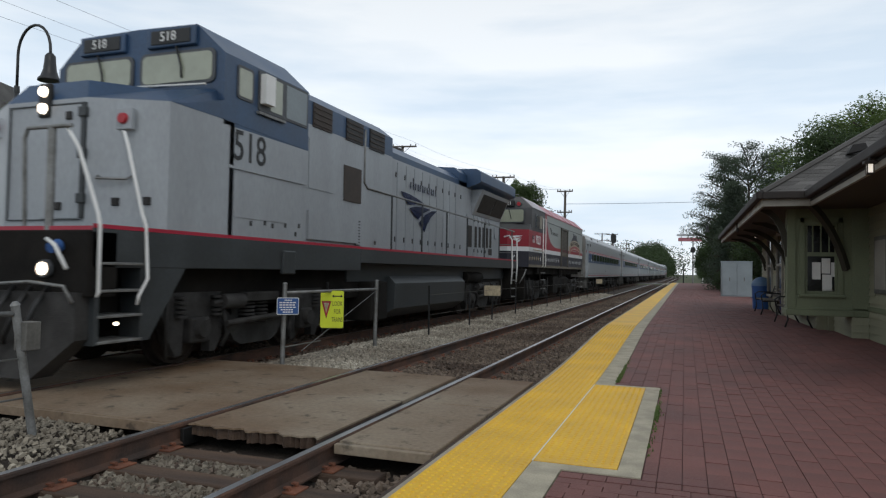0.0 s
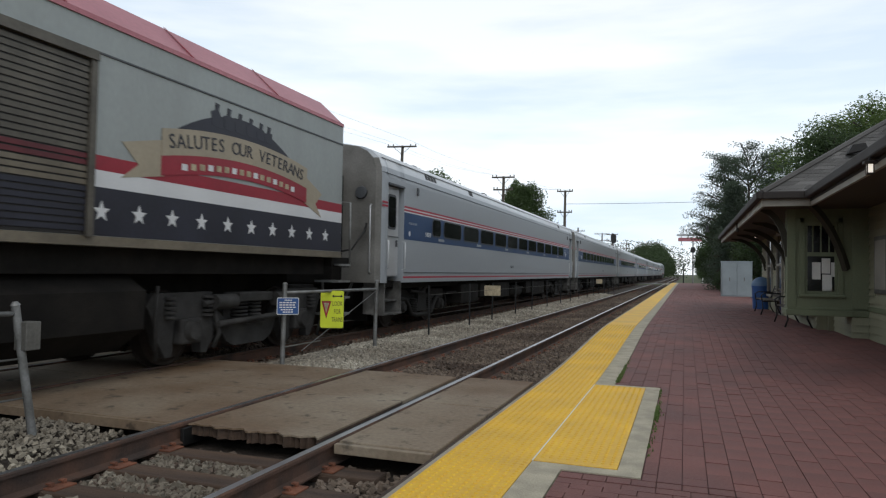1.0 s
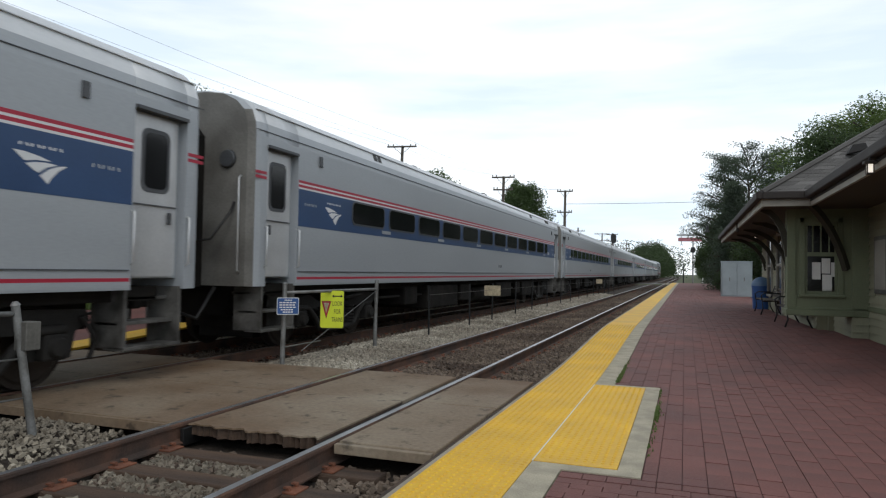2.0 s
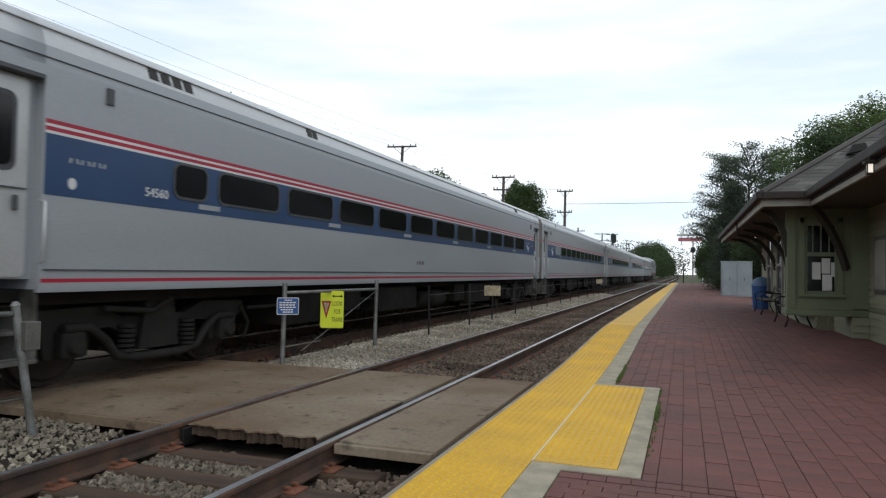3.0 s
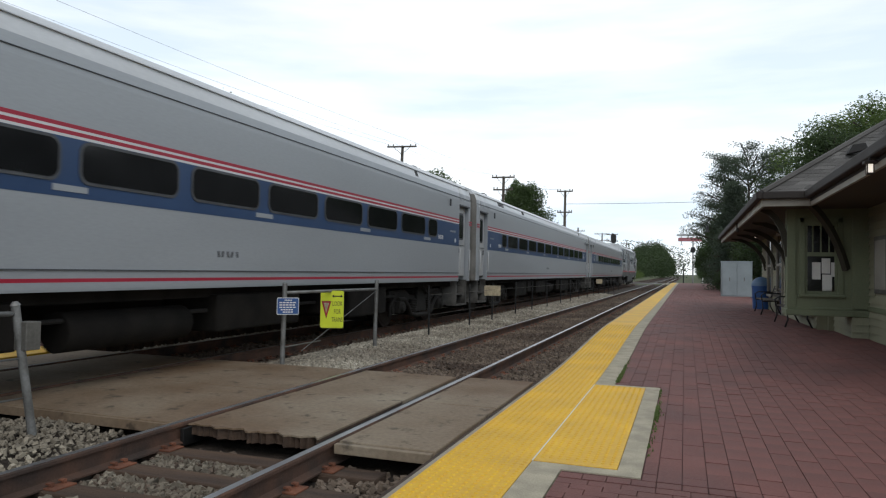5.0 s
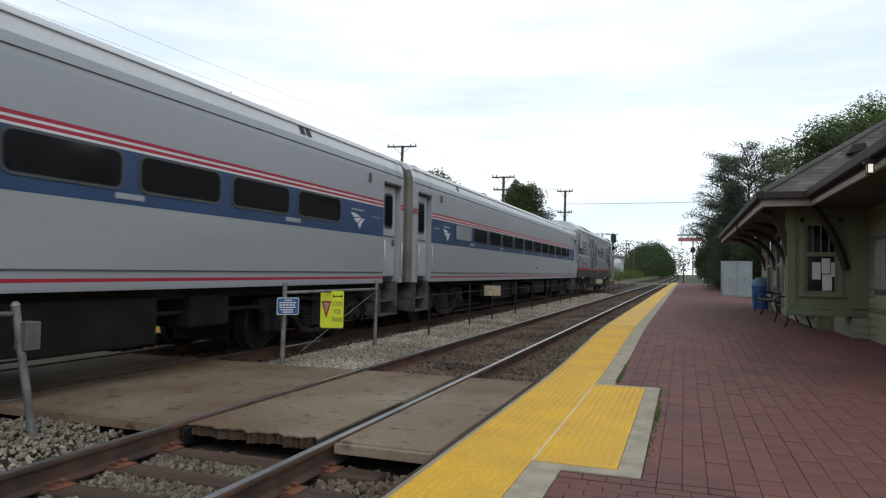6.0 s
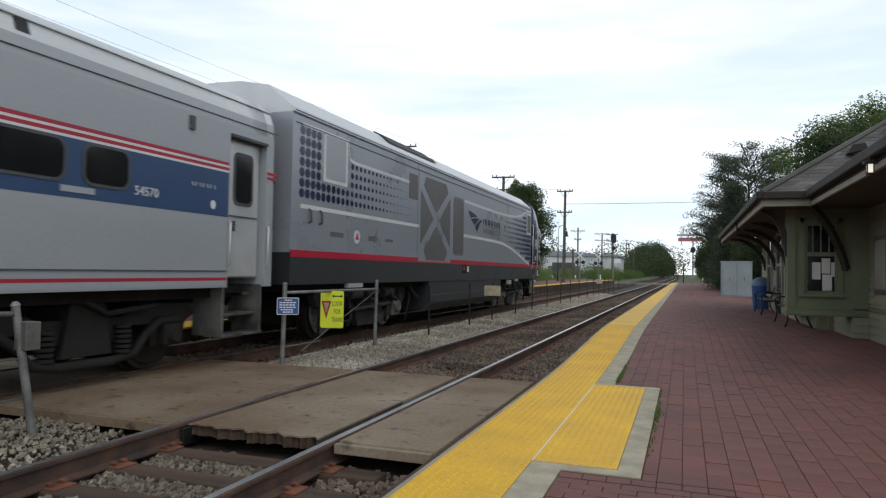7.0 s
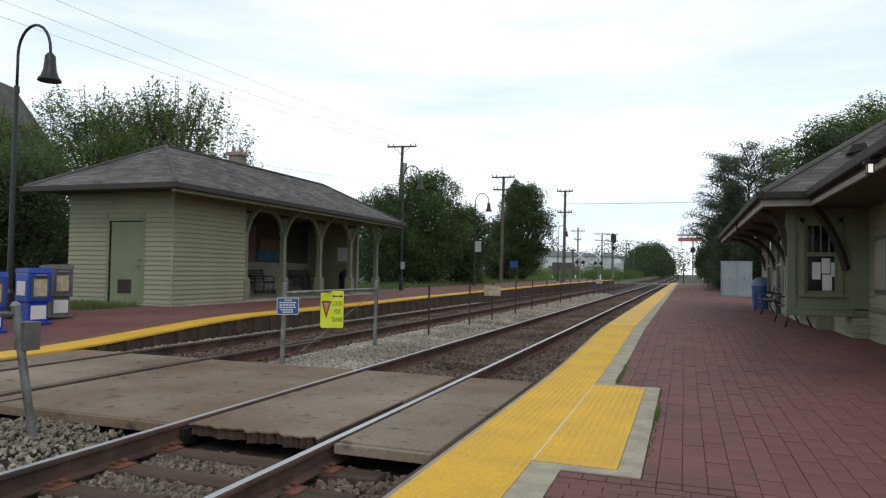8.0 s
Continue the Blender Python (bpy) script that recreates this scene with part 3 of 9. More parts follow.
def make_near_platform():
    pl = thing("platform_1", "red brick-paved platform with a yellow tactile edge", "platform", kind="structure")
    bm = bmesh.new()
    strip(bm, -0.79, 3.45, NEAR_YS, lambda x, y: z_near(y) - 0.012, 0.3)
    part("paving_bed", bm, JOINT, pl)
    bm = bmesh.new()
    strip(bm, -1.70, -1.0, NEAR_YS, lambda x, y: z_near(y) - 0.012, 0.35)
    part("edge_beam", bm, CONCRETE, pl)
    bm = bmesh.new()
    strip(bm, -1.652, -1.03, NEAR_YS, lambda x, y: z_near(y), 0.03)
    part("tactile_strip", bm, TACTILE, pl)
    # the concrete margin, with the landing let into it
    bm = bmesh.new()
    strip(bm, -1.026, -0.80, [y for y in NEAR_YS if y < 4.4] + [4.74], lambda x, y: z_near(y) - 0.002, 0.2)
    strip(bm, -1.026, -0.80, [8.56] + [y for y in NEAR_YS if y > 8.8], lambda x, y: z_near(y) - 0.002, 0.2)
    strip(bm, -1.026, -0.27, [4.74, 4.87], lambda x, y: -0.003, 0.2)
    strip(bm, -1.026, -0.27, [8.45, 8.56], lambda x, y: -0.003, 0.2)
    strip(bm, -0.43, -0.27, [4.87, 8.45], lambda x, y: -0.003, 0.2)
    part("concrete_margin", bm, BORDER, pl)
    bm = bmesh.new()
    strip(bm, -1.02, -0.434, [4.874, 8.446], lambda x, y: 0.001, 0.03)
    part("tactile_landing", bm, TACTILE, pl)
    bm = bmesh.new()
    strip(bm, -1.029, -1.021, [4.874, 8.446], lambda x, y: 0.004, 0.03)
    part("joint_strip", bm, WHITE, pl)
    # truncated domes
    verts, faces = [], []

    def dome(x, y, z):
        i = len(verts)
        for r, h in ((0.0165, 0.0), (0.010, 0.006)):
            verts.extend((x + r * math.cos(a), y + r * math.sin(a), z + h) for a in (0.4, 1.45, 2.5, 3.54, 4.6, 5.63))
        faces.extend((i + k, i + (k + 1) % 6, i + 6 + (k + 1) % 6, i + 6 + k) for k in range(6))
        faces.append(tuple(i + 6 + k for k in range(6)))
    for j in range(int(13 / 0.06)):
        y = 3.0 + j * 0.06
        for i in range(10):
            dome(-1.62 + i * 0.0615, y, z_near(y))
        if 4.92 < y < 8.4:
            for i in range(9):
                dome(-0.975 + i * 0.0615, y, 0.001)
    raw_mesh("tactile_domes", verts, faces, TACTILE, pl, kind="stuff")
    return pl


platform_near = make_near_platform()


def make_far_platform():
    pl = thing("platform_2", "red-paved platform with a yellow edge over dark timber", "platform", kind="structure")
    ys = [-10, -4, 0, 3, 5, 6.5, 8, 9, 10, 11, 12, 13, 14, 16, 18, 20, 23, 26, 30, 35, 42, 55, 75, 96]
    bm = bmesh.new()
    strip(bm, -9.72, -9.10, ys, lambda x, y: z_edge_far(y), 0.035)
    part("tactile_strip", bm, TACTILE, pl)
    xs = [-13.9, -13.2, -12.4, -11.6, -10.8, -10.2, -9.726]
    bm = bmesh.new()
    for a, b in zip(xs, xs[1:]):
        strip(bm, a, b, ys, lambda x, y: z_far(x, y) - 0.003, 0.3)
    bmesh.ops.remove_doubles(bm, verts=bm.verts, dist=0.0005)
    part("paving", bm, PAVER, pl)
    # timber fence boards under the edge
    bm = bmesh.new()
    strip(bm, -9.4, -9.13, ys, lambda x, y: z_edge_far(y) - 0.036, 0.9)
    part("edge_wall", bm, TIE, pl)
    y = 8.7
    while y < 60:
        h = z_edge_far(y) - 0.05
        bm = bmesh.new()
        box(bm, -9.135, -9.09, y, y + 0.16, -0.3, h, 0.006)
        part("edge_post", bm, TIE, pl)
        y += 0.62 if y < 25 else 1.24


make_far_platform()


def make_grass():
    rng = np.random.default_rng(12)
    verts, faces = [], []

    def blade(x, y, z, h):
        a = rng.uniform(0, 6.28)
        dx, dy, w = math.cos(a), math.sin(a), rng.uniform(0.008, 0.02) * (1 + max(0, y - 15) * 0.02)
        lean = rng.uniform(-0.35, 0.35) * h
        i = len(verts)
        verts.extend(((x - dx * w, y - dy * w, z), (x + dx * w, y + dy * w, z), (x + dy * lean, y - dx * lean, z + h)))
        faces.append((i, i + 1, i + 2))
    for _ in range(16000):
        y = 22 + (96 - 22) * rng.uniform() ** 1.6
        x = -13.95 - 6 * rng.uniform() ** 1.5
        blade(x, y, 0.28, rng.uniform(0.08, 0.3) * (1 + y * 0.008))
    for _ in range(2500):
        blade(rng.uniform(-14.6, -12.7), rng.uniform(11.6, 13.5), 0.28, rng.uniform(0.05, 0.24))
    for _ in range(900):
        y = rng.uniform(5.3, 8.3)
        if 6.6 < y < 7.3 or rng.uniform() < 0.12:
            blade(-0.262 + abs(rng.normal(0, 0.02)), y, -0.01, rng.uniform(0.01, 0.05))
    for _ in range(500):
        blade(-0.80 + abs(rng.normal(0, 0.02)), rng.uniform(8.7, 11.5), 0.0, rng.uniform(0.01, 0.06))
    raw_mesh("grass", verts, faces, LEAF_A, label="tufts of green grass and weeds along the paving", category="grass", kind="stuff")
    bm = bmesh.new()
    strip(bm, -30, -13.9, [-10, 3, 6, 9, 12, 14, 20, 40, 96], lambda x, y: (0.02 + 0.31 * ramp(y, 4, 12.5)), 0.3)
    ob = part("lawn", bm, GRASS, kind="structure")
    tagged(ob, "mown green grass behind the platform", "lawn")


make_grass()


def make_road():
    bm = bmesh.new()
    box(bm, -200, 200, 100.5, 109, -0.3, -0.02)
    ob = part("road", bm, ASPHALT, kind="structure")
    tagged(ob, "grey road crossing the tracks on the level", "road")
    bm = bmesh.new()
    box(bm, -3.0, 5.0, 99.6, 100.4, -0.2, 0.1, 0.03)
    ob = part("kerb", bm, CONCRETE, kind="structure")
    tagged(ob, "pale concrete kerb at the platform's end", "kerb")


make_road()


# ---- the shelter on the far platform ----
def shingles(name, quads, parent, tab=0.30, row=0.14):
    """Overlapping roof tabs laid in courses on slopes given as (eave start, eave end, top end, top start)."""
    rnd = random.Random(9)
    verts, faces = [], []
    for A, B, C, D in quads:
        A, B, C, D = Vector(A), Vector(B), Vector(C), Vector(D)
        nrm = (B - A).cross(D - A).normalized()
        if nrm.z < 0:
            nrm = -nrm
        h = ((D + C) / 2 - (A + B) / 2).length
        n = int(h / row)
        for i in range(n):
            v0, v1 = i / n, (i + 1.25) / n
            v1 = min(v1, 1.0)
            P, Q, R, S = A.lerp(D, v0), B.lerp(C, v0), B.lerp(C, v1), A.lerp(D, v1)
            w = (Q - P).length
            u = -rnd.uniform(0, tab)
            while u < w:
                a, b = max(0, u) / w, min(w, u + tab - 0.008) / w
                if b > a:
                    lift = 0.006 + rnd.uniform(0, 0.006)
                    k = len(verts)
                    verts.extend((P.lerp(Q, a) + nrm * lift, P.lerp(Q, b) + nrm * lift, S.lerp(R, b) + nrm * 0.002, S.lerp(R, a) + nrm * 0.002, P.lerp(Q, a), P.lerp(Q, b)))
                    faces.extend(((k, k + 1, k + 2, k + 3), (k + 4, k + 5, k + 1, k)))
                u += tab
    return raw_mesh(name, verts, faces, SHINGLE, parent, kind="stuff")


def lap_boards(parent, p0, p1, z0, z1, inward, course=0.122, gaps=()):
    """Clapboards on a wall from p0 to p1; gaps are stretches (a, b, z low, z high) along it left free."""
    p0, p1 = Vector((*p0, 0)), Vector((*p1, 0))
    d = (p1 - p0).normalized()
    n = Vector((*inward, 0)) * -1
    meshes = {}
    ang = math.atan2(d.y, d.x)
    z = z0
    while z < z1 - 0.02:
        spans = [(0.0, (p1 - p0).length)]
        for a, b, zl, zh in gaps:
            if z + course > zl + 0.01 and z < zh - 0.01:
                spans = [s for u, v in spans for s in ((u, min(v, a)), (max(u, b), v)) if s[1] - s[0] > 0.03]
        for u, v in spans:
            key = round(v - u, 3)
            if key not in meshes:
                bm = bmesh.new()
                L = v - u
                side = 1 if d.cross(n).z > 0 else -1
                pr = [(0.0, 0.0), (side * 0.036, 0.0), (side * 0.036, 0.008), (side * 0.006, course + 0.012), (0.0, course + 0.012)]
                extrude(bm, pr, "x", 0, L)
                meshes[key] = mesh_of("board", bm, SIDING)
            share("board", meshes[key], parent, Matrix.Translation(p0 + d * u + Vector((0, 0, z))) @ Matrix.Rotation(ang, 4, "Z"))
        z += course


def bench(m, label, half=0.75, leg=0.6):
    b = thing("platform_bench", label, "bench", m, "benches")
    for i in range(5):
        bm = bmesh.new()
        box(bm, -half, half, -0.20 + i * 0.09, -0.13 + i * 0.09, 0.42, 0.45, 0.006)
        part("seat_slat", bm, WOOD_POLE, b)
    for i in range(4):
        bm = bmesh.new()
        box(bm, -half, half, 0.26 + i * 0.025, 0.285 + i * 0.025, 0.52 + i * 0.10, 0.59 + i * 0.10, 0.006)
        part("back_slat", bm, WOOD_POLE, b)
    for x in (-leg, leg):
        bm = bmesh.new()
        tube(bm, [(x, -0.26, 0.0), (x, -0.20, 0.18), (x, -0.22, 0.40), (x, 0.2, 0.41), (x, 0.26, 0.55), (x, 0.37, 0.92)], 0.022, 6)
        tube(bm, [(x, 0.30, 0.0), (x, 0.20, 0.2), (x, 0.2, 0.41)], 0.022, 6)
        tube(bm, [(x, -0.22, 0.40), (x, -0.25, 0.58), (x, -0.15, 0.65), (x, 0.28, 0.64)], 0.02, 6)
        part("cast_leg", bm, BLACKMETAL, b, "black cast-iron leg with armrest")
    return b


def brace_curve(parent, foot, head, bulge, w=0.09, material=None):
    """A curved wooden brace from a post to the eave."""
    foot, head = Vector(foot), Vector(head)
    corner = Vector((foot.x, foot.y, head.z))
    pts = [foot.lerp(corner, t).lerp(corner.lerp(head, t), t) * bulge + foot.lerp(head, t) * (1 - bulge) for t in [i / 8 for i in range(9)]]
    d = (head - foot)
    side = Vector((-d.y, d.x, 0)).normalized() * w / 2
    bm = bmesh.new()
    rings = []
    for i, p in enumerate(pts):
        t = (pts[min(i + 1, 8)] - pts[max(i - 1, 0)]).normalized()
        up = t.cross(side.normalized()) * 0.06
        rings.append([bm.verts.new(p + side + up), bm.verts.new(p - side + up), bm.verts.new(p - side - up), bm.verts.new(p + side - up)])
    for a, b in zip(rings, rings[1:]):
        for k in range(4):
            bm.faces.new((a[k], a[(k + 1) % 4], b[(k + 1) % 4], b[k]))
    bm.faces.new(rings[0])
    bm.faces.new(rings[-1][::-1])
    return part("brace", bm, material or TRIM, parent)


def make_shelter():
    sh = thing("waiting_shelter", "sage-green clapboard waiting shelter with arched open bays and hipped roof", "shelter")
    X0, X1, YA, YB, YC, Z = -15.65, -12.2, 13.9, 16.9, 26.1, 0.36
    bm = bmesh.new()
    box(bm, X0 - 0.05, X1 + 0.1, YA - 0.05, YC + 0.05, 0.0, Z + 0.01)
    part("floor_slab", bm, CONCRETE, sh)
    # walls with thickness
    bm = bmesh.new()
    dx0, dx1 = -14.25, -13.15
    box(bm, X0, dx0, YA, YA + 0.14, Z, 3.25)
    box(bm, dx1, X1, YA, YA + 0.14, Z, 3.25)
    box(bm, dx0, dx1, YA, YA + 0.14, 2.5, 3.25)
    part("end_wall", bm, SIDING, sh)
    bm = bmesh.new()
    box(bm, X1 - 0.14, X1, YA + 0.14, YB, Z, 3.25)
    part("front_wall", bm, SIDING, sh)
    # inner walls take the soffit's tone, darkened for the shade inside
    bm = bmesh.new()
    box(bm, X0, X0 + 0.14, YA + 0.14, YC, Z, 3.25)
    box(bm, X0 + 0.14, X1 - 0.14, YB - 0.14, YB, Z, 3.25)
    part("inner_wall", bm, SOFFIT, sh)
    bm = bmesh.new()
    box(bm, X0 + 0.14, X1 - 0.9, YC - 0.14, YC, Z, 3.25)
    part("far_wall", bm, SIDING, sh)
    lap_boards(sh, (X1, YA), (X0, YA), Z + 0.02, 3.2, (0, 1), gaps=[(X1 - dx1 - 0.09, X1 - dx0 + 0.09, Z, 2.62)])
    lap_boards(sh, (X1, YA), (X1, YB - 0.02), Z + 0.02, 3.2, (-1, 0))
    lap_boards(sh, (X0 + 0.14, YC - 0.14), (X1 - 0.9, YC - 0.14), Z + 0.02, 3.1, (0, 1))
    bm = bmesh.new()
    box(bm, X1 - 0.03, X1 + 0.03, YA - 0.03, YA + 0.03, Z, 3.22, 0.004)
    part("corner_trim", bm, SIDING, sh)
    # the green door
    bm = bmesh.new()
    box(bm, dx0 + 0.02, dx1 - 0.02, YA + 0.02, YA + 0.07, Z + 0.02, 2.48, 0.005)
    door = part("door", bm, TRIM, sh, "green steel door with a low louvre")
    bm = bmesh.new()
    box(bm, -13.95, -13.52, YA + 0.0, YA + 0.03, 0.62, 0.98, 0.004)
    lv = part("louvre", bm, GRILLE_BROWN, door)
    for i in range(7):
        bm = bmesh.new()
        box(bm, -13.92, -13.55, YA - 0.008, YA + 0.005, 0.65 + i * 0.046, 0.67 + i * 0.046)
        part("slat", bm, TRUCK, lv)
    bm = bmesh.new()
    cyl(bm, (-13.27, YA + 0.02, 1.32), (-13.27, YA - 0.05, 1.32), 0.02, 0.02, 8)
    box(bm, -13.38, -13.25, YA - 0.06, YA - 0.045, 1.31, 1.335, 0.004)
    cyl(bm, (-13.27, YA + 0.02, 1.48), (-13.27, YA - 0.02, 1.48), 0.025, 0.025, 10)
    pieces("door_handle", bm, GALV, door)
    for z in (0.6, 1.4, 2.25):
        bm = bmesh.new()
        cyl(bm, (dx0 + 0.01, YA - 0.01, z - 0.05), (dx0 + 0.01, YA - 0.01, z + 0.05), 0.014, 0.014, 8)
        part("hinge", bm, BLACKMETAL, door)
    bm = bmesh.new()
    box(bm, dx0 - 0.09, dx0, YA - 0.03, YA + 0.05, Z, 2.6, 0.004)
    box(bm, dx1, dx1 + 0.09, YA - 0.03, YA + 0.05, Z, 2.6, 0.004)
    box(bm, dx0 - 0.09, dx1 + 0.09, YA - 0.035, YA + 0.05, 2.5, 2.61, 0.004)
    pieces("door_trim", bm, TRIM, sh)
    bm = bmesh.new()
    box(bm, dx0 - 0.1, dx1 + 0.1, YA - 0.35, YA - 0.03, 0.2, Z, 0.01)
    part("door_step", bm, CONCRETE, sh)
    # posts with plinths, caps and arched braces
    for y in (16.98, 19.03, 21.35, 23.7, 26.05):
        bm = bmesh.new()
        box(bm, X1 - 0.16, X1, y - 0.08, y + 0.08, Z, 2.95, 0.01)
        post = part("post", bm, TRIM, sh, "green square post on a plinth")
        bm = bmesh.new()
        box(bm, X1 - 0.22, X1 + 0.06, y - 0.13, y + 0.13, Z, Z + 0.62, 0.012)
        extrude(bm, [(X1 - 0.22, Z + 0.62), (X1 + 0.06, Z + 0.62), (X1 + 0.0, Z + 0.70), (X1 - 0.16, Z + 0.70)], "y", y - 0.1, y + 0.1)
        part("plinth", bm, TRIM, post)
        bm = bmesh.new()
        box(bm, X1 - 0.19, X1 + 0.03, y - 0.11, y + 0.11, 2.40, 2.50, 0.012)
        part("collar", bm, TRIM, post)
        for d in (-1, 1):
            if (d < 0 and y < 17.5) or (d > 0 and y > 25.5):
                continue
            brace_curve(post, (X1 - 0.08, y + d * 0.08, 2.48), (X1 - 0.08, y + d * 0.95, 3.16), 0.75)
        brace_curve(post, (X1, y, 2.45), (X1 + 0.75, y, 3.25), 0.6, 0.08)
    bm = bmesh.new()
    box(bm, X1 - 0.17, X1 + 0.01, YB, YC, 3.05, 3.30)
    part("beam", bm, TRIM, sh)
    # hipped roof
    E0, E1, EA, EB, ZE, ZR = -16.25, -11.35, 12.98, 26.9, 3.33, 4.74
    RM, RA, RB = -13.95, 15.5, 24.4
    bm = bmesh.new()
    b = [bm.verts.new(q) for q in ((E0, EA, ZE), (E1, EA, ZE), (E1, EB, ZE), (E0, EB, ZE))]
    t = [bm.verts.new((RM, RA, ZR)), bm.verts.new((RM, RB, ZR))]
    for f in ((b[0], b[1], t[0]), (b[1], b[2], t[1], t[0]), (b[2], b[3], t[1]), (b[3], b[0], t[0], t[1]), b[::-1]):
        bm.faces.new(f)
    roof = part("roof", bm, SHINGLE, sh, "grey asphalt shingle hipped roof")
    R0, R1 = (RM, RA, ZR), (RM, RB, ZR)
    shingles("shingle", [((E1, EA, ZE), (E1, EB, ZE), R1, R0), ((E0, EA, ZE), (E1, EA, ZE), R0, R0)], roof)
    bm = bmesh.new()
    for k, (p, q) in enumerate((((E1, EA), (RM, RA)), ((E0, EA), (RM, RA)), ((E1, EB), (RM, RB)))):
        cyl(bm, (*p, ZE + 0.02), (*q, ZR + 0.02), 0.05, 0.05, 6)
    cyl(bm, (RM, RA, ZR + 0.02), (RM, RB, ZR + 0.02), 0.05, 0.05, 6)
    pieces("ridge_cap", bm, SHINGLE, roof)
    bm = bmesh.new()
    box(bm, E1 - 0.03, E1 + 0.07, EA - 0.07, EB + 0.07, ZE - 0.13, ZE + 0.02, 0.02)
    pieces("gutter", bm, EAVE_GUTTER, sh, "dark brown gutter")
    bm = bmesh.new()
    box(bm, E0 - 0.07, E1 - 0.035, EA - 0.07, EA + 0.03, ZE - 0.13, ZE + 0.02, 0.02)
    pieces("gutter", bm, EAVE_GUTTER, sh, "dark brown gutter")
    bm = bmesh.new()
    box(bm, E1 - 0.16, E1 - 0.035, EA + 0.035, EB, ZE - 0.20, ZE - 0.08)
    part("fascia", bm, TRIM, sh)
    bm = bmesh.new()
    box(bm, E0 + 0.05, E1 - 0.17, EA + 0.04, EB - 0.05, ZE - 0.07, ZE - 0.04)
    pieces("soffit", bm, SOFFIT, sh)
    # chimney
    bm = bmesh.new()
    box(bm, -14.38, -13.97, 18.87, 19.28, 4.5, 5.06, 0.01)
    box(bm, -14.44, -13.91, 18.81, 19.34, 5.06, 5.18, 0.015)
    ch = part("chimney", bm, BRICKRED, sh, "stubby brick chimney with two pots")
    for dx, dy in ((-14.27, 19.0), (-14.08, 19.14)):
        bm = bmesh.new()
        cyl(bm, (dx, dy, 5.16), (dx, dy, 5.36), 0.07, 0.055, 12)
        part("chimney_pot", bm, BRICKRED, ch)
    # notices inside
    for nm, x0, x1, y, z0, z1, m in (("poster", -14.02, -13.47, YC - 0.17, 1.66, 2.25, PAPER),):
        bm = bmesh.new()
        box(bm, x0, x1, y - 0.02, y, z0, z1)
        part(nm, bm, m, sh)
    for y0, y1, z0, z1, m in ((22.27, 24.0, 1.62, 2.02, POSTER_BLUE), (22.35, 23.9, 2.03, 2.45, WAINSCOT_BROWN), (21.3, 22.1, 1.56, 2.95, WAINSCOT_BROWN)):
        bm = bmesh.new()
        box(bm, X0 + 0.14, X0 + 0.16 + (0.006 if z0 > 2.0 else 0), y0, y1, z0, z1)
        part("poster", bm, m, sh)
    # a pale boarded dado with its rail along the back wall
    y, k = 17.0, 0
    while y < 25.9:
        bm = bmesh.new()
        box(bm, X0 + 0.14, X0 + 0.165, y, min(y + 0.145, 25.95), Z, 1.5, 0.004)
        part("dado_board", bm, PALE_TRIM, sh)
        y += 0.15
    bm = bmesh.new()
    box(bm, X0 + 0.14, X0 + 0.20, 17.0, 25.95, 1.5, 1.555, 0.006)
    part("dado_rail", bm, PALE_TRIM, sh)


make_shelter()
for by in (21.75, 25.05):
    bench(pose(-15.03, by, 0.37, 0, 0, 90), "dark slatted bench with black iron legs under the shelter roof")


def litter_bin(m, label, mat_body, h=0.95, r=0.28, mat_lid=None):
    b = thing("litter_bin", label, "litter bin", m)
    bm = bmesh.new()
    cyl(bm, (0, 0, 0), (0, 0, h * 0.7), r * 0.9, r, 20)
    part("drum", bm, mat_body, b)
    bm = bmesh.new()
    for i in range(5):
        a0, a1 = i * math.pi / 10, (i + 1) * math.pi / 10
        cyl(bm, (0, 0, h * 0.72 + h * 0.28 * math.sin(a0)), (0, 0, h * 0.72 + h * 0.28 * math.sin(a1)), r * 1.06 * math.cos(a0) + 0.002, r * 1.06 * math.cos(a1) + 0.002, 20)
    part("dome_lid", bm, mat_lid or mat_body, b)
    bm = bmesh.new()
    for z in (h * 0.35, h * 0.70):
        cyl(bm, (0, 0, z - 0.02), (0, 0, z + 0.02), r * 1.05, r * 1.05, 20)
    part("hoop", bm, mat_body, b)
    return b


litter_bin(pose(-12.9, 24.6, 0.36), "black litter bin under the shelter", BLACKMETAL)


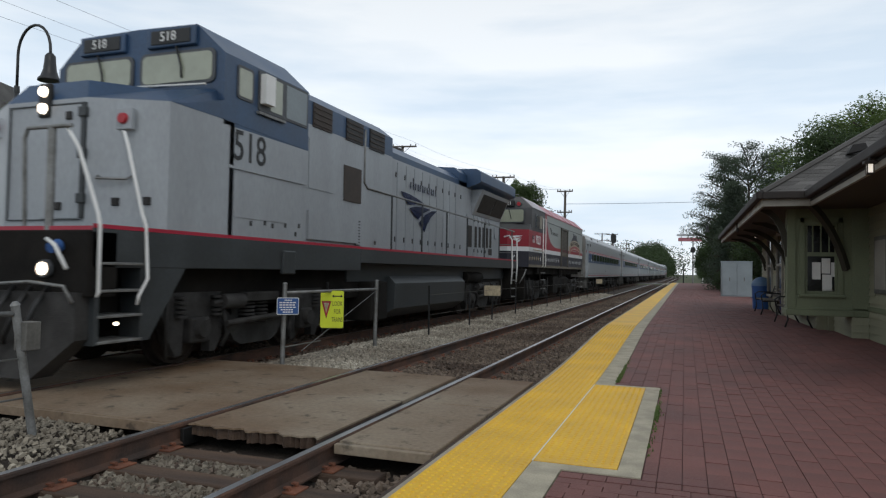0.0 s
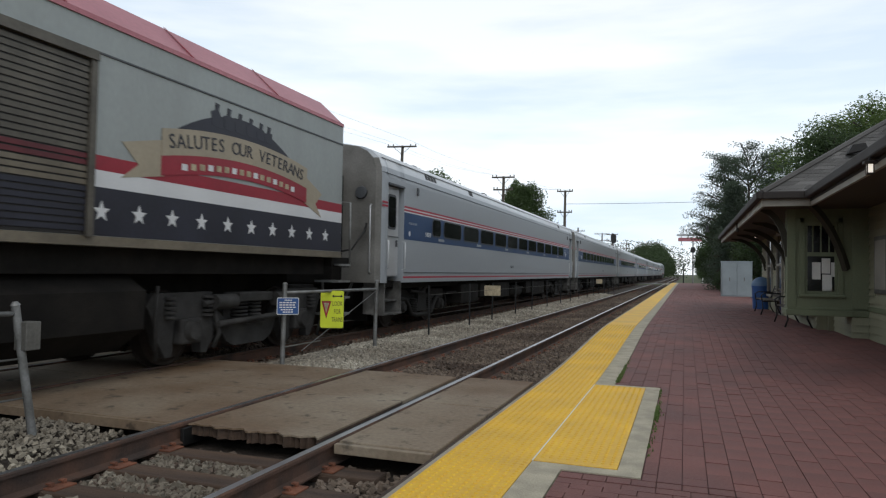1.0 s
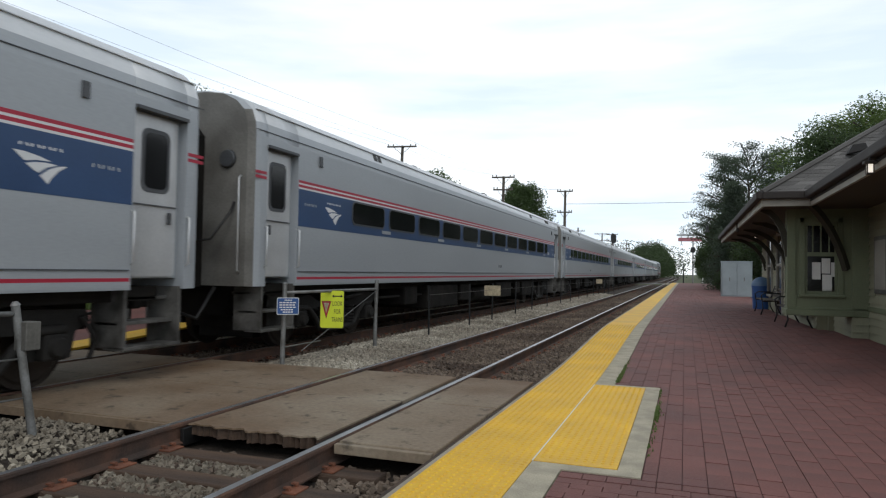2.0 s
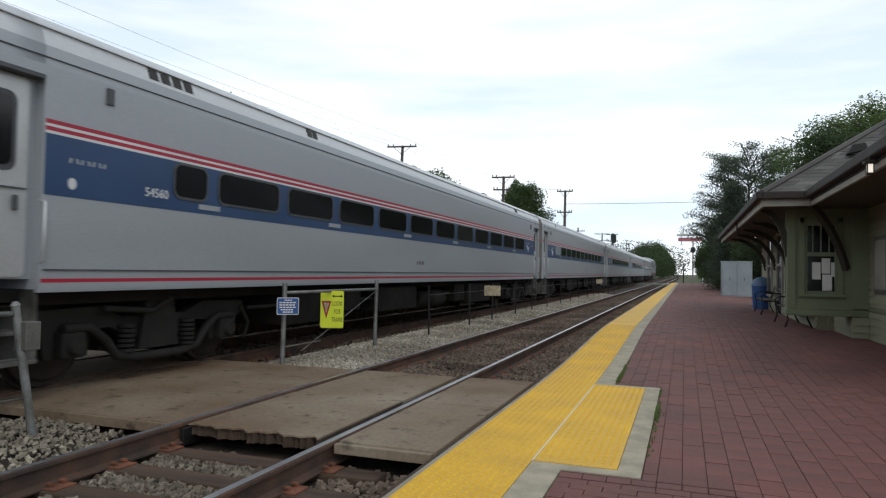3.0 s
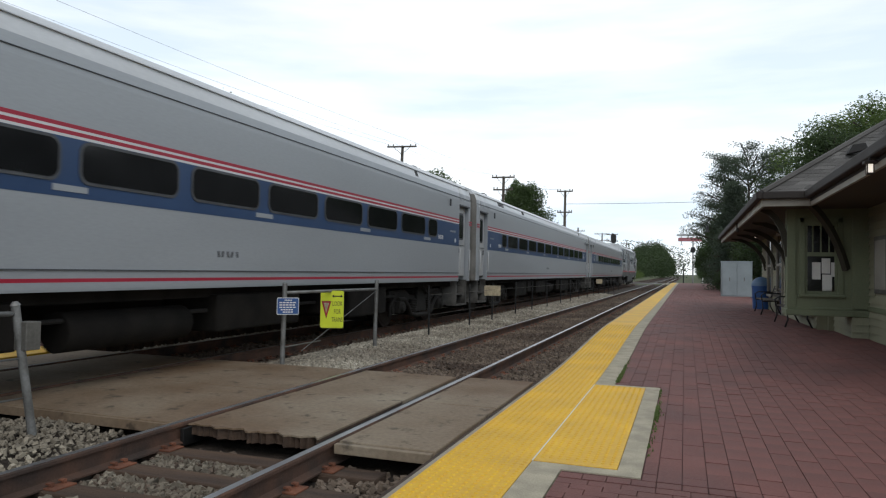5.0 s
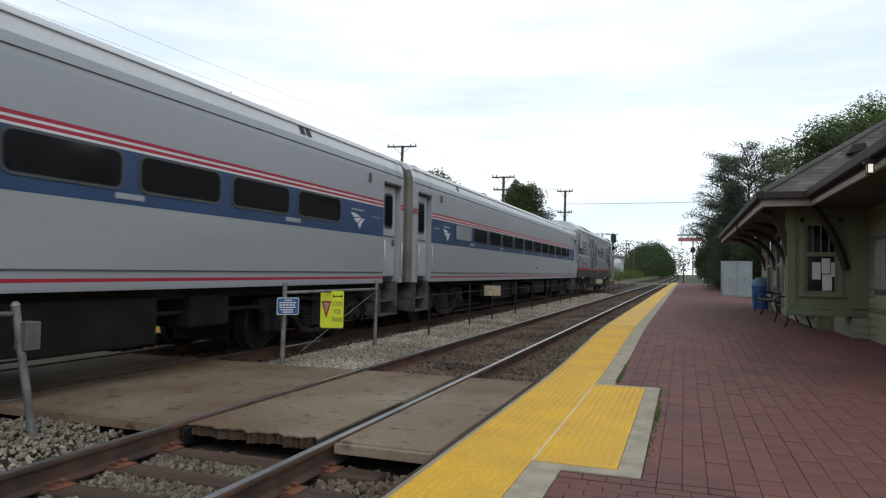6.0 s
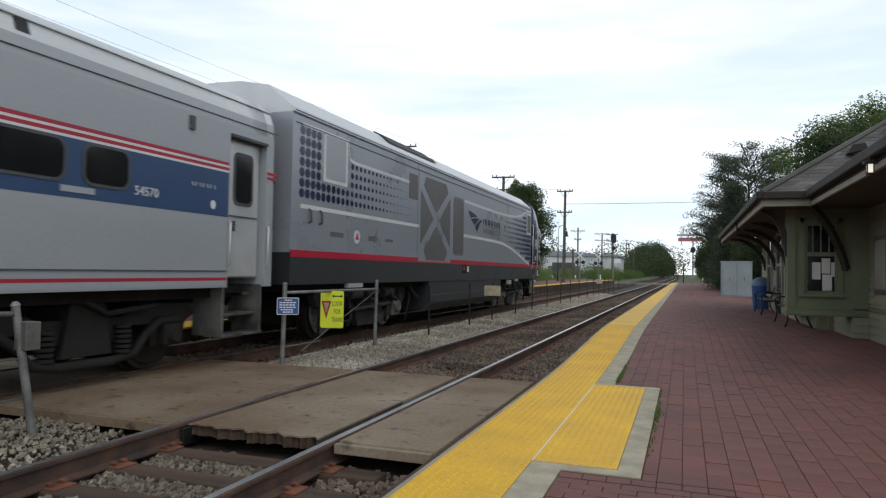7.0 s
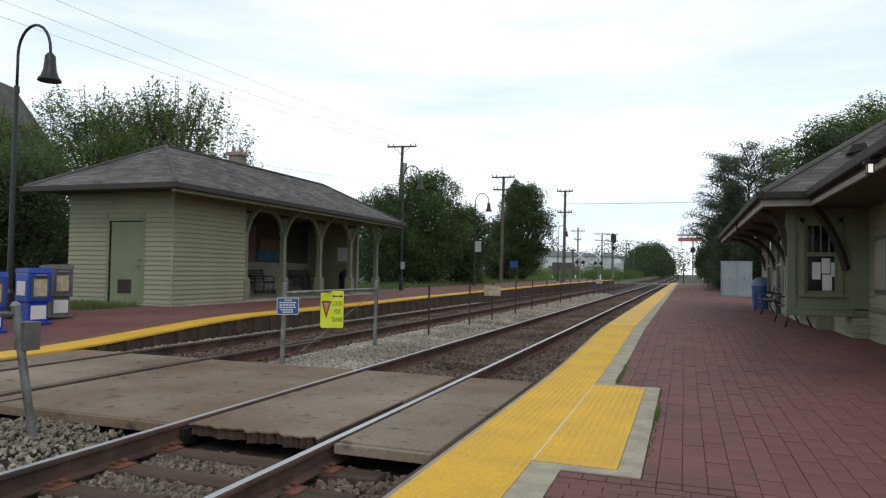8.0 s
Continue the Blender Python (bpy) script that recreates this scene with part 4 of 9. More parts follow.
# ---- newspaper boxes ----
def news_box(m, body, label):
    n = thing("newspaper_box", label, "newspaper box", m, "newspaper boxes")
    bm = bmesh.new()
    box(bm, -0.26, 0.26, -0.22, 0.22, 0.42, 0.98, 0.03)
    extrude(bm, [(-0.27, 0.98), (0.27, 0.98), (0.25, 1.08), (-0.25, 1.06)], "y", -0.22, 0.22)
    part("cabinet", bm, body, n)
    bm = bmesh.new()
    box(bm, -0.22, 0.22, -0.18, 0.18, 0.03, 0.42, 0.02)
    part("pedestal", bm, body, n)
    bm = bmesh.new()
    box(bm, -0.28, 0.28, -0.24, 0.24, 0.0, 0.05, 0.01)
    part("base", bm, body, n)
    bm = bmesh.new()
    box(bm, 0.255, 0.268, -0.16, 0.16, 0.50, 0.90, 0.004)
    part("window_frame", bm, GASKET, n)
    bm = bmesh.new()
    box(bm, 0.262, 0.274, -0.12, 0.12, 0.54, 0.86)
    part("front_page", bm, TANPRINT, n)
    bm = bmesh.new()
    box(bm, 0.215, 0.226, -0.14, 0.14, 0.10, 0.36)
    part("notice", bm, PAPER, n)
    bm = bmesh.new()
    box(bm, -0.16, 0.16, -0.232, -0.222, 0.55, 0.82)
    part("side_notice", bm, PAPER, n)
    bm = bmesh.new()
    box(bm, 0.26, 0.30, -0.1, 0.1, 0.92, 0.95, 0.005)
    part("pull_handle", bm, GALV, n)
    return n


news_box(pose(-11.82, 9.72, z_far(-11.82, 9.72) - 0.004, 0, 0, -14), NEWSBLUE, "blue newspaper box with a front-page window on the platform")
news_box(pose(-12.14, 10.5, z_far(-12.14, 10.5) - 0.004, 0, 0, -16), GREYBOX, "grey newspaper box beside a blue one on the platform")
news_box(pose(-11.75, 8.78, z_far(-11.75, 8.78) - 0.004, 0, 0, -22), NEWSBLUE, "blue newspaper box with a scuffed front on the platform")


# ---- fence, gate and signs between the tracks ----
def make_gate():
    g = thing("pipe_barrier", "galvanised pipe barrier between the tracks carrying two signs", "barrier")
    for x, y, zt, zb in ((-5.47, 8.55, 1.12, -0.2), (-5.38, 11.48, 1.14, -0.2)):
        bm = bmesh.new()
        cyl(bm, (x - 0.02, y, zb), (x, y, zt), 0.035, 0.035, 12)
        cyl(bm, (x, y, zt), (x, y, zt + 0.02), 0.042, 0.02, 12)
        part("post", bm, GALV, g)
    bm = bmesh.new()
    tube(bm, [(-5.46, 8.55, 0.99), (-5.38, 11.48, 0.985)], 0.024, 8)
    part("top_rail", bm, GALV, g)
    bm = bmesh.new()
    tube(bm, [(-5.38, 11.45, 0.95), (-5.45, 9.0, 0.10)], 0.006, 5)
    part("brace_wire", bm, GALV, g)
    bm = bmesh.new()
    tube(bm, [(-5.47, 8.58, 0.2), (-5.47, 9.6, 0.2)], 0.012, 5)
    part("low_rail", bm, GREYBOX, g)
    return g


def make_barrier_two():
    g = thing("pipe_barrier", "leaning galvanised pipe post with a grey box beside the crossing", "barrier")
    bm = bmesh.new()
    cyl(bm, (-5.21, 4.34, -0.2), (-5.27, 4.17, 1.0), 0.035, 0.035, 12)
    cyl(bm, (-5.27, 4.17, 1.0), (-5.27, 4.165, 1.03), 0.042, 0.02, 12)
    part("post", bm, GALV, g)
    for z in (0.93, 0.55, 0.22):
        bm = bmesh.new()
        tube(bm, [(-5.27 + (1 - z) * 0.05, 4.17 + (1 - z) * 0.14, z), (-5.32, 1.2, z + 0.02)], 0.022 if z > 0.9 else 0.008, 8)
        part("rail", bm, GALV, g)
    bm = bmesh.new()
    box(bm, -5.31, -5.17, 4.20, 4.34, 0.62, 0.86, 0.008)
    part("junction_box", bm, GREYBOX, g)


make_gate()
make_barrier_two()


def facing_sign(name, label, x, y, z, w, h, m_face, ang=0.0):
    """A thin sheet sign that faces the camera side, tagged and set on its hanger."""
    s = thing(name, label, "sign", pose(x, y, z, 0, 0, ang))
    bm = bmesh.new()
    extrude(bm, rounded(-w / 2, w / 2, -h / 2, h / 2, 0.02), "y", -0.004, 0.004)
    part("sheet", bm, m_face, s)
    return s


def make_signs():
    s = facing_sign("blue_sign", "small blue enamel sign with white lines on a barrier post", -5.385, 8.505, 0.80, 0.31, 0.245, WHITE, 38)
    bm = bmesh.new()
    extrude(bm, rounded(-0.148, 0.148, -0.113, 0.113, 0.015), "y", -0.0075, -0.005)
    part("panel", bm, BLUE_SIGN, s)
    for i, (a, b) in enumerate(((-0.05, 0.06), (-0.12, 0.12), (-0.12, 0.11), (-0.12, 0.12), (-0.10, 0.08), (-0.07, 0.08))):
        bm = bmesh.new()
        n = 5 if i != 5 else 4
        z = 0.085 - i * 0.034
        for k in range(n):
            u0 = a + (b - a) * k / n
            box(bm, u0, u0 + (b - a) / n * 0.78, -0.0105, -0.008, z - 0.008, z + 0.008)
        part("line_of_bars", bm, WHITE, s)
    s = facing_sign("look_for_trains_sign", "lime-yellow warning sign LOOK FOR TRAINS hung on a pipe rail", -5.40, 9.84, 0.69, 0.385, 0.62, BLACK, 22)
    bm = bmesh.new()
    extrude(bm, rounded(-0.187, 0.187, -0.302, 0.302, 0.03), "y", -0.0075, -0.005)
    part("panel", bm, LIME, s)
    bm = bmesh.new()
    extrude(bm, [(-0.172, 0.135), (-0.012, 0.135), (-0.092, -0.155)], "y", -0.010, -0.008)
    part("triangle", bm, BLACK, s)
    bm = bmesh.new()
    extrude(bm, [(-0.166, 0.13), (-0.018, 0.13), (-0.092, -0.14)], "y", -0.013, -0.011)
    part("triangle_border", bm, RED, s)
    bm = bmesh.new()
    extrude(bm, [(-0.135, 0.105), (-0.049, 0.105), (-0.092, -0.06)], "y", -0.016, -0.014)
    part("triangle_face", bm, TANPRINT, s)
    bm = bmesh.new()
    box(bm, 0.01, 0.16, -0.010, -0.008, 0.205, 0.222)
    extrude(bm, [(-0.005, 0.214), (0.03, 0.24), (0.03, 0.188)], "y", -0.010, -0.008)
    extrude(bm, [(0.172, 0.214), (0.137, 0.24), (0.137, 0.188)], "y", -0.010, -0.008)
    part("arrow", bm, BLACK, s)
    for w, z in (("LOOK", 0.09), ("FOR", -0.04), ("TRAINS", -0.17)):
        lettering("word", w, 0.105, pose(0.085, -0.009, z, 90, 0, 0), BLACK, s, depth=0.001, stretch={"LOOK": 0.56, "FOR": 0.56, "TRAINS": 0.52}[w])
    bm = bmesh.new()
    box(bm, -0.06, 0.06, -0.002, 0.05, 0.26, 0.31)
    part("clamp", bm, GALV, s)


make_signs()


def fence_posts():
    bm = bmesh.new()
    extrude(bm, [(-0.02, -0.005), (0.02, -0.005), (0.02, 0.005), (0.004, 0.005), (0.004, 0.03), (-0.004, 0.03), (-0.004, 0.005), (-0.02, 0.005)], "z", 0.0, 1.17)
    me = mesh_of("steel_post", bm, BLACKMETAL)
    first = None
    ys = [14.2, 17.3, 19.6, 22.4, 25.1, 28.2, 31.2, 34.2, 37.2, 40.2, 43.2, 46.2, 49.2, 52.2, 56.2, 60.2]
    for i, y in enumerate(ys):
        o = new("fence_post", me)
        o.matrix_basis = pose(-5.36 - 0.02 * (i % 3), y, -0.16, random.Random(i).uniform(-1.5, 1.5), random.Random(i + 50).uniform(-1.2, 1.2), 0)
        tagged(o, "thin dark steel fence post in the ballast", "fence post", "fence posts between the tracks")
    for y, w in ((19.5, 0.48), (46.1, 0.4)):
        s = facing_sign("small_plate", "pale blank plate fixed to a fence post", -5.36, y - 0.03, 0.78 if y < 30 else 0.8, w, 0.30, TANPRINT, 20)
    # fallen wire along the posts
    bm = bmesh.new()
    for z in (0.35, 0.8):
        tube(bm, [(-5.37, 14.2, z), (-5.37, 60, z)], 0.004, 4)
    ob = part("fence_wire", bm, GREYBOX)
    tagged(ob, "thin sagging wire strung along steel fence posts", "wire")


fence_posts()


# ---- the depot on the near platform ----
def make_depot():
    d = thing("station_depot", "green clapboard station depot with a deep bracketed roof and bay window", "station building")
    zf = 0.17
    # walls
    for name, x0, x1, y0, y1 in (("wall_near", 3.38, 3.56, 8.2, 15.2), ("wall_far", 2.78, 2.96, 17.0, 28.4)):
        bm = bmesh.new()
        box(bm, x0, x1, y0, y1, -0.1, 3.1)
        part("side_wall", bm, SIDING, d)
    bm = bmesh.new()
    box(bm, 2.96, 9.0, 28.22, 28.4, -0.1, 3.1)
    box(bm, 8.9, 9.1, 8.2, 28.4, -0.1, 3.1)
    box(bm, 3.56, 9.0, 8.2, 8.4, -0.1, 3.1)
    pieces("rear_walls", bm, SIDING, d)
    lap_boards(d, (3.38, 11.2), (3.38, 15.17), 0.02, 2.9, (1, 0), course=0.14, gaps=[(2.6, 3.55, 1.05, 2.12)])
    lap_boards(d, (2.78, 17.05), (2.78, 28.4), 0.2, 2.9, (1, 0), course=0.14, gaps=[(2.8, 4.0, 0.6, 2.7), (5.4, 6.6, 0.0, 2.7), (8.0, 9.2, 0.6, 2.7)])
    bm = bmesh.new()
    box(bm, 3.34, 3.375, 11.0, 15.17, 0.70, 0.80, 0.006)
    part("belt_course", bm, TRIM, d)
    # framed notice on the near wall
    bm = bmesh.new()
    box(bm, 3.335, 3.38, 13.85, 14.72, 1.06, 2.12, 0.01)
    nf = part("notice_frame", bm, GREYBOX, d)
    bm = bmesh.new()
    box(bm, 3.328, 3.34, 13.93, 14.64, 1.14, 2.04)
    part("notice_sheet", bm, PALE_TRIM, nf)
    # bay: its near face holds a window
    ya, yb, xb = 15.2, 15.72, 1.96
    bm = bmesh.new()
    wx0, wx1, wz0, wz1 = 2.25, 2.83, 1.0, 2.42
    box(bm, xb, wx0, ya, ya + 0.14, 0.66, 2.95)
    box(bm, wx1, 3.38, ya, ya + 0.14, 0.66, 2.95)
    box(bm, wx0, wx1, ya, ya + 0.14, 0.66, wz0)
    box(bm, wx0, wx1, ya, ya + 0.14, wz1, 2.95)
    bay = part("bay_near_face", bm, TRIM, d, "green panelled bay face with a sash window")
    bm = bmesh.new()
    for y0, y1 in ((ya + 0.14, ya + 0.2), (yb - 0.06, yb)):
        box(bm, xb, xb + 0.14, y0, y1, 0.66, 2.95)
    for z0, z1 in ((0.66, 1.0), (2.42, 2.95)):
        box(bm, xb + 0.002, xb + 0.138, ya + 0.14, yb, z0, z1)
    part("bay_front_face", bm, TRIM, d)
    for y0 in (ya + 0.2,):
        bm = bmesh.new()
        box(bm, xb + 0.06, xb + 0.08, y0, yb - 0.06, 1.0, 2.42)
        part("bay_pane", bm, DGLASS, d)
    bm = bmesh.new()
    box(bm, xb + 0.14, 3.38, yb - 0.14, yb, 0.66, 2.95)
    part("bay_far_face", bm, TRIM, d)
    bm = bmesh.new()
    box(bm, xb - 0.05, 3.10, ya - 0.05, yb + 0.05, 0.58, 0.70, 0.015)
    part("bay_sill", bm, TRIM, d)
    bm = bmesh.new()
    box(bm, xb - 0.02, 3.38, ya - 0.02, yb, 0.70, 0.745, 0.01)
    part("bay_moulding", bm, TRIM, d)
    bm = bmesh.new()
    box(bm, xb - 0.03, xb + 0.13, ya - 0.03, ya + 0.1, 0.74, 2.95, 0.01)
    part("corner_board", bm, TRIM, d)
    bm = bmesh.new()
    box(bm, 3.07, 3.42, ya - 0.02, ya + 0.1, 0.58, 2.95, 0.01)
    part("corner_board", bm, TRIM, d)
    # window frame, sashes, muntins, panes, papers
    bm = bmesh.new()
    box(bm, wx0 - 0.09, wx0, ya - 0.03, ya + 0.06, wz0 - 0.02, wz1 + 0.1, 0.006)
    box(bm, wx1, wx1 + 0.09, ya - 0.03, ya + 0.06, wz0 - 0.02, wz1 + 0.1, 0.006)
    box(bm, wx0 - 0.1, wx1 + 0.1, ya - 0.03, ya + 0.06, wz1, wz1 + 0.1, 0.006)
    fr = part("window_frame", bm, TRIM, d)
    bm = bmesh.new()
    box(bm, wx0 - 0.12, wx1 + 0.12, ya - 0.08, ya + 0.1, wz0 - 0.05, wz0, 0.01)
    part("window_sill", bm, TRIM, d)
    bm = bmesh.new()
    zm = 1.80
    for z0, z1 in ((wz0, wz0 + 0.07), (zm - 0.04, zm + 0.04), (wz1 - 0.05, wz1)):
        box(bm, wx0, wx1, ya + 0.02, ya + 0.07, z0, z1)
    for x0, x1 in ((wx0, wx0 + 0.05), (wx1 - 0.05, wx1)):
        box(bm, x0, x1, ya + 0.022, ya + 0.068, wz0, wz1)
    part("sash", bm, TRIM, fr)
    for i in range(1, 4):
        bm = bmesh.new()
        x = wx0 + (wx1 - wx0) * i / 4
        box(bm, x - 0.012, x + 0.012, ya + 0.03, ya + 0.065, zm, wz1)
        part("muntin", bm, TRIM, fr)
    bm = bmesh.new()
    box(bm, wx0, wx1, ya + 0.05, ya + 0.055, wz0, wz1)
    part("pane", bm, DGLASS, fr, "dark reflecting glass")
    for x, z, w, h in ((2.46, 1.42, 0.15, 0.34), (2.63, 1.52, 0.15, 0.30), (2.65, 1.18, 0.17, 0.34), (2.77, 1.45, 0.10, 0.28), (2.67, 0.97, 0.12, 0.14)):
        bm = bmesh.new()
        box(bm, x - w / 2, x + w / 2, ya + 0.038, ya + 0.046, z - h / 2 + 0.05, z + h / 2 + 0.05)
        part("paper_notice", bm, PAPER, fr, "white paper notice taped to the glass")
    # dark sheet added behind the bay window in place of the unlit room
    bm = bmesh.new()
    box(bm, 2.1, 3.36, ya + 0.3, ya + 0.34, 0.75, 2.9)
    part("room_dark_sheet", bm, DARK_ROOM, d)
    # foundation set back under the bay
    bm = bmesh.new()
    box(bm, 3.09, 3.38, ya + 0.03, 17.0, -0.05, 0.58)
    part("bay_foundation", bm, SIDING, d)
    lap_boards(d, (3.09, ya + 0.03), (3.09, 17.0), 0.0, 0.56, (1, 0), course=0.14)
    lap_boards(d, (3.07, ya + 0.02), (3.38, ya + 0.02), 0.0, 0.56, (0, 1), course=0.14)
    bm = bmesh.new()
    box(bm, 2.96, 3.38, 16.86, 17.0, 0.58, 3.1)
    box(bm, 2.962, 3.09, 16.88, 17.0, -0.05, 0.58)
    box(bm, 3.3, 3.38, yb, 16.86, 0.58, 3.1)
    pieces("link_wall", bm, SIDING, d)
    # windows and door of the far wing
    for y0, y1, z0 in ((19.9, 21.0, 0.75), (22.5, 23.6, 0.2), (25.1, 26.2, 0.75)):
        bm = bmesh.new()
        box(bm, 2.70, 2.80, y0 - 0.1, y0, z0 - 0.1, 2.7, 0.006)
        box(bm, 2.70, 2.80, y1, y1 + 0.1, z0 - 0.1, 2.7, 0.006)
        box(bm, 2.69, 2.80, y0 - 0.1, y1 + 0.1, 2.6, 2.72, 0.006)
        box(bm, 2.68, 2.80, y0 - 0.1, y1 + 0.1, z0 - 0.1, z0, 0.006)
        box(bm, 2.71, 2.79, y0, y1, 1.66, 1.74, 0.006)
        f = part("window_frame", bm, PALE_TRIM, d)
        bm = bmesh.new()
        box(bm, 2.745, 2.76, y0, y1, z0, 2.6)
        part("pane", bm, DGLASS, f)
    # roof: two eave lines, the outer one over the bay and the far wing
    ze = 2.90
    xo, xi, yj, ye = 1.36, 2.17, 14.05, 29.5
    k = 0.66
    ridge_x = 6.2
    bm = bmesh.new()
    # inner slope towards and behind the eye
    zi = ze + (ridge_x - xi) * k
    q = [bm.verts.new(v) for v in ((xi, 7.4, ze), (xi, yj + 1.2, ze), (ridge_x, yj + 1.2, zi), (ridge_x, 7.4, zi), (xi, 7.4, ze - 0.16), (xi, yj + 1.2, ze - 0.16), (ridge_x + 4.0, yj + 1.2, ze - 0.16), (ridge_x + 4.0, 7.4, ze - 0.16))]
    for f in ((0, 1, 2, 3), (4, 7, 6, 5), (0, 4, 5, 1), (3, 2, 6, 7), (0, 3, 7, 4), (1, 5, 6, 2)):
        bm.faces.new([q[i] for i in f])
    part("main_roof", bm, SHINGLE, d, "grey shingle main roof")
    run = ridge_x - xo
    zo = ze + run * k
    bm = bmesh.new()
    a = [bm.verts.new(v) for v in ((xo, yj, ze), (xo + 2 * run, yj, ze), (xo + 2 * run, ye, ze), (xo, ye, ze))]
    t = [bm.verts.new((ridge_x, yj + run, zo)), bm.verts.new((ridge_x, ye - run, zo))]
    for f in ((a[0], a[1], t[0]), (a[1], a[2], t[1], t[0]), (a[2], a[3], t[1]), (a[3], a[0], t[0], t[1]), a[::-1]):
        bm.faces.new(f)
    roof = part("hipped_roof", bm, SHINGLE, d, "grey shingle hipped roof over the bay")
    shingles("shingle", [((xo, yj, ze), (xo + 2 * run, yj, ze), (ridge_x, yj + run, zo), (ridge_x, yj + run, zo))], roof, tab=0.34, row=0.16)
    bm = bmesh.new()
    cyl(bm, (xo, yj, ze + 0.02), (ridge_x, yj + run, zo + 0.02), 0.06, 0.06, 6)
    part("hip_cap", bm, SHINGLE, roof)
    bm = bmesh.new()
    extrude(bm, [(3.0, 3.78), (3.35, 3.86), (3.3, 3.98), (3.08, 3.95)], "y", 15.15, 15.4)
    pieces("roof_vent", bm, GRILLE, roof)
    for nm, x0, x1, y0, y1 in (("gutter", xo - 0.11, xo, yj - 0.11, ye), ("gutter", xo, xi + 0.0, yj - 0.11, yj), ("gutter", xi - 0.11, xi, 7.4, yj - 0.11)):
        bm = bmesh.new()
        box(bm, x0, x1, y0, y1, ze - 0.11, ze + 0.03, 0.02)
        part(nm, bm, DARK_FASCIA, d, "dark brown gutter")
    for x0, x1, y0, y1 in ((xo + 0.005, xo + 0.05, yj + 0.05, ye), (xo + 0.005, xi, yj + 0.005, yj + 0.05), (xi + 0.005, xi + 0.05, 7.4, yj + 0.05)):
        bm = bmesh.new()
        box(bm, x0, x1, y0, y1, ze - 0.24, ze - 0.05)
        part("fascia", bm, PALE_TRIM, d, "pale fascia board")
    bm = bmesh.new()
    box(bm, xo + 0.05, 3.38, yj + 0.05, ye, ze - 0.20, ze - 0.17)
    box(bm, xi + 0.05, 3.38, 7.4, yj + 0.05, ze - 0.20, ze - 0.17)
    pieces("soffit", bm, SOFFIT, d, "board soffit with the eave shade in its dark colour")
    bm = bmesh.new()
    box(bm, xo - 0.03, xo + 0.04, 20.4, 20.5, 2.55, ze - 0.05, 0.01)
    part("downspout", bm, DARK_FASCIA, d)
    # brackets
    brace_curve(d, (2.97, ya - 0.03, 1.50), (2.2, yj + 0.25, 2.72), 0.35, 0.10, DARK_BRACE)
    brace_curve(d, (xb, ya + 0.05, 1.75), (xo + 0.1, ya + 0.05, 2.72), 0.7, 0.10, DARK_BRACE)
    for y in (18.9, 21.7, 24.4, 27.2):
        brace_curve(d, (2.78, y, 1.55), (xo + 0.25, y, 2.72), 0.72, 0.12, DARK_BRACE)
    for y in (9.0,):
        brace_curve(d, (3.38, y, 1.6), (xi + 0.2, y, 2.72), 0.72, 0.12, DARK_BRACE)


make_depot()


def eave_lamp(m, label):
    lampo = thing("eave_lamp", label, "lamp", m, "lamps under the depot eaves")
    bm = bmesh.new()
    extrude(bm, rounded(-0.03, 0.03, -0.03, 0.03, 0.008), "z", -0.12, -0.02)
    glass = part("lit_glass", bm, LAMP_WARM, lampo, "glowing glass box")
    bm = bmesh.new()
    for a in (-0.033, 0.033):
        for b in (-0.033, 0.033):
            box(bm, a - 0.006, a + 0.006, b - 0.006, b + 0.006, -0.135, -0.02)
    box(bm, -0.04, 0.04, -0.04, 0.04, -0.14, -0.122, 0.004)
    pieces("lantern_frame", bm, DARK_FASCIA, glass)
    bm = bmesh.new()
    box(bm, -0.07, 0.07, -0.07, 0.07, -0.02, 0.02, 0.01)
    cyl(bm, (0, 0, 0.02), (0, 0, 0.06), 0.02, 0.02, 8)
    part("cap", bm, DARK_FASCIA, lampo)


eave_lamp(pose(2.08, 9.35, 2.73), "lit square lamp hanging under the depot eaves")
eave_lamp(pose(2.2, 24.9, 2.66), "small lit lamp hanging under the depot eaves")
for by in (18.3, 23.55):
    bench(pose(2.42, by, z_near(by), 0, 0, -90), "slatted bench with black iron legs against the depot", 1.12, 0.97)
litter_bin(pose(2.55, 26.5, z_near(26)), "blue recycling bin with a paler domed lid beside the depot", BIN_BLUE, 1.13, 0.31, BIN_LID)


def make_cabinet():
    c = thing("utility_cabinet", "tall grey steel utility cabinet on a concrete pad", "cabinet", pose(2.70, 41.3, 0.04))
    bm = bmesh.new()
    box(bm, -0.78, 0.78, -0.5, 0.6, 0.1, 2.05, 0.02)
    part("body", bm, CABINET, c)
    bm = bmesh.new()
    box(bm, -0.80, 0.80, -0.53, 0.63, 2.05, 2.1, 0.02)
    part("lid", bm, CABINET, c)
    for x0, x1 in ((-0.72, -0.02), (0.02, 0.72)):
        bm = bmesh.new()
        box(bm, x0, x1, -0.525, -0.5, 0.2, 2.0, 0.006)
        dd = part("door", bm, CABINET, c)
        bm = bmesh.new()
        box(bm, (x0 + x1) / 2 - 0.02, (x0 + x1) / 2 + 0.02, -0.545, -0.52, 1.0, 1.2, 0.005)
        part("handle", bm, GREYBOX, dd)
    bm = bmesh.new()
    box(bm, -1.0, 1.0, -0.9, 0.8, -0.1, 0.1, 0.02)
    part("pad", bm, CONCRETE, c)


make_cabinet()


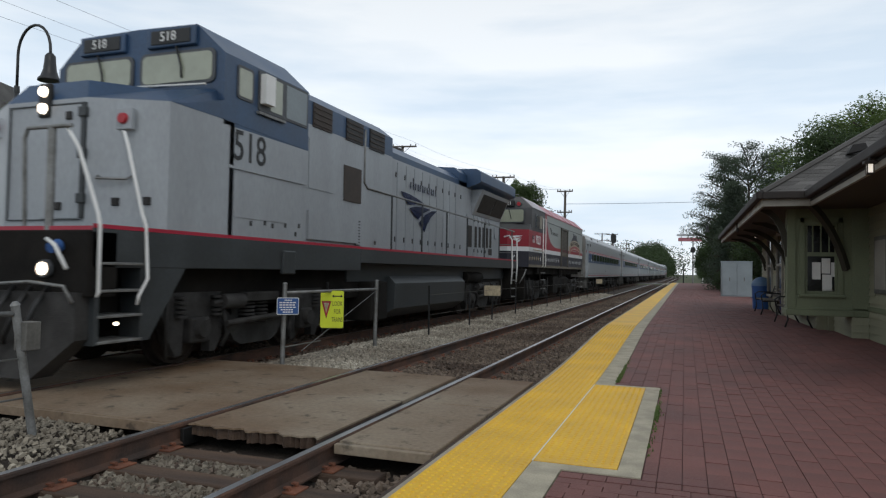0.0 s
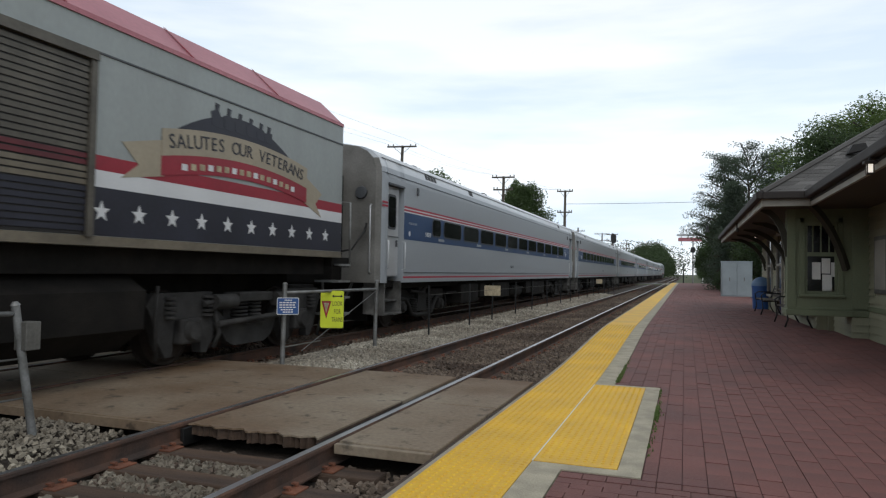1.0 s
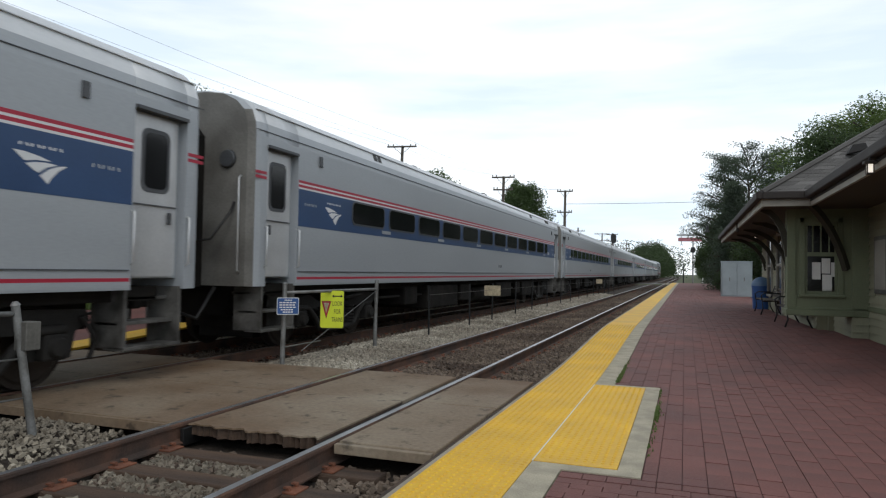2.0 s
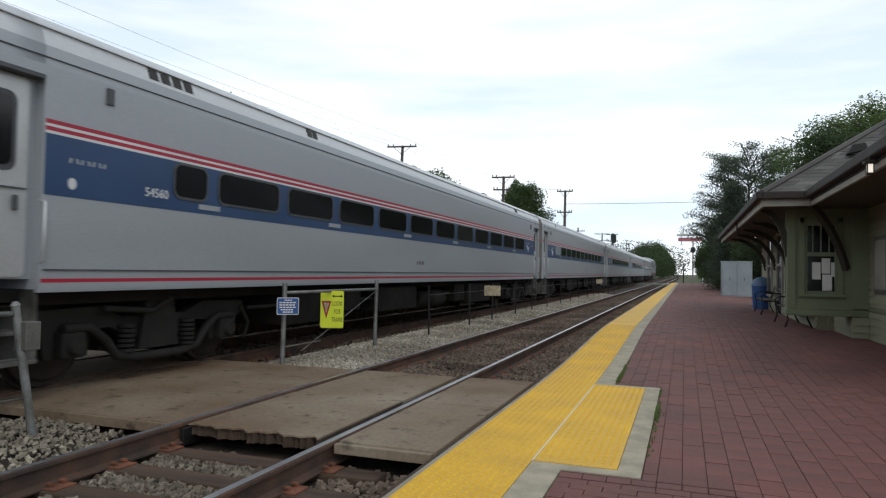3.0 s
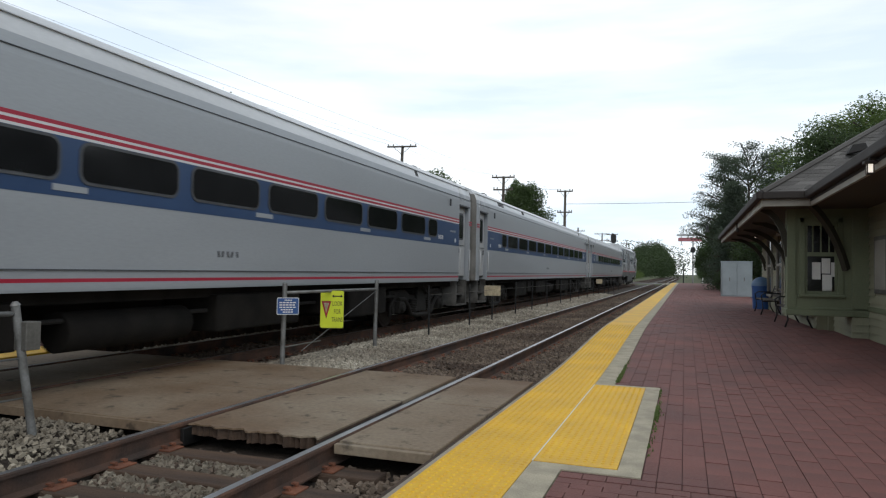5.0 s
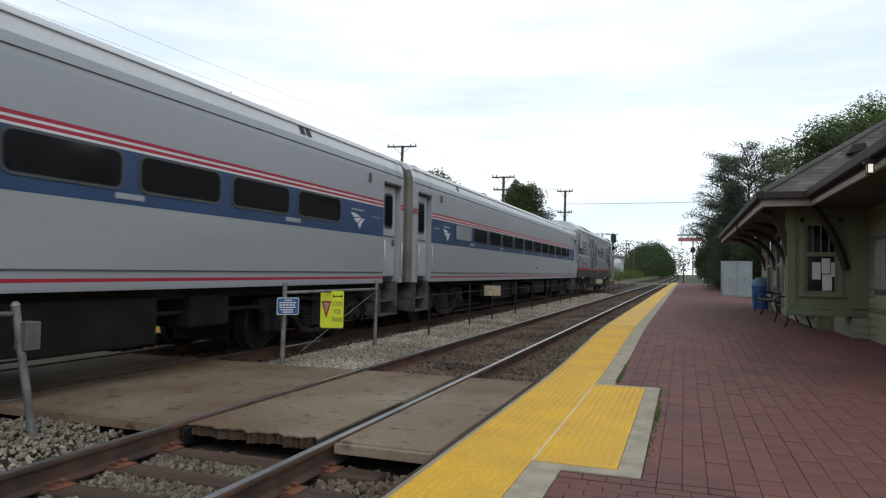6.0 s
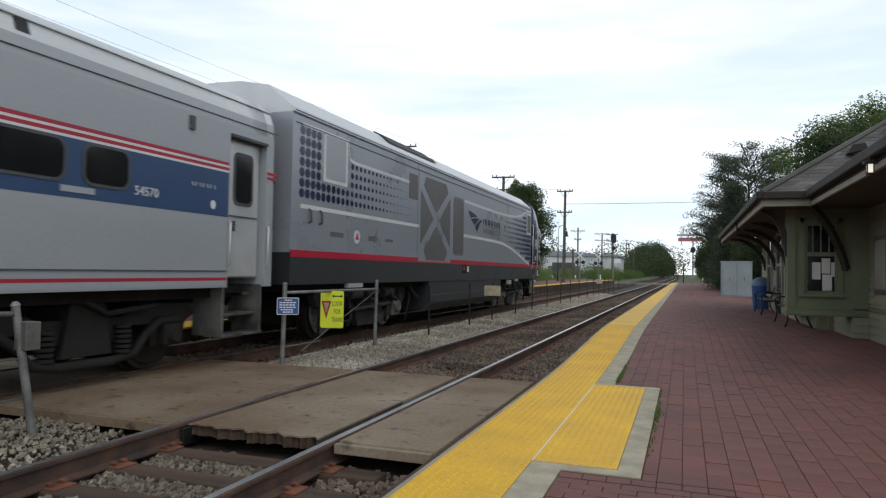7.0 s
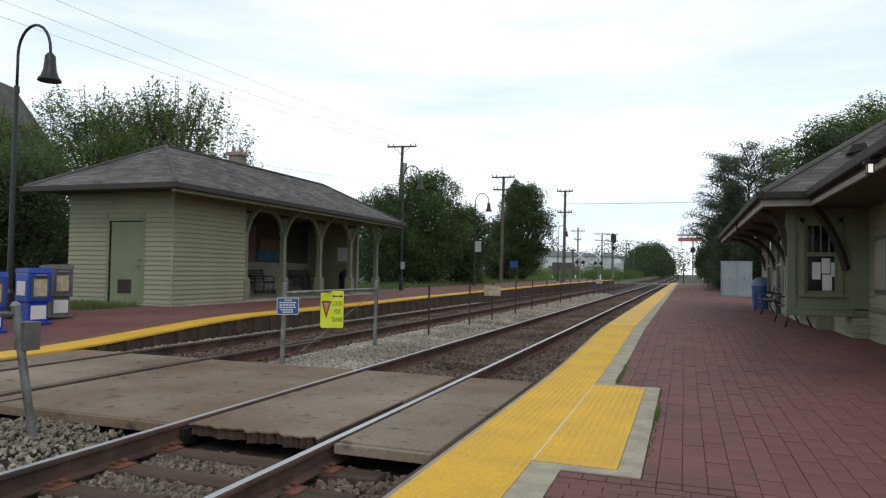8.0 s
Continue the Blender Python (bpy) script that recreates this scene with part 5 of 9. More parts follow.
# ---- street furniture, poles and wires ----
def lamp_post(m, label, turn=1.0):
    p = thing("platform_lamp", label, "street lamp", m, "gooseneck platform lamps")
    bm = bmesh.new()
    cyl(bm, (0, 0, 0), (0, 0, 0.5), 0.12, 0.09, 14)
    cyl(bm, (0, 0, 0.5), (0, 0, 0.58), 0.10, 0.06, 14)
    part("base", bm, BLACKMETAL, p)
    bm = bmesh.new()
    cyl(bm, (0, 0, 0.5), (0, 0, 4.6), 0.055, 0.045, 12)
    cyl(bm, (0, 0, 4.55), (0, 0, 4.68), 0.06, 0.05, 12)
    part("pole", bm, BLACKMETAL, p)
    bm = bmesh.new()
    arc = [(0, 0, 4.6), (0, 0, 5.2)]
    for i in range(13):
        a = math.pi - math.pi * i / 12
        arc.append((turn * (0.44 + 0.44 * math.cos(a)), 0, 5.32 + 0.56 * math.sin(a)))
    arc.append((turn * 0.88, 0, 5.22))
    tube(bm, arc, 0.028, 8)
    part("gooseneck", bm, BLACKMETAL, p)
    bm = bmesh.new()
    x = turn * 0.88
    prof = [(5.27, 0.06), (5.21, 0.12), (5.08, 0.13), (4.93, 0.15), (4.80, 0.20), (4.75, 0.255), (4.71, 0.265)]
    rings = [[bm.verts.new((x + 0.82 * rr * math.cos(k * math.pi / 9), 0.82 * rr * math.sin(k * math.pi / 9), zz)) for k in range(18)] for zz, rr in prof]
    for q0, q1 in zip(rings, rings[1:]):
        for k in range(18):
            bm.faces.new((q0[k], q0[(k + 1) % 18], q1[(k + 1) % 18], q1[k])).smooth = True
    bm.faces.new(rings[0])
    bm.faces.new(rings[-1][::-1])
    part("bell_shade", bm, BLACKMETAL, p)
    return p


for px_, py_, gz, tt in ((-12.75, 9.95, 0.25, 1), (-12.6, 29.6, 0.38, 1), (-12.6, 41.4, 0.42, 1), (-12.6, 71.5, 0.42, 1)):
    lamp_post(pose(px_, py_, gz), "black gooseneck lamp post with a bell shade beside the platform")
lamp_post(pose(2.6, 60.5, 0.18), "black gooseneck lamp post with a bell shade beside the trees", -1)


def notice_on_lamp(x, y, z, w, h, m, label):
    s = facing_sign("pole_notice", label, x, y, z, w, h, m, 18)


notice_on_lamp(-12.5, 29.5, 1.55, 0.2, 0.34, CABINET, "pale grey notice fixed to a black lamp post")
notice_on_lamp(-12.35, 41.3, 2.9, 0.40, 0.68, CABINET, "pale grey banner board fixed to a black lamp post")


def utility_pole(x, y, top, arms, label, lean=0.0, gear=False):
    p = thing("utility_pole", label, "utility pole", pose(x, y, -0.3, 0, lean, 0), "wooden utility poles")
    bm = bmesh.new()
    cyl(bm, (0, 0, 0), (0, 0, top + 0.3), 0.17, 0.11, 12)
    part("pole", bm, WOOD_POLE, p)
    for dz, w in arms:
        bm = bmesh.new()
        z = top + 0.3 - dz
        box(bm, -w / 2, w / 2, -0.20, -0.08, z - 0.06, z + 0.06, 0.01)
        for s in (-1, 1):
            tube(bm, [(s * w * 0.28, -0.14, z - 0.05), (s * 0.02, -0.14, z - 0.6)], 0.02, 5)
        arm = part("crossarm", bm, WOOD_POLE, p)
        for u in (-0.47, -0.3, 0.3, 0.47):
            bm = bmesh.new()
            cyl(bm, (u * w, -0.14, z + 0.05), (u * w, -0.14, z + 0.2), 0.035, 0.05, 8)
            part("insulator", bm, GREYBOX, arm)
    if gear:
        bm = bmesh.new()
        cyl(bm, (0.32, -0.1, top - 1.9), (0.32, -0.1, top - 1.1), 0.17, 0.17, 12)
        part("transformer", bm, CABINET, p)
    return p


utility_pole(-21.5, 49.5, 11.2, ((0.1, 2.5),), "leaning wooden utility pole with one crossarm and a transformer", 1.6, True)
utility_pole(-14.0, 53.3, 9.05, ((0.1, 1.9), (1.1, 1.6)), "wooden utility pole with two crossarms behind trees", 0.8)
utility_pole(-10.9, 65.0, 9.2, ((0.1, 1.5), (2.1, 1.4)), "tall wooden utility pole with crossarms beside the track", 0.4)
utility_pole(-17.1, 116, 9.0, ((0.6, 2.4), (2.0, 1.2)), "distant wooden utility pole near the road crossing")
utility_pole(-14.9, 132, 9.0, ((0.2, 2.8), (1.4, 2.8)), "distant wooden utility pole with wide crossarms", 0)
utility_pole(-13.4, 136, 9.2, ((0.3, 2.2), (1.6, 2.2)), "distant wooden utility pole with wide crossarms", 0)
utility_pole(-16.2, 206, 10.5, ((0.3, 3.0), (1.8, 2.2)), "far wooden utility pole among trees")
utility_pole(-14.8, 215, 8.5, ((0.3, 3.0),), "far wooden utility pole among trees")
utility_pole(-14.2, 92, 4.6, ((0.3, 0.8),), "short grey pole beside the road crossing")


def wire(points, sag, r, label, seg=14):
    bm = bmesh.new()
    for a, b in zip(points, points[1:]):
        a, b = Vector(a), Vector(b)
        pts = [a.lerp(b, i / seg) - Vector((0, 0, sag * 4 * (i / seg) * (1 - i / seg))) for i in range(seg + 1)]
        tube(bm, pts, r, 4)
    ob = part("overhead_wire", bm, WIRE)
    tagged(ob, label, "overhead wire", "overhead wires")


WL = "thin grey overhead wire strung between utility poles"
wire([(-25.2, 5.9, 12.45), (-20.25, 49.25, 11.47), (-13.2, 53.2, 9.2), (-10.3, 65, 9.3)], 0.35, 0.007, WL)
wire([(-26.9, 6.9, 12.2), (-22.0, 49.25, 11.47), (-14.5, 53.2, 9.2), (-11.3, 65, 9.3)], 0.35, 0.007, WL)
wire([(-26.6, 6.9, 11.3), (-22.6, 49.25, 11.41), (-14.8, 53.2, 9.2), (-11.5, 65, 9.3)], 0.35, 0.007, WL)
wire([(-30.0, 8.0, 7.9), (-21.5, 49.4, 8.04), (-14.0, 53.2, 7.0)], 0.4, 0.008, WL)
wire([(-10.9, 65, 7.9), (13.0, 70, 8.6)], 0.12, 0.02, "heavy grey cable crossing over the tracks", 10)


def signal_mast():
    s = thing("railway_signal", "railway signal mast with black target head beside the tracks", "railway signal", pose(-10.4, 107.6, -0.05))
    bm = bmesh.new()
    cyl(bm, (0, 0, 0), (0, 0, 7.0), 0.10, 0.08, 10)
    part("mast", bm, GALV, s)
    bm = bmesh.new()
    extrude(bm, rounded(-0.42, 0.42, 6.0, 7.5, 0.4), "y", -0.3, -0.1)
    part("target_head", bm, BLACK, s)
    bm = bmesh.new()
    extrude(bm, rounded(-0.32, 0.32, 4.9, 5.6, 0.3), "y", -0.25, -0.1)
    part("lower_head", bm, BLACK, s)
    bm = bmesh.new()
    box(bm, 0.1, 1.1, -0.15, -0.1, 3.0, 3.6)
    part("number_plate", bm, WHITE, s)
    bm = bmesh.new()
    for i in range(14):
        box(bm, -0.25, 0.25, 0.15, 0.19, 0.5 + i * 0.42, 0.54 + i * 0.42)
    part("ladder", bm, GALV, s)


signal_mast()


def crossing_signal(x, y):
    s = thing("crossing_signal", "road crossing warning signal with crossbuck and lamps", "crossing signal", pose(x, y, 0.0), "crossing signals")
    bm = bmesh.new()
    cyl(bm, (0, 0, 0), (0, 0, 4.4), 0.08, 0.07, 10)
    part("mast", bm, GALV, s)
    for a in (-45, 45):
        bm = bmesh.new()
        box(bm, -0.6, 0.6, -0.12, -0.1, -0.1, 0.1)
        o = part("crossbuck_blade", bm, WHITE, s)
        o.matrix_basis = Matrix.Translation((0, -0.02 if a > 0 else 0.0, 3.9)) @ Matrix.Rotation(radians(a), 4, "Y")
    for x_ in (-0.45, 0.45):
        bm = bmesh.new()
        cyl(bm, (x_, -0.1, 2.9), (x_, -0.2, 2.9), 0.28, 0.28, 14)
        part("lamp_disc", bm, BLACK, s)
    bm = bmesh.new()
    box(bm, -0.5, 0.5, -0.05, 0.05, 2.85, 2.95)
    part("lamp_arm", bm, GALV, s)


crossing_signal(-14.6, 101.5)
crossing_signal(-12.9, 109.5)


def station_board():
    s = thing("canopy_sign", "white and red sign boards on a tall pole", "sign", pose(1.0, 97.8, 0.1))
    bm = bmesh.new()
    cyl(bm, (0, 0, 0), (0, 0, 6.2), 0.10, 0.08, 10)
    part("pole", bm, GALV, s)
    bm = bmesh.new()
    box(bm, -2.1, 1.3, -0.25, 0.25, 6.45, 6.75, 0.05)
    part("top_board", bm, WHITEWALL, s)
    bm = bmesh.new()
    box(bm, -1.9, 1.2, -0.2, 0.2, 5.75, 6.25, 0.05)
    part("red_board", bm, VROOF, s, "white-edged red board")
    bm = bmesh.new()
    extrude(bm, rounded(-0.3, 0.3, 4.2, 5.0, 0.28), "y", -0.25, -0.1)
    part("round_head", bm, BLACK, s)
    bm = bmesh.new()
    cyl(bm, (-1.5, 0.3, 5.3), (-1.5, 0.3, 6.5), 0.05, 0.05, 8)
    part("stay", bm, GALV, s)


station_board()
for bx, by, h in ((-0.2, 99.0, 2.6), (2.3, 99.5, 0.9), (2.9, 86.0, 1.2), (-11.2, 97.5, 1.1), (-14.9, 99.0, 1.0)):
    bm = bmesh.new()
    cyl(bm, (bx, by, 0.0), (bx, by, h), 0.09, 0.08, 8)
    ob = part("bollard", bm, BLACKMETAL if h > 2 else WHITE)
    tagged(ob, "dark slim marker post at the platform end" if h > 2 else "short white marker post beside the road crossing", "post")


def name_sign(x, y):
    s = thing("platform_name_board", "small blue sign board on two posts in the grass", "sign", pose(x, y, 0.3))
    bm = bmesh.new()
    box(bm, -0.35, 0.35, -0.03, 0.03, 1.4, 1.95)
    part("board", bm, BLUE_SIGN, s)
    for u in (-0.3, 0.3):
        bm = bmesh.new()
        cyl(bm, (u, 0, 0), (u, 0, 2.0), 0.04, 0.04, 8)
        part("post", bm, BLACKMETAL, s)


name_sign(-13.6, 56.0)


def white_shed():
    w = thing("white_shed", "long low white metal building behind the trees", "building", pose(-36, 152, 0))
    bm = bmesh.new()
    box(bm, -6, 22, 0, 18, 0, 5.0)
    part("wall", bm, WHITEWALL, w)
    bm = bmesh.new()
    extrude(bm, [(-6.4, 5.0), (22.4, 5.0), (22.4, 5.3), (8, 6.2), (-6.4, 5.3)], "y", -0.4, 18.4)
    part("roof", bm, CABINET, w)
    for i in range(5):
        bm = bmesh.new()
        box(bm, -3 + i * 5, -1 + i * 5, -0.08, 0.02, 0.8, 2.8)
        part("dark_door", bm, GREYBOX, w)
    c = thing("parked_trailer", "dark grey box trailer parked by the white shed", "trailer", pose(-23.5, 140, 0))
    bm = bmesh.new()
    box(bm, -2.2, 2.2, -1.1, 1.1, 0.9, 3.4, 0.1)
    part("box", bm, CABGREY, c)
    for u in (-1.4, 1.2):
        bm = bmesh.new()
        cyl(bm, (u, -1.15, 0.45), (u, -0.9, 0.45), 0.45, 0.45, 14)
        part("wheel", bm, BLACK, c)
    bm = bmesh.new()
    box(bm, -2.0, 2.0, -0.9, 0.9, 0.45, 0.9)
    part("chassis", bm, BLACK, c)


white_shed()


def far_house():
    h = thing("gabled_house", "pale house with a steep grey gabled roof behind trees", "house", pose(-49.3, 33, -1.6, 0, 0, 20))
    bm = bmesh.new()
    box(bm, -5, 4, -3, 8, 0, 10.5)
    part("wall", bm, PALE_TRIM, h)
    bm = bmesh.new()
    extrude(bm, [(-5.5, 10.2), (4.6, 10.2), (4.6, 10.5), (-0.4, 17.5), (-5.5, 10.5)], "y", -3.6, 8.4)
    part("roof", bm, SHINGLE, h, "steep grey shingle roof")
    for u in (-3.0, 1.2):
        bm = bmesh.new()
        box(bm, u, u + 1.2, -3.06, -2.9, 6.8, 8.6)
        f = part("window_frame", bm, WHITE, h)
        bm = bmesh.new()
        box(bm, u + 0.12, u + 1.08, -3.08, -3.05, 6.92, 8.48)
        part("pane", bm, DGLASS, f)


far_house()


# ---- trees ----
def leaf_cloud(name, clumps, count, size, material, parent, rng, loose=0.22):
    """Small bent leaves scattered through clumps given as centre and radii."""
    w = np.array([c[3] * c[4] * c[5] for c in clumps])
    idx = rng.choice(len(clumps), count, p=w / w.sum())
    cl = np.array(clumps)[idx]
    d = rng.normal(size=(count, 3))
    d /= np.linalg.norm(d, axis=1)[:, None]
    r = rng.uniform(0.05, 1.0, count) ** 0.55 * (1 + np.abs(rng.normal(0, loose, count)))
    c = cl[:, :3] + d * r[:, None] * cl[:, 3:6]
    a = rng.normal(size=(count, 3))
    a[:, 2] *= 0.6
    a /= np.linalg.norm(a, axis=1)[:, None]
    b = np.cross(a, rng.normal(size=(count, 3)))
    b /= np.linalg.norm(b, axis=1)[:, None]
    s = size * rng.uniform(0.55, 1.3, count)[:, None]
    n = np.cross(a, b)
    v = np.stack([c - a * s, c + b * s * 0.45 + n * s * 0.15, c + a * s, c - b * s * 0.45 + n * s * 0.15], 1)
    f = np.arange(count * 4).reshape(-1, 4)
    return raw_mesh(name, v.reshape(-1, 3).tolist(), f.tolist(), material, parent)


def tree(x, y, z, height, radius, seed, material, label, lobes=16, leaves=7000, size=0.2, trunk=0.22, crown_low=0.2, squash=0.42, airy=1.0, shoots=0):
    t = thing("tree", label, "tree", pose(x, y, z))
    rng = np.random.default_rng(seed)
    bm = bmesh.new()
    pts = [(0, 0, -0.2)]
    for i in range(1, 6):
        pts.append((rng.normal(0, 0.08) * i * 0.4, rng.normal(0, 0.08) * i * 0.4, height * 0.75 * i / 5))
    for i in range(5):
        cyl(bm, pts[i], pts[i + 1], trunk * (1 - i * 0.16), trunk * (1 - (i + 1) * 0.16), 9)
    part("trunk", bm, BARK, t)
    clumps = []
    bm = bmesh.new()
    for i in range(lobes):
        a = i * 2.4 + rng.uniform(-0.4, 0.4)
        u = (i + 0.5) / lobes
        zc = height * (crown_low + (1 - crown_low) * u * 0.93)
        prof = math.sin(min(1, max(0.0, (zc / height - crown_low) / (1 - crown_low))) * math.pi * 0.86 + 0.35)
        rr = radius * max(0.22, prof) * rng.uniform(0.5, 0.95)
        cx, cy = math.cos(a) * rr * 0.78, math.sin(a) * rr * 0.78
        cr = radius * rng.uniform(0.20, 0.46) * airy
        clumps.append((cx, cy, zc, cr, cr, cr * rng.uniform(squash, squash + 0.35)))
        k = min(4, int(5 * zc * 0.6 / (height * 0.75)))
        tube(bm, [pts[k], (cx * 0.5, cy * 0.5, (pts[k][2] + zc) / 2 + 0.1), (cx, cy, zc)], 0.03 + trunk * 0.18, 5)
        for _ in range(3):
            q = rng.normal(size=3) * cr * 0.6
            tube(bm, [(cx * 0.7, cy * 0.7, zc * 0.95), (cx + q[0], cy + q[1], zc + q[2] * 0.6)], 0.022, 4)
    for i in range(shoots):
        a, rr = rng.uniform(0, 6.28), radius * rng.uniform(0.1, 0.95)
        base = Vector((math.cos(a) * rr, math.sin(a) * rr, height * (0.97 - 0.30 * (rr / radius) ** 2)))
        tip = base + Vector((math.cos(a) * 0.35, math.sin(a) * 0.35, rng.uniform(0.5, 1.3)))
        tube(bm, [base - Vector((0, 0, 1.0)), base, tip], 0.014, 4)
        for k in range(5):
            p = base.lerp(tip, k / 4)
            clumps.append((p.x, p.y, p.z, 0.16, 0.16, 0.26))
    part("limb_frame", bm, BARK, t)
    for i in range(lobes * 2):
        a, u = rng.uniform(0, 6.28), rng.uniform(0.25, 1.0)
        zc = height * (crown_low + (1 - crown_low) * u)
        rr = radius * math.sin(min(0.97, u * 0.86 + 0.1) * math.pi) ** 0.6 * rng.uniform(0.8, 1.1)
        cr = radius * rng.uniform(0.06, 0.15)
        clumps.append((math.cos(a) * rr, math.sin(a) * rr, zc, cr, cr, cr * 1.5))
    leaf_cloud("crown", clumps, leaves, size, material, t, rng)
    return t


def layered_tree(x, y, z, height, radius, seed, material, label, boughs=20, leaves=26000, size=0.075, low=0.3, flat=0.13, trunk=0.24, droop=0.0, taper=0.0):
    """A tree whose limbs reach outwards and carry flat, separate sprays of leaves."""
    t = thing("tree", label, "tree", pose(x, y, z))
    rng = np.random.default_rng(seed)
    pts = [(0, 0, -0.2)] + [(rng.normal(0, 0.12) * i * 0.4, rng.normal(0, 0.12) * i * 0.4, height * 0.9 * i / 6) for i in range(1, 7)]
    bm = bmesh.new()
    for i in range(6):
        cyl(bm, pts[i], pts[i + 1], trunk * (1 - i * 0.15), trunk * (1 - (i + 1) * 0.15), 9)
    part("trunk", bm, BARK, t)
    bm, clumps = bmesh.new(), []
    for i in range(boughs):
        u = (i + 0.5) / boughs
        a = i * 2.399 + rng.uniform(-0.35, 0.35)
        zt = height * (low + (0.98 - low) * u)
        reach = radius * rng.uniform(0.72, 1.05) * (1 - taper * u) * (0.75 + 0.25 * math.sin(math.pi * min(1, u + 0.15)))
        z0 = max(0.4, zt - reach * (0.45 if droop == 0 else 0.0))
        dx, dy = math.cos(a), math.sin(a)
        way = [(dx * reach * k, dy * reach * k, z0 + (zt - z0) * k ** 0.7 - droop * reach * k * k) for k in (0, 0.3, 0.6, 0.85, 1.0)]
        tube(bm, way, 0.022 + trunk * 0.13, 5)
        for k in range(7):
            f = 0.40 + 0.62 * k / 6
            side = rng.uniform(-0.42, 0.42) * reach * (0.35 + 0.65 * f)
            c = Vector((dx * reach * f - dy * side, dy * reach * f + dx * side, z0 + (zt - z0) * f ** 0.7 - droop * reach * f * f + rng.normal(0, 0.10)))
            root = Vector((dx * reach * f * 0.75, dy * reach * f * 0.75, z0 + (zt - z0) * (f * 0.75) ** 0.7 - droop * reach * (f * 0.75) ** 2))
            tube(bm, [root, c], 0.016, 4)
            r = radius * rng.uniform(0.12, 0.24)
            clumps.append((c.x, c.y, c.z + 0.05, r, r, r * flat * rng.uniform(1.0, 2.4)))
    part("limb_frame", bm, BARK, t)
    leaf_cloud("crown", clumps, leaves, size, material, t, rng, 0.05)
    return t


# behind the shelter
tree(-28.5, 26.5, 0.2, 9.3, 4.6, 1, LEAF_A, "tall green tree with loose twiggy crown behind the shelter", 44, 34000, 0.085, 0.2, 0.1, airy=0.9, shoots=26)
tree(-24.0, 27.5, 0.2, 9.6, 3.9, 2, LEAF_A, "tall green tree with loose twiggy crown behind the shelter", 44, 12000, 0.085, 0.18, 0.15, airy=0.6, shoots=52)
tree(-26.4, 28.5, 0.2, 9.5, 3.4, 21, LEAF_A, "tall green tree with loose twiggy crown behind the shelter", 44, 26000, 0.08, 0.18, 0.1, airy=0.8, shoots=26)
tree(-33.5, 24.0, 0.2, 8.6, 4.6, 3, LEAF_A, "tall green tree with loose twiggy crown behind the shelter", 40, 34000, 0.09, 0.2, 0.05, shoots=26)
tree(-22.0, 16.5, 0.2, 5.2, 3.2, 4, LEAF_M, "dark green bushy tree beside the shelter wall", 36, 24300, 0.082, 0.15, 0.02)
tree(-19.2, 14.6, 0.2, 4.2, 2.3, 5, LEAF_B, "dark green bushy tree beside the shelter wall", 32, 18900, 0.076, 0.15, 0.02)
tree(-26.5, 18.5, 0.2, 5.6, 3.6, 6, LEAF_M, "dense green bushy tree below taller crowns", 36, 24300, 0.087, 0.15, 0.02)
# along the platform
tree(-17.3, 44.5, 0.3, 8.0, 3.3, 7, LEAF_M, "round green tree with dense foliage beside the platform", 64, 46000, 0.088, 0.16, 0.05)
tree(-19.8, 43.5, 0.3, 6.6, 2.8, 17, LEAF_M, "round green tree with dense foliage beside the platform", 48, 30000, 0.088, 0.16, 0.02)
tree(-15.4, 48.0, 0.3, 5.6, 2.3, 18, LEAF_M, "low green tree with dense foliage beside the platform", 44, 28000, 0.085, 0.14, 0.02)
tree(-15.9, 69.0, 0.3, 10.2, 3.1, 8, LEAF_M, "upright dark green tree with a tapered crown", 60, 42000, 0.115, 0.18, 0.08)
tree(-18.6, 70.5, 0.3, 6.5, 3.0, 19, LEAF_B, "dark green bush beside a taller tree", 36, 16200, 0.130, 0.15, 0.02)
# behind and beyond the depot
layered_tree(5.2, 64.5, 0.1, 12.6, 4.9, 9, LEAF_C, "tall ragged tree with layered grey-green boughs", 42, 52000, 0.082, 0.32, 0.30)
layered_tree(3.5, 56.0, 0.1, 8.2, 2.6, 10, LEAF_C, "grey-green spruce with drooping boughs beside the platform", 36, 30000, 0.085, 0.05, 0.6, 0.16, 0.28, 0.75)
layered_tree(12.5, 50.0, 0.1, 12.0, 6.3, 11, LEAF_A, "large spreading green tree above the depot roof", 64, 125000, 0.09, 0.38, 0.5, 0.3)
tree(12.2, 52.0, 0.1, 10.2, 4.2, 31, LEAF_B, "dark green tree filling in behind a spreading one", 48, 26000, 0.12, 0.25, 0.3)
tree(8.5, 45.0, 0.1, 9.6, 4.2, 12, LEAF_B, "dark green tree rising behind the depot roof", 44, 27000, 0.109, 0.25, 0.2)
tree(4.9, 47.5, 0.1, 5.4, 2.2, 20, LEAF_B, "dense green shrub beside the grey cabinet", 36, 18900, 0.087, 0.14, 0.02)
tree(4.4, 72.0, 0.1, 7.5, 3.4, 13, LEAF_B, "dense green tree along the platform's far end", 40, 21600, 0.130, 0.2, 0.02)
tree(4.9, 84.0, 0.1, 7.0, 3.2, 14, LEAF_B, "dense green tree along the platform's far end", 40, 18900, 0.142, 0.2, 0.02)
tree(2.9, 50.6, 0.1, 1.6, 1.1, 15, LEAF_B, "low clipped green shrub at the platform's edge", 20, 6750, 0.066, 0.06, 0.02)


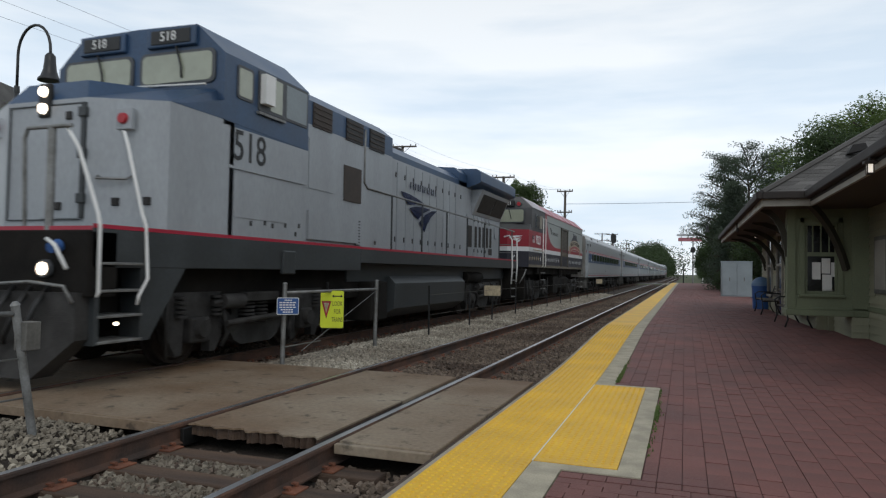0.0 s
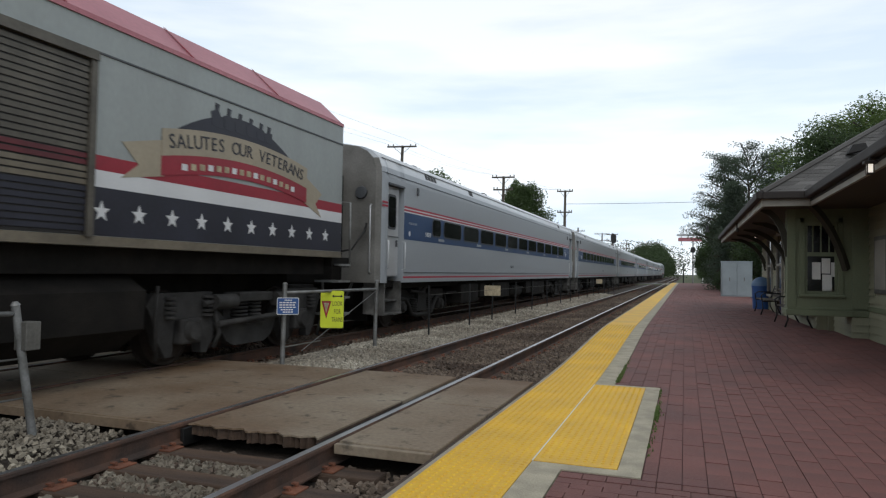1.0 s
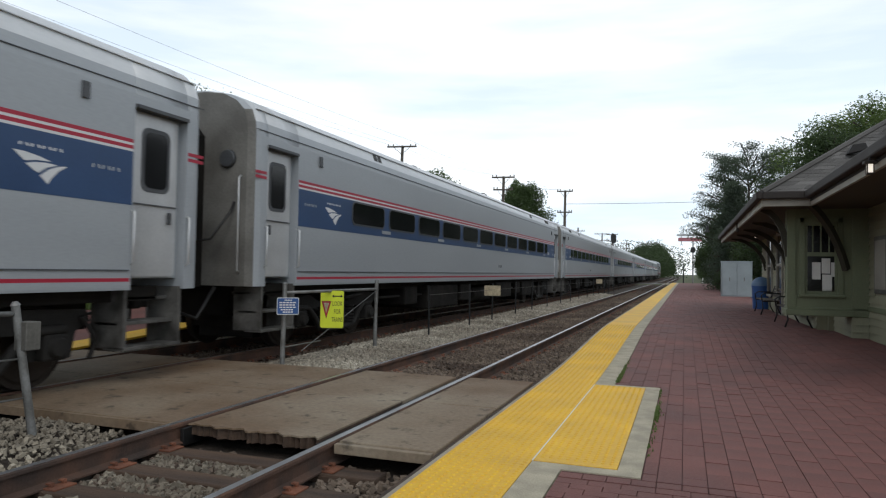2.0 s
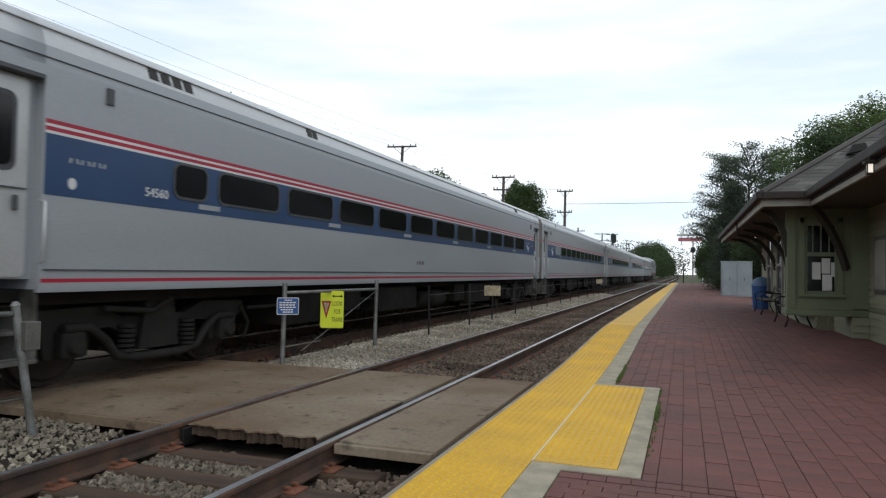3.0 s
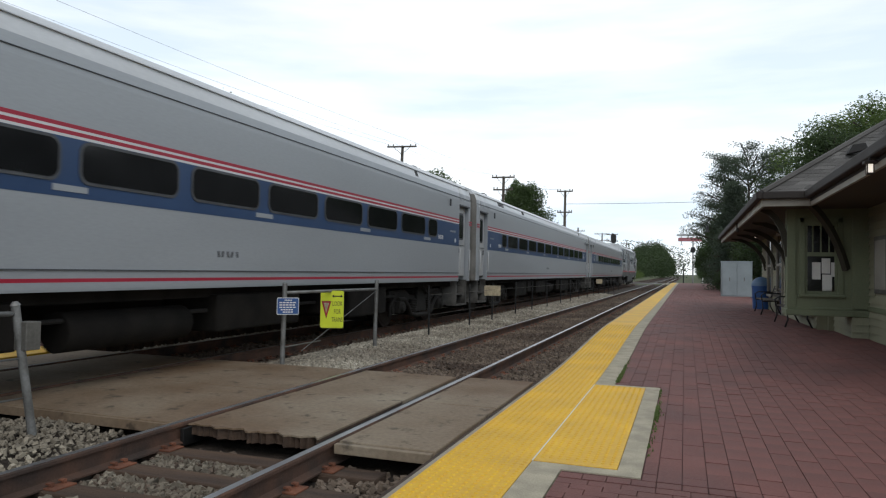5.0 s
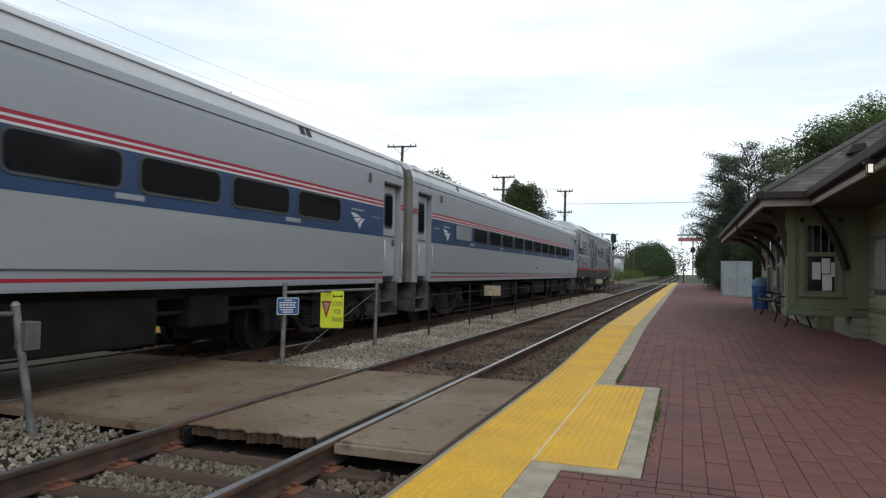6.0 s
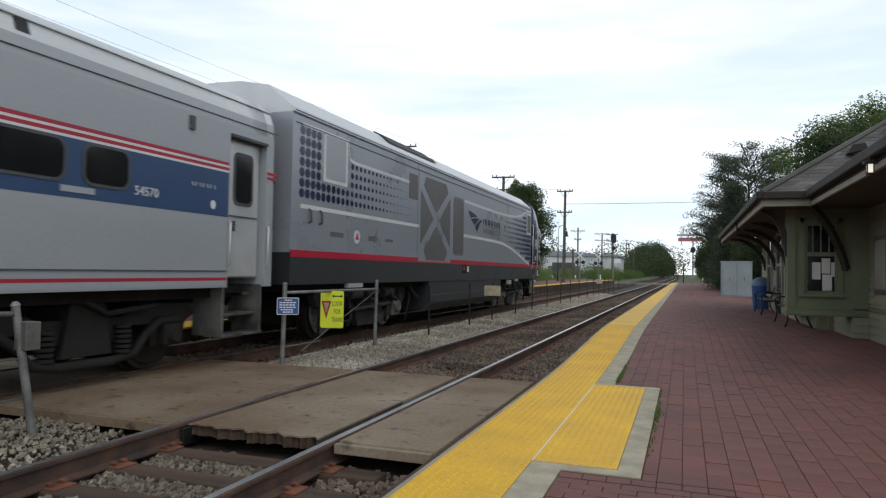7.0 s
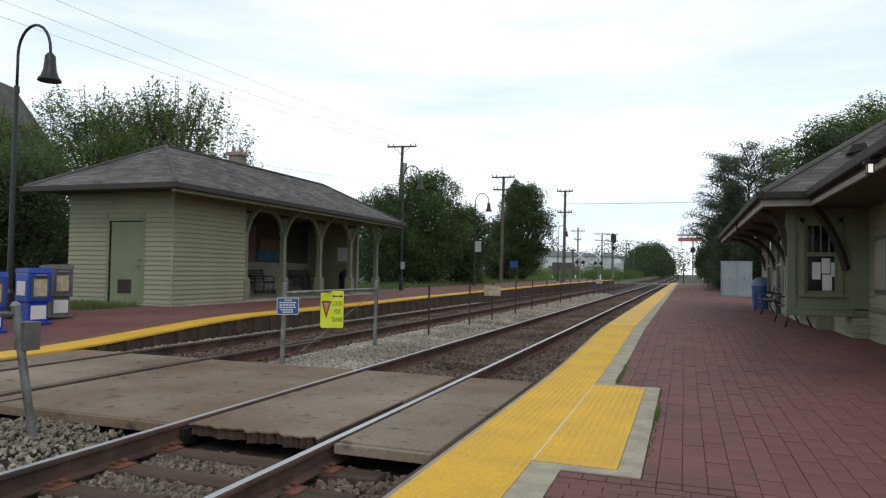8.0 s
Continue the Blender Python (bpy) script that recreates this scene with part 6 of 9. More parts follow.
def far_woods():
    rng = np.random.default_rng(40)
    def belt(name, spots, count, size, m, label):
        ob = leaf_cloud(name, spots, int(count * 1.5), size * 0.7, m, None, rng, 0.07)
        tagged(ob, label, "woods", kind="stuff")
    c = []
    for y in range(150, 900, 9):
        h = 2.6 + rng.uniform(0, 2) + y * 0.013
        c.append((-15.5 - rng.uniform(0, 3) - y * 0.004, y + rng.uniform(-3, 3), h * 0.45, 3.6, 5.5, h * 0.55))
    belt("left_lineside_trees", c, 80000, 0.27, LEAF_B, "dense green trees lining the left of the tracks far off")
    c = []
    for y in range(380, 480, 4):
        x = rng.uniform(-27, -12)
        h = 17.5 - 0.03 * (x + 17) ** 2 + rng.uniform(0, 3)
        c.append((x, y, h * 0.52, 4.5, 6, h * 0.5))
    for y in range(480, 900, 10):
        h = 15 + rng.uniform(0, 4)
        c.append((-15 + rng.uniform(-2, 2), y, h * 0.5, 4.0, 7, h * 0.5))
    belt("distant_grove", c, 110000, 0.62, LEAF_B, "rounded dark green grove in the distance")
    c = []
    for y in range(108, 330, 4):
        h = 7.5 + rng.uniform(0, 4) + y * 0.006
        c.append((5.8 + rng.uniform(0, 3) + y * 0.002, y + rng.uniform(-3, 3), h * 0.48, 3.6, 5, h * 0.55))
    belt("right_lineside_trees", c, 57200, 0.300, LEAF_B, "dense green trees lining the right of the tracks far off")
    c = []
    for i in range(110):
        x = -330 + i * 3.0
        h = 9 + rng.uniform(0, 5)
        c.append((x, 260 + rng.uniform(-25, 25) + (x + 20) * -0.1, h * 0.45, 7, 7, h * 0.55))
    belt("far_tree_line", c, 52800, 0.600, LEAF_B, "low dark tree line along the horizon")
    c = []
    for i in range(46):
        c.append((-18.5 - rng.uniform(0, 7), 72 + i * 1.7, 0.9, 1.4, 1.4, rng.uniform(0.6, 1.5)))
    belt("lineside_brush", c, 20800, 0.128, LEAF_A, "low green brush beyond the platform grass")
    c = []
    for i in range(30):
        c.append((-12.4 - rng.uniform(0, 5), 112 + i * 3.2, 0.9, 2.0, 2.2, rng.uniform(0.8, 1.9)))
    belt("crossing_brush", c, 15600, 0.200, LEAF_A, "low green brush beyond the road crossing")
    c = []
    for i in range(60):
        c.append((-38 + i * 0.37, 21.5 + 0.12 * i + rng.uniform(-2, 2), 1.6, 2.0, 2.0, rng.uniform(1.2, 2.2)))
    for i in range(40):
        c.append((-20.5 + rng.uniform(-2, 2), 28 + i * 0.9, 1.4, 1.6, 1.6, rng.uniform(1.0, 2.2)))
    belt("hedge", c, 44200, 0.120, LEAF_B, "dark green hedge and undergrowth behind the shelter and platform")


far_woods()


# ---- the train ----
TRAIN, TURNED = [], set()
CAR_0 = 43.57          # where the first coach begins at the clip's start
PITCH_CAR = 26.0
COACH_L = 25.2
# slack in the couplings, coach by coach
SLACK = (-0.05, 0.3, 0.42, 0.27, 0.0, -0.25, -0.58)


def wheel_mesh(r):
    bm = bmesh.new()
    for a, b, ra, rb in ((-0.07, 0.05, r, r - 0.01), (0.05, 0.075, r - 0.06, r - 0.09)):
        cyl(bm, (a, 0, 0), (b, 0, 0), ra, rb, 28)
    cyl(bm, (-0.10, 0, 0), (-0.07, 0, 0), r + 0.028, r + 0.028, 28)
    cyl(bm, (0.05, 0, 0), (0.16, 0, 0), 0.11, 0.10, 14)
    return mesh_of("wheel", bm, WHEEL)


def bogie(vehicle, y, base=2.6, r=0.46):
    """A four-wheeled bogie centred at y: side frames with pedestals, springs, journal boxes, bolster."""
    bm = bmesh.new()
    h = base / 2
    # added dark blocks that close the view through between the wheels
    core = bmesh.new()
    box(core, -0.62, 0.62, y - h - 0.55, y + h + 0.55, 0.34, 0.86)
    for e in (-h, h):
        box(core, -0.55, 0.55, y + e - 0.42, y + e + 0.42, 0.16, 0.36)
    part("gap_block", core, UNDER, vehicle)
    half = [(0.0, 0.48), (0.45, 0.48), (h - 0.60, 0.63), (h - 0.30, 0.62), (h - 0.27, 0.34), (h - 0.17, 0.34), (h - 0.16, 0.63), (h + 0.16, 0.63), (h + 0.17, 0.34), (h + 0.27, 0.34),
            (h + 0.33, 0.62), (h + 0.52, 0.72), (h + 0.46, 0.86), (h - 0.42, 0.88), (0.55, 0.74), (0.0, 0.74)]
    outline = [(y + a, b) for a, b in half] + [(y - a, b) for a, b in half[-2:0:-1]]
    for s in (-1, 1):
        extrude(bm, outline, "x", min(s * 1.03, s * 1.14), max(s * 1.03, s * 1.14))
        # equalizer beam that dips between the axle boxes, with coil springs on it
        dip = [(-h - 0.12, 0.66), (-h + 0.22, 0.66), (-h + 0.45, 0.50), (-h + 0.62, 0.30), (-0.35, 0.25), (0.35, 0.25), (h - 0.62, 0.30), (h - 0.45, 0.50), (h - 0.22, 0.66), (h + 0.12, 0.66)]
        tube(bm, [(s * 1.21, y + a, b) for a, b in dip], 0.055, 8)
        for e in (-h, h):
            box(bm, min(s * 1.04, s * 1.26), max(s * 1.04, s * 1.26), y + e - 0.15, y + e + 0.15, 0.34, 0.62, 0.03)
            cyl(bm, (s * 1.26, y + e, r + 0.02), (s * 1.32, y + e, r + 0.02), 0.12, 0.09, 14)
        for e in (-h + 0.78, h - 0.78):
            for k in range(6):
                cyl(bm, (s * 1.19, y + e, 0.33 + k * 0.058), (s * 1.19, y + e, 0.365 + k * 0.058), 0.10, 0.10, 12)
        extrude(bm, [(y - 0.34, 0.34), (y + 0.34, 0.34), (y + 0.22, 0.98), (y - 0.22, 0.98)], "x", min(s * 1.16, s * 1.22), max(s * 1.16, s * 1.22))
        tube(bm, [(s * 1.28, y - 0.95, 0.86), (s * 1.28, y - 0.2, 0.80), (s * 1.28, y + 0.1, 0.95)], 0.035)
        tube(bm, [(s * 1.2, y + h + 0.35, 0.78), (s * 1.2, y + h + 0.55, 0.52), (s * 1.16, y + h + 0.50, 0.30)], 0.028)
    box(bm, -1.1, 1.1, y - 0.22, y + 0.22, 0.55, 0.9, 0.03)
    ob = part("bogie", bm, TRUCK, vehicle, "grimy black bogie with springs and journal boxes")
    me = wheel_mesh(r)
    for w in (-h, h):
        for s in (-1, 1):
            share("wheel", me, ob, pose(s * 0.78, y + w, r, 0, 0, 0 if s > 0 else 180))
        bm = bmesh.new()
        cyl(bm, (-0.75, y + w, r), (0.75, y + w, r), 0.08, 0.08, 10)
        part("axle", bm, TRUCK, ob)
    return ob


def loco_bogie(vehicle, y, base=2.75, r=0.51, modern=False):
    """A cast two-axle locomotive bogie: arched side frames, axle boxes, coil springs, brake cylinders."""
    h = base / 2
    bm = bmesh.new()
    half = [(0.0, 0.20), (0.38, 0.20), (0.55, 0.28), (0.66, 0.42), (0.72, 0.60), (h - 0.60, 0.66), (h - 0.52, 0.34), (h - 0.40, 0.17), (h - 0.28, 0.17), (h - 0.25, 0.64), (h + 0.25, 0.64),
            (h + 0.28, 0.17), (h + 0.40, 0.17), (h + 0.52, 0.34), (h + 0.66, 0.70), (h + 0.74, 0.84), (h + 0.62, 1.0), (h - 0.5, 1.0), (0.92, 0.88), (0.62, 0.62), (0.40, 0.50), (0.0, 0.50)]
    if modern:
        half = [(a, b if b > 0.5 or a < 0.5 else 0.60) for a, b in half]
    outline = [(y + a, b) for a, b in half] + [(y - a, b) for a, b in half[-2:0:-1]]
    for s in (-1, 1):
        extrude(bm, outline, "x", min(s * 1.03, s * 1.17), max(s * 1.03, s * 1.17))
    for e in (-0.34, 0.34):
        box(bm, -1.03, 1.03, y + e - 0.1, y + e + 0.1, 0.5, 0.86)
    ob = part("bogie", bm, LOCO_TRUCK, vehicle, "grimy grey cast bogie with springs and axle boxes")
    # added dark block, so nothing bright shows through between the wheels
    bm = bmesh.new()
    box(bm, -0.62, 0.62, y - h - 0.5, y + h + 0.5, 0.30, 0.86)
    part("gap_block", bm, UNDER, ob)
    me = wheel_mesh(r)
    for s in (-1, 1):
        for e in (-h, h):
            bm = bmesh.new()
            bar(bm, s, 1.06, 1.25, y + e - 0.20, y + e + 0.20, 0.32, 0.66, 0.03)
            cyl(bm, (s * 1.25, y + e, r), (s * 1.32, y + e, r), 0.15, 0.12, 16)
            part("axle_box", bm, GREYBOX if modern else LOCO_TRUCK, ob)
            for d in (-0.36, 0.36):
                bm = bmesh.new()
                for k in range(5):
                    cyl(bm, (s * 1.20, y + e + d * (0.62 if modern else 1), 0.67 + k * 0.062), (s * 1.20, y + e + d * (0.62 if modern else 1), 0.705 + k * 0.062), 0.085, 0.085, 10)
                part("coil_spring", bm, LOCO_TRUCK, ob)
            bm = bmesh.new()
            g = 1 if e > 0 else -1
            tube(bm, [(s * 1.26, y + e + g * 0.66, 1.10), (s * 1.27, y + e + g * 0.70, 0.70), (s * 1.20, y + e + g * 0.60, 0.16)], 0.024, 6)
            tube(bm, [(s * 1.24, y + e - g * 0.45, 0.80), (s * 1.25, y + e - g * 0.56, 0.42), (s * 1.20, y + e - g * 0.50, 0.22)], 0.035, 6)
            pieces("sand_pipe", bm, LOCO_TRUCK, ob)
            bm = bmesh.new()
            cyl(bm, (s * 1.26, y + e - g * 0.86, 0.86), (s * 1.26, y + e - g * 0.40, 0.86), 0.11, 0.11, 14)
            cyl(bm, (s * 1.26, y + e - g * 0.40, 0.86), (s * 1.26, y + e - g * 0.22, 0.84), 0.035, 0.035, 8)
            part("brake_cylinder", bm, LOCO_TRUCK, ob)
            share("wheel", me, ob, pose(s * 0.78, y + e, r, 0, 0, 0 if s > 0 else 180))
            if modern:
                bm = bmesh.new()
                cyl(bm, (s * 0.90, y + e, r), (s * 0.925, y + e, r), r - 0.10, r - 0.11, 32)
                disc = part("brake_disc", bm, GALV, ob, "pale steel brake disc ringed with bolts")
                bm = bmesh.new()
                for k in range(14):
                    a = k * math.pi / 7
                    cyl(bm, (s * 0.925, y + e + 0.35 * math.cos(a), r + 0.35 * math.sin(a)), (s * 0.932, y + e + 0.35 * math.cos(a), r + 0.35 * math.sin(a)), 0.018, 0.018, 6)
                pieces("bolt", bm, BLACK, disc)
    for s in (-1, 1):
        bm = bmesh.new()
        for d in (-0.17, 0.17):
            for k in range(6):
                cyl(bm, (s * 1.10, y + d, 0.50 + k * 0.058), (s * 1.10, y + d, 0.535 + k * 0.058), 0.13, 0.13, 12)
        bar(bm, s, 1.0, 1.30, y - 0.42, y + 0.42, 0.84, 0.98, 0.02)
        tube(bm, [(s * 1.3, y - 0.9, 0.55), (s * 1.3, y + 0.9, 0.62)], 0.045, 8)
        pieces("bolster_spring", bm, LOCO_TRUCK, ob)
    for e in (-h, h):
        bm = bmesh.new()
        cyl(bm, (-0.75, y + e, r), (0.75, y + e, r), 0.08, 0.08, 10)
        part("axle", bm, TRUCK, ob)
    return ob


def bar(bm, s, xa, xb, y0, y1, z0, z1, bev=0.0):
    box(bm, min(s * xa, s * xb), max(s * xa, s * xb), y0, y1, z0, z1, bev)


def plate(name, pts, s, x, t, material, parent, label="", smooth=False):
    """A flat panel of outline pts (y, z) on the side s, from x outwards by t."""
    bm = bmesh.new()
    a, b = s * x, s * (x + t)
    extrude(bm, pts, "x", min(a, b), max(a, b))
    return part(name, bm, material, parent, label)


def rect(y0, y1, z0, z1):
    return [(y0, z0), (y1, z0), (y1, z1), (y0, z1)]


def swoosh(s, x, y0, y1, z0, z1, material, parent, name="emblem"):
    """Three tapering curved blades that sweep to a point, drawn as plain shapes."""
    bm = bmesh.new()
    w, h = y1 - y0, z1 - z0
    blades = [[(0.0, 0.99), (0.2, 0.98), (0.45, 0.90), (0.68, 0.78), (0.42, 0.755), (0.2, 0.68), (0.1, 0.83)],
              [(0.22, 0.60), (0.38, 0.68), (0.58, 0.715), (0.80, 0.69), (0.60, 0.55), (0.45, 0.34), (0.36, 0.42)],
              [(1.0, 0.70), (0.84, 0.66), (0.64, 0.50), (0.48, 0.25), (0.63, 0.0), (0.70, 0.22), (0.82, 0.48)]]
    for b in blades:
        pts = [((y0 + w * (u if s > 0 else 1 - u)), z0 + h * v) for u, v in b]
        a, c = s * x, s * (x + 0.004)
        extrude(bm, pts, "x", min(a, c), max(a, c))
    return part(name, bm, material, parent)


def name_bars(s, x, y0, y1, z0, z1, n, material, parent, name="name_bar"):
    bm = bmesh.new()
    w = (y1 - y0) / n
    for i in range(n):
        a, c = s * x, s * (x + 0.004)
        lean = w * 0.16 * (1 if i % 2 else -1)
        extrude(bm, [(y0 + i * w + w * 0.24 + lean, z0), (y0 + i * w + w * 0.62 + lean, z0), (y0 + i * w + w * 0.62, z1), (y0 + i * w + w * 0.24, z1)], "x", min(a, c), max(a, c))
    return pieces(name, bm, material, parent)


def half_profile(w, z0, zs):
    right = [(w, z0)] + zs
    return right + [(-x, z) for x, z in right[::-1] if x > 0.001]


def loft(bm, rings):
    """A closed body through outlines of (x, z) points, each at its y."""
    rows = [[bm.verts.new((x, y, z)) for x, z in pts] for pts, y in rings]
    n = len(rows[0])
    for a, b in zip(rows, rows[1:]):
        for i in range(n):
            bm.faces.new((a[i], a[(i + 1) % n], b[(i + 1) % n], b[i]))
    bm.faces.new(rows[0][::-1])
    bm.faces.new(rows[-1])


COACH_TOP = [(1.53, 3.30), (1.515, 3.5), (1.45, 3.68), (1.30, 3.82), (1.05, 3.93), (0.7, 4.0), (0.35, 4.03), (0.0, 4.04)]


def coach(number, blank, label):
    """A single-level coach: y runs from its numbered end to the end with the emblem."""
    L = COACH_L
    car = thing("passenger_coach", label, "railway coach", group="coaches of the train")
    W = 1.53
    bm = bmesh.new()
    prof = half_profile(W, 1.07, COACH_TOP)
    extrude(bm, prof, "y", 1.16, L - 1.16)
    main = bm
    bm = bmesh.new()
    inner = half_profile(1.40, 1.20, [(1.40, 3.30)] + [(x * 0.93, z) for x, z in COACH_TOP[1:]])
    for a, b in ((0.30, 1.16), (L - 1.16, L - 0.30)):
        extrude(bm, inner, "y", a, b)
    full = half_profile(W, 1.07, COACH_TOP)
    mid, slim = [(x * 0.975, z) for x, z in full], [(x * 0.90, min(z, 3.98)) for x, z in full]
    for a, b, c, d in ((0.30, 0.14, 0.05, 0.0), (L - 0.30, L - 0.14, L - 0.05, L)):
        loft(bm, ((full, a), (full, b), (mid, c), (slim, d)))
    for s in (-1, 1):
        for a, b in ((0.30, 1.16), (L - 1.16, L - 0.30)):
            top = [(s * 1.36, 3.19), (s * W, 3.19)] + [(s * x, z) for x, z in COACH_TOP]
            extrude(bm, top + [(s * 0.0, 3.5)], "y", a, b)
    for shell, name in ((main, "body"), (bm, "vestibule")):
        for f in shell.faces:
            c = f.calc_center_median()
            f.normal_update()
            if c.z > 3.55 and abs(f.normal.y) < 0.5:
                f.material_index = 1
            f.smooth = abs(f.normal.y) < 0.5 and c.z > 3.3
            if abs(f.normal.y) > 0.9 and (c.y < 0.05 or c.y > L - 0.05):
                f.material_index = 2
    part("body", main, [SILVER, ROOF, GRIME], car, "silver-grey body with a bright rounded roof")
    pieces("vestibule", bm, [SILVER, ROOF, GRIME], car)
    # seams along the roof and the sill
    bm = bmesh.new()
    for s in (-1, 1):
        box(bm, min(s * 1.525, s * 1.538), max(s * 1.525, s * 1.538), 0.0, L, 3.375, 3.384)
        box(bm, min(s * 1.525, s * 1.545), max(s * 1.525, s * 1.545), 1.2, L - 1.2, 1.285, 1.30)
    pieces("roof_seam", bm, GASKET, car)
    bm = bmesh.new()
    for s in (-1, 1):
        box(bm, min(s * 1.40, s * 1.47), max(s * 1.40, s * 1.47), 0.1, L - 0.1, 3.69, 3.70)
    pieces("drip_rail", bm, ROOF, car)
    # ends: diaphragm, round window, buffers
    for yy, d in ((0.0, -1), (L, 1)):
        bm = bmesh.new()
        y0, y1 = (yy - 0.42, yy) if d < 0 else (yy, yy + 0.42)
        extrude(bm, [(-0.62, 1.05), (0.62, 1.05), (0.62, 3.3), (0.45, 3.5), (-0.45, 3.5), (-0.62, 3.3)], "y", y0, y1)
        part("diaphragm", bm, UNDER, car, "black rubber gangway diaphragm")
        bm = bmesh.new()
        yf = yy + d * 0.002
        for s in (-1, 1):
            cyl(bm, (s * 1.05, yf, 2.95), (s * 1.05, yf + d * 0.05, 2.95), 0.14, 0.12, 18)
        pieces("marker_light", bm, GASKET, car)
        bm = bmesh.new()
        cyl(bm, (0, yy - d * 0.1, 0.88), (0, yy + d * 0.46, 0.88), 0.11, 0.11, 10)
        box(bm, -0.17, 0.17, min(yy + d * 0.3, yy + d * 0.465), max(yy + d * 0.3, yy + d * 0.465), 0.74, 1.02, 0.03)
        pieces("coupler", bm, TRUCK, car)
        bm = bmesh.new()
        for s in (-1, 1):
            tube(bm, [(s * 0.9, yy + d * 0.05, 1.05), (s * 0.8, yy + d * 0.3, 0.6), (s * 0.55, yy + d * 0.46, 0.7)], 0.03)
            tube(bm, [(s * 1.18, yy + d * 0.01, 2.3), (s * 1.2, yy + d * 0.12, 2.15), (s * 1.0, yy + d * 0.3, 1.75), (s * 0.8, yy + d * 0.44, 1.7)], 0.022, 6)
        pieces("jumper_hose", bm, BLACK, car)
        bm = bmesh.new()
        for s in (-1, 1):
            tube(bm, [(s * 1.28, yy - d * 0.01, 2.7), (s * 1.29, yy + d * 0.06, 2.66), (s * 1.29, yy + d * 0.06, 1.3), (s * 1.28, yy - d * 0.01, 1.26)], 0.016, 6)
        pieces("end_handhold", bm, STAINLESS, car)
    # windows
    edges = [(2.98, 3.55, True)]
    y = 3.82
    while y < L - 4.2:
        edges.append((y, y + 1.40, False))
        y += 1.69
    for s in (-1, 1):
        plate("blue_band", rect(1.18, L - 1.18, 2.03, 2.64), s, W, 0.003, NAVY, car, "mid-blue window band")
        bm = bmesh.new()
        for z in (2.665, 2.735):
            a, b = s * W, s * (W + 0.004)
            extrude(bm, rect(1.18, L - 1.18, z, z + 0.042), "x", min(a, b), max(a, b))
            for y0, y1 in ((0.0, 0.28), (L - 0.28, L)):
                extrude(bm, rect(y0, y1, z, z + 0.042), "x", min(a, b), max(a, b))
        extrude(bm, rect(1.18, L - 1.18, 1.165, 1.205), "x", min(s * W, s * (W + 0.004)), max(s * W, s * (W + 0.004)))
        pieces("red_stripe", bm, STRIPE, car)
        plate("white_stripe", rect(1.18, L - 1.18, 2.707, 2.735), s, W, 0.003, STRIPE_W, car)
        plate("white_stripe", rect(1.18, L - 1.18, 2.637, 2.665), s, W, 0.004, STRIPE_W, car)
        plate("sill_stripe", rect(1.18, L - 1.18, 1.09, 1.165), s, W, 0.004, SILVER, car)
        for k, (a, b, small) in enumerate(edges):
            pale = blank and k == len(edges) - 1
            plate("window_gasket", rounded(a - 0.035, b + 0.035, 2.175, 2.63, 0.13), s, W + 0.002, 0.012, NAVY if pale else GASKET, car)
            plate("window_pane", rounded(a, b, 2.21, 2.60, 0.10), s, W + 0.004, 0.014, CABINET if pale else DGLASS, car, "pale blanked window" if pale else "dark tinted pane")
        for y in (3.42, 6.81, 10.2, 13.59, 16.98, 20.37):
            plate("window_latch", rect(y, y + 0.42, 2.085, 2.15), s, W + 0.003, 0.008, SILVER, car)
        # end doors and their wells
        for k, (d0, d1) in enumerate(((0.36, 1.08), (L - 1.08, L - 0.36))):
            door = plate("end_door", rounded(d0, d1, 1.22, 3.14, 0.06), s, 1.40, 0.03, STAINLESS, car, "grey folding end door")
            c = (d0 + d1) / 2
            plate("door_gasket", rounded(c - 0.23, c + 0.23, 2.22, 2.98, 0.10), s, 1.43, 0.008, GASKET, door)
            plate("door_pane", rounded(c - 0.18, c + 0.18, 2.27, 2.93, 0.08), s, 1.432, 0.012, DGLASS, door)
            bm = bmesh.new()
            box(bm, min(s * 1.44, s * 1.47), max(s * 1.44, s * 1.47), c + 0.2, c + 0.25, 1.85, 2.0, 0.01)
            box(bm, min(s * 1.43, s * 1.45), max(s * 1.43, s * 1.45), d0 + 0.02, d1 - 0.02, 2.06, 2.075)
            pieces("door_handle", bm, GASKET, door)
            bm = bmesh.new()
            for yy in (d0 - 0.09, d1 + 0.09):
                tube(bm, [(s * 1.5, yy, 1.35), (s * 1.57, yy, 1.38), (s * 1.57, yy, 1.95), (s * 1.5, yy, 1.98)], 0.014, 6)
            pieces("grab_rail", bm, STAINLESS, car)
            bm = bmesh.new()
            a, b = (0.28, 1.2) if k == 0 else (L - 1.2, L - 0.28)
            box(bm, min(s * 1.0, s * 1.48), max(s * 1.0, s * 1.48), a, a + 0.05, 0.40, 1.1)
            box(bm, min(s * 1.0, s * 1.48), max(s * 1.0, s * 1.48), b - 0.05, b, 0.40, 1.1)
            for i, z in enumerate((0.38, 0.66, 0.94)):
                box(bm, min(s * (1.2 - 0.12 * i), s * (1.5 - 0.1 * i)), max(s * (1.2 - 0.12 * i), s * (1.5 - 0.1 * i)), a, b, z, z + 0.04, 0.006)
            pieces("step_well", bm, STEPGREY, car, "dark boarding steps below the door")
            bm = bmesh.new()
            box(bm, min(s * 1.44, s * 1.56), max(s * 1.44, s * 1.56), d0 - 0.06, d1 + 0.06, 3.15, 3.19)
            part("door_gutter", bm, GASKET, car)
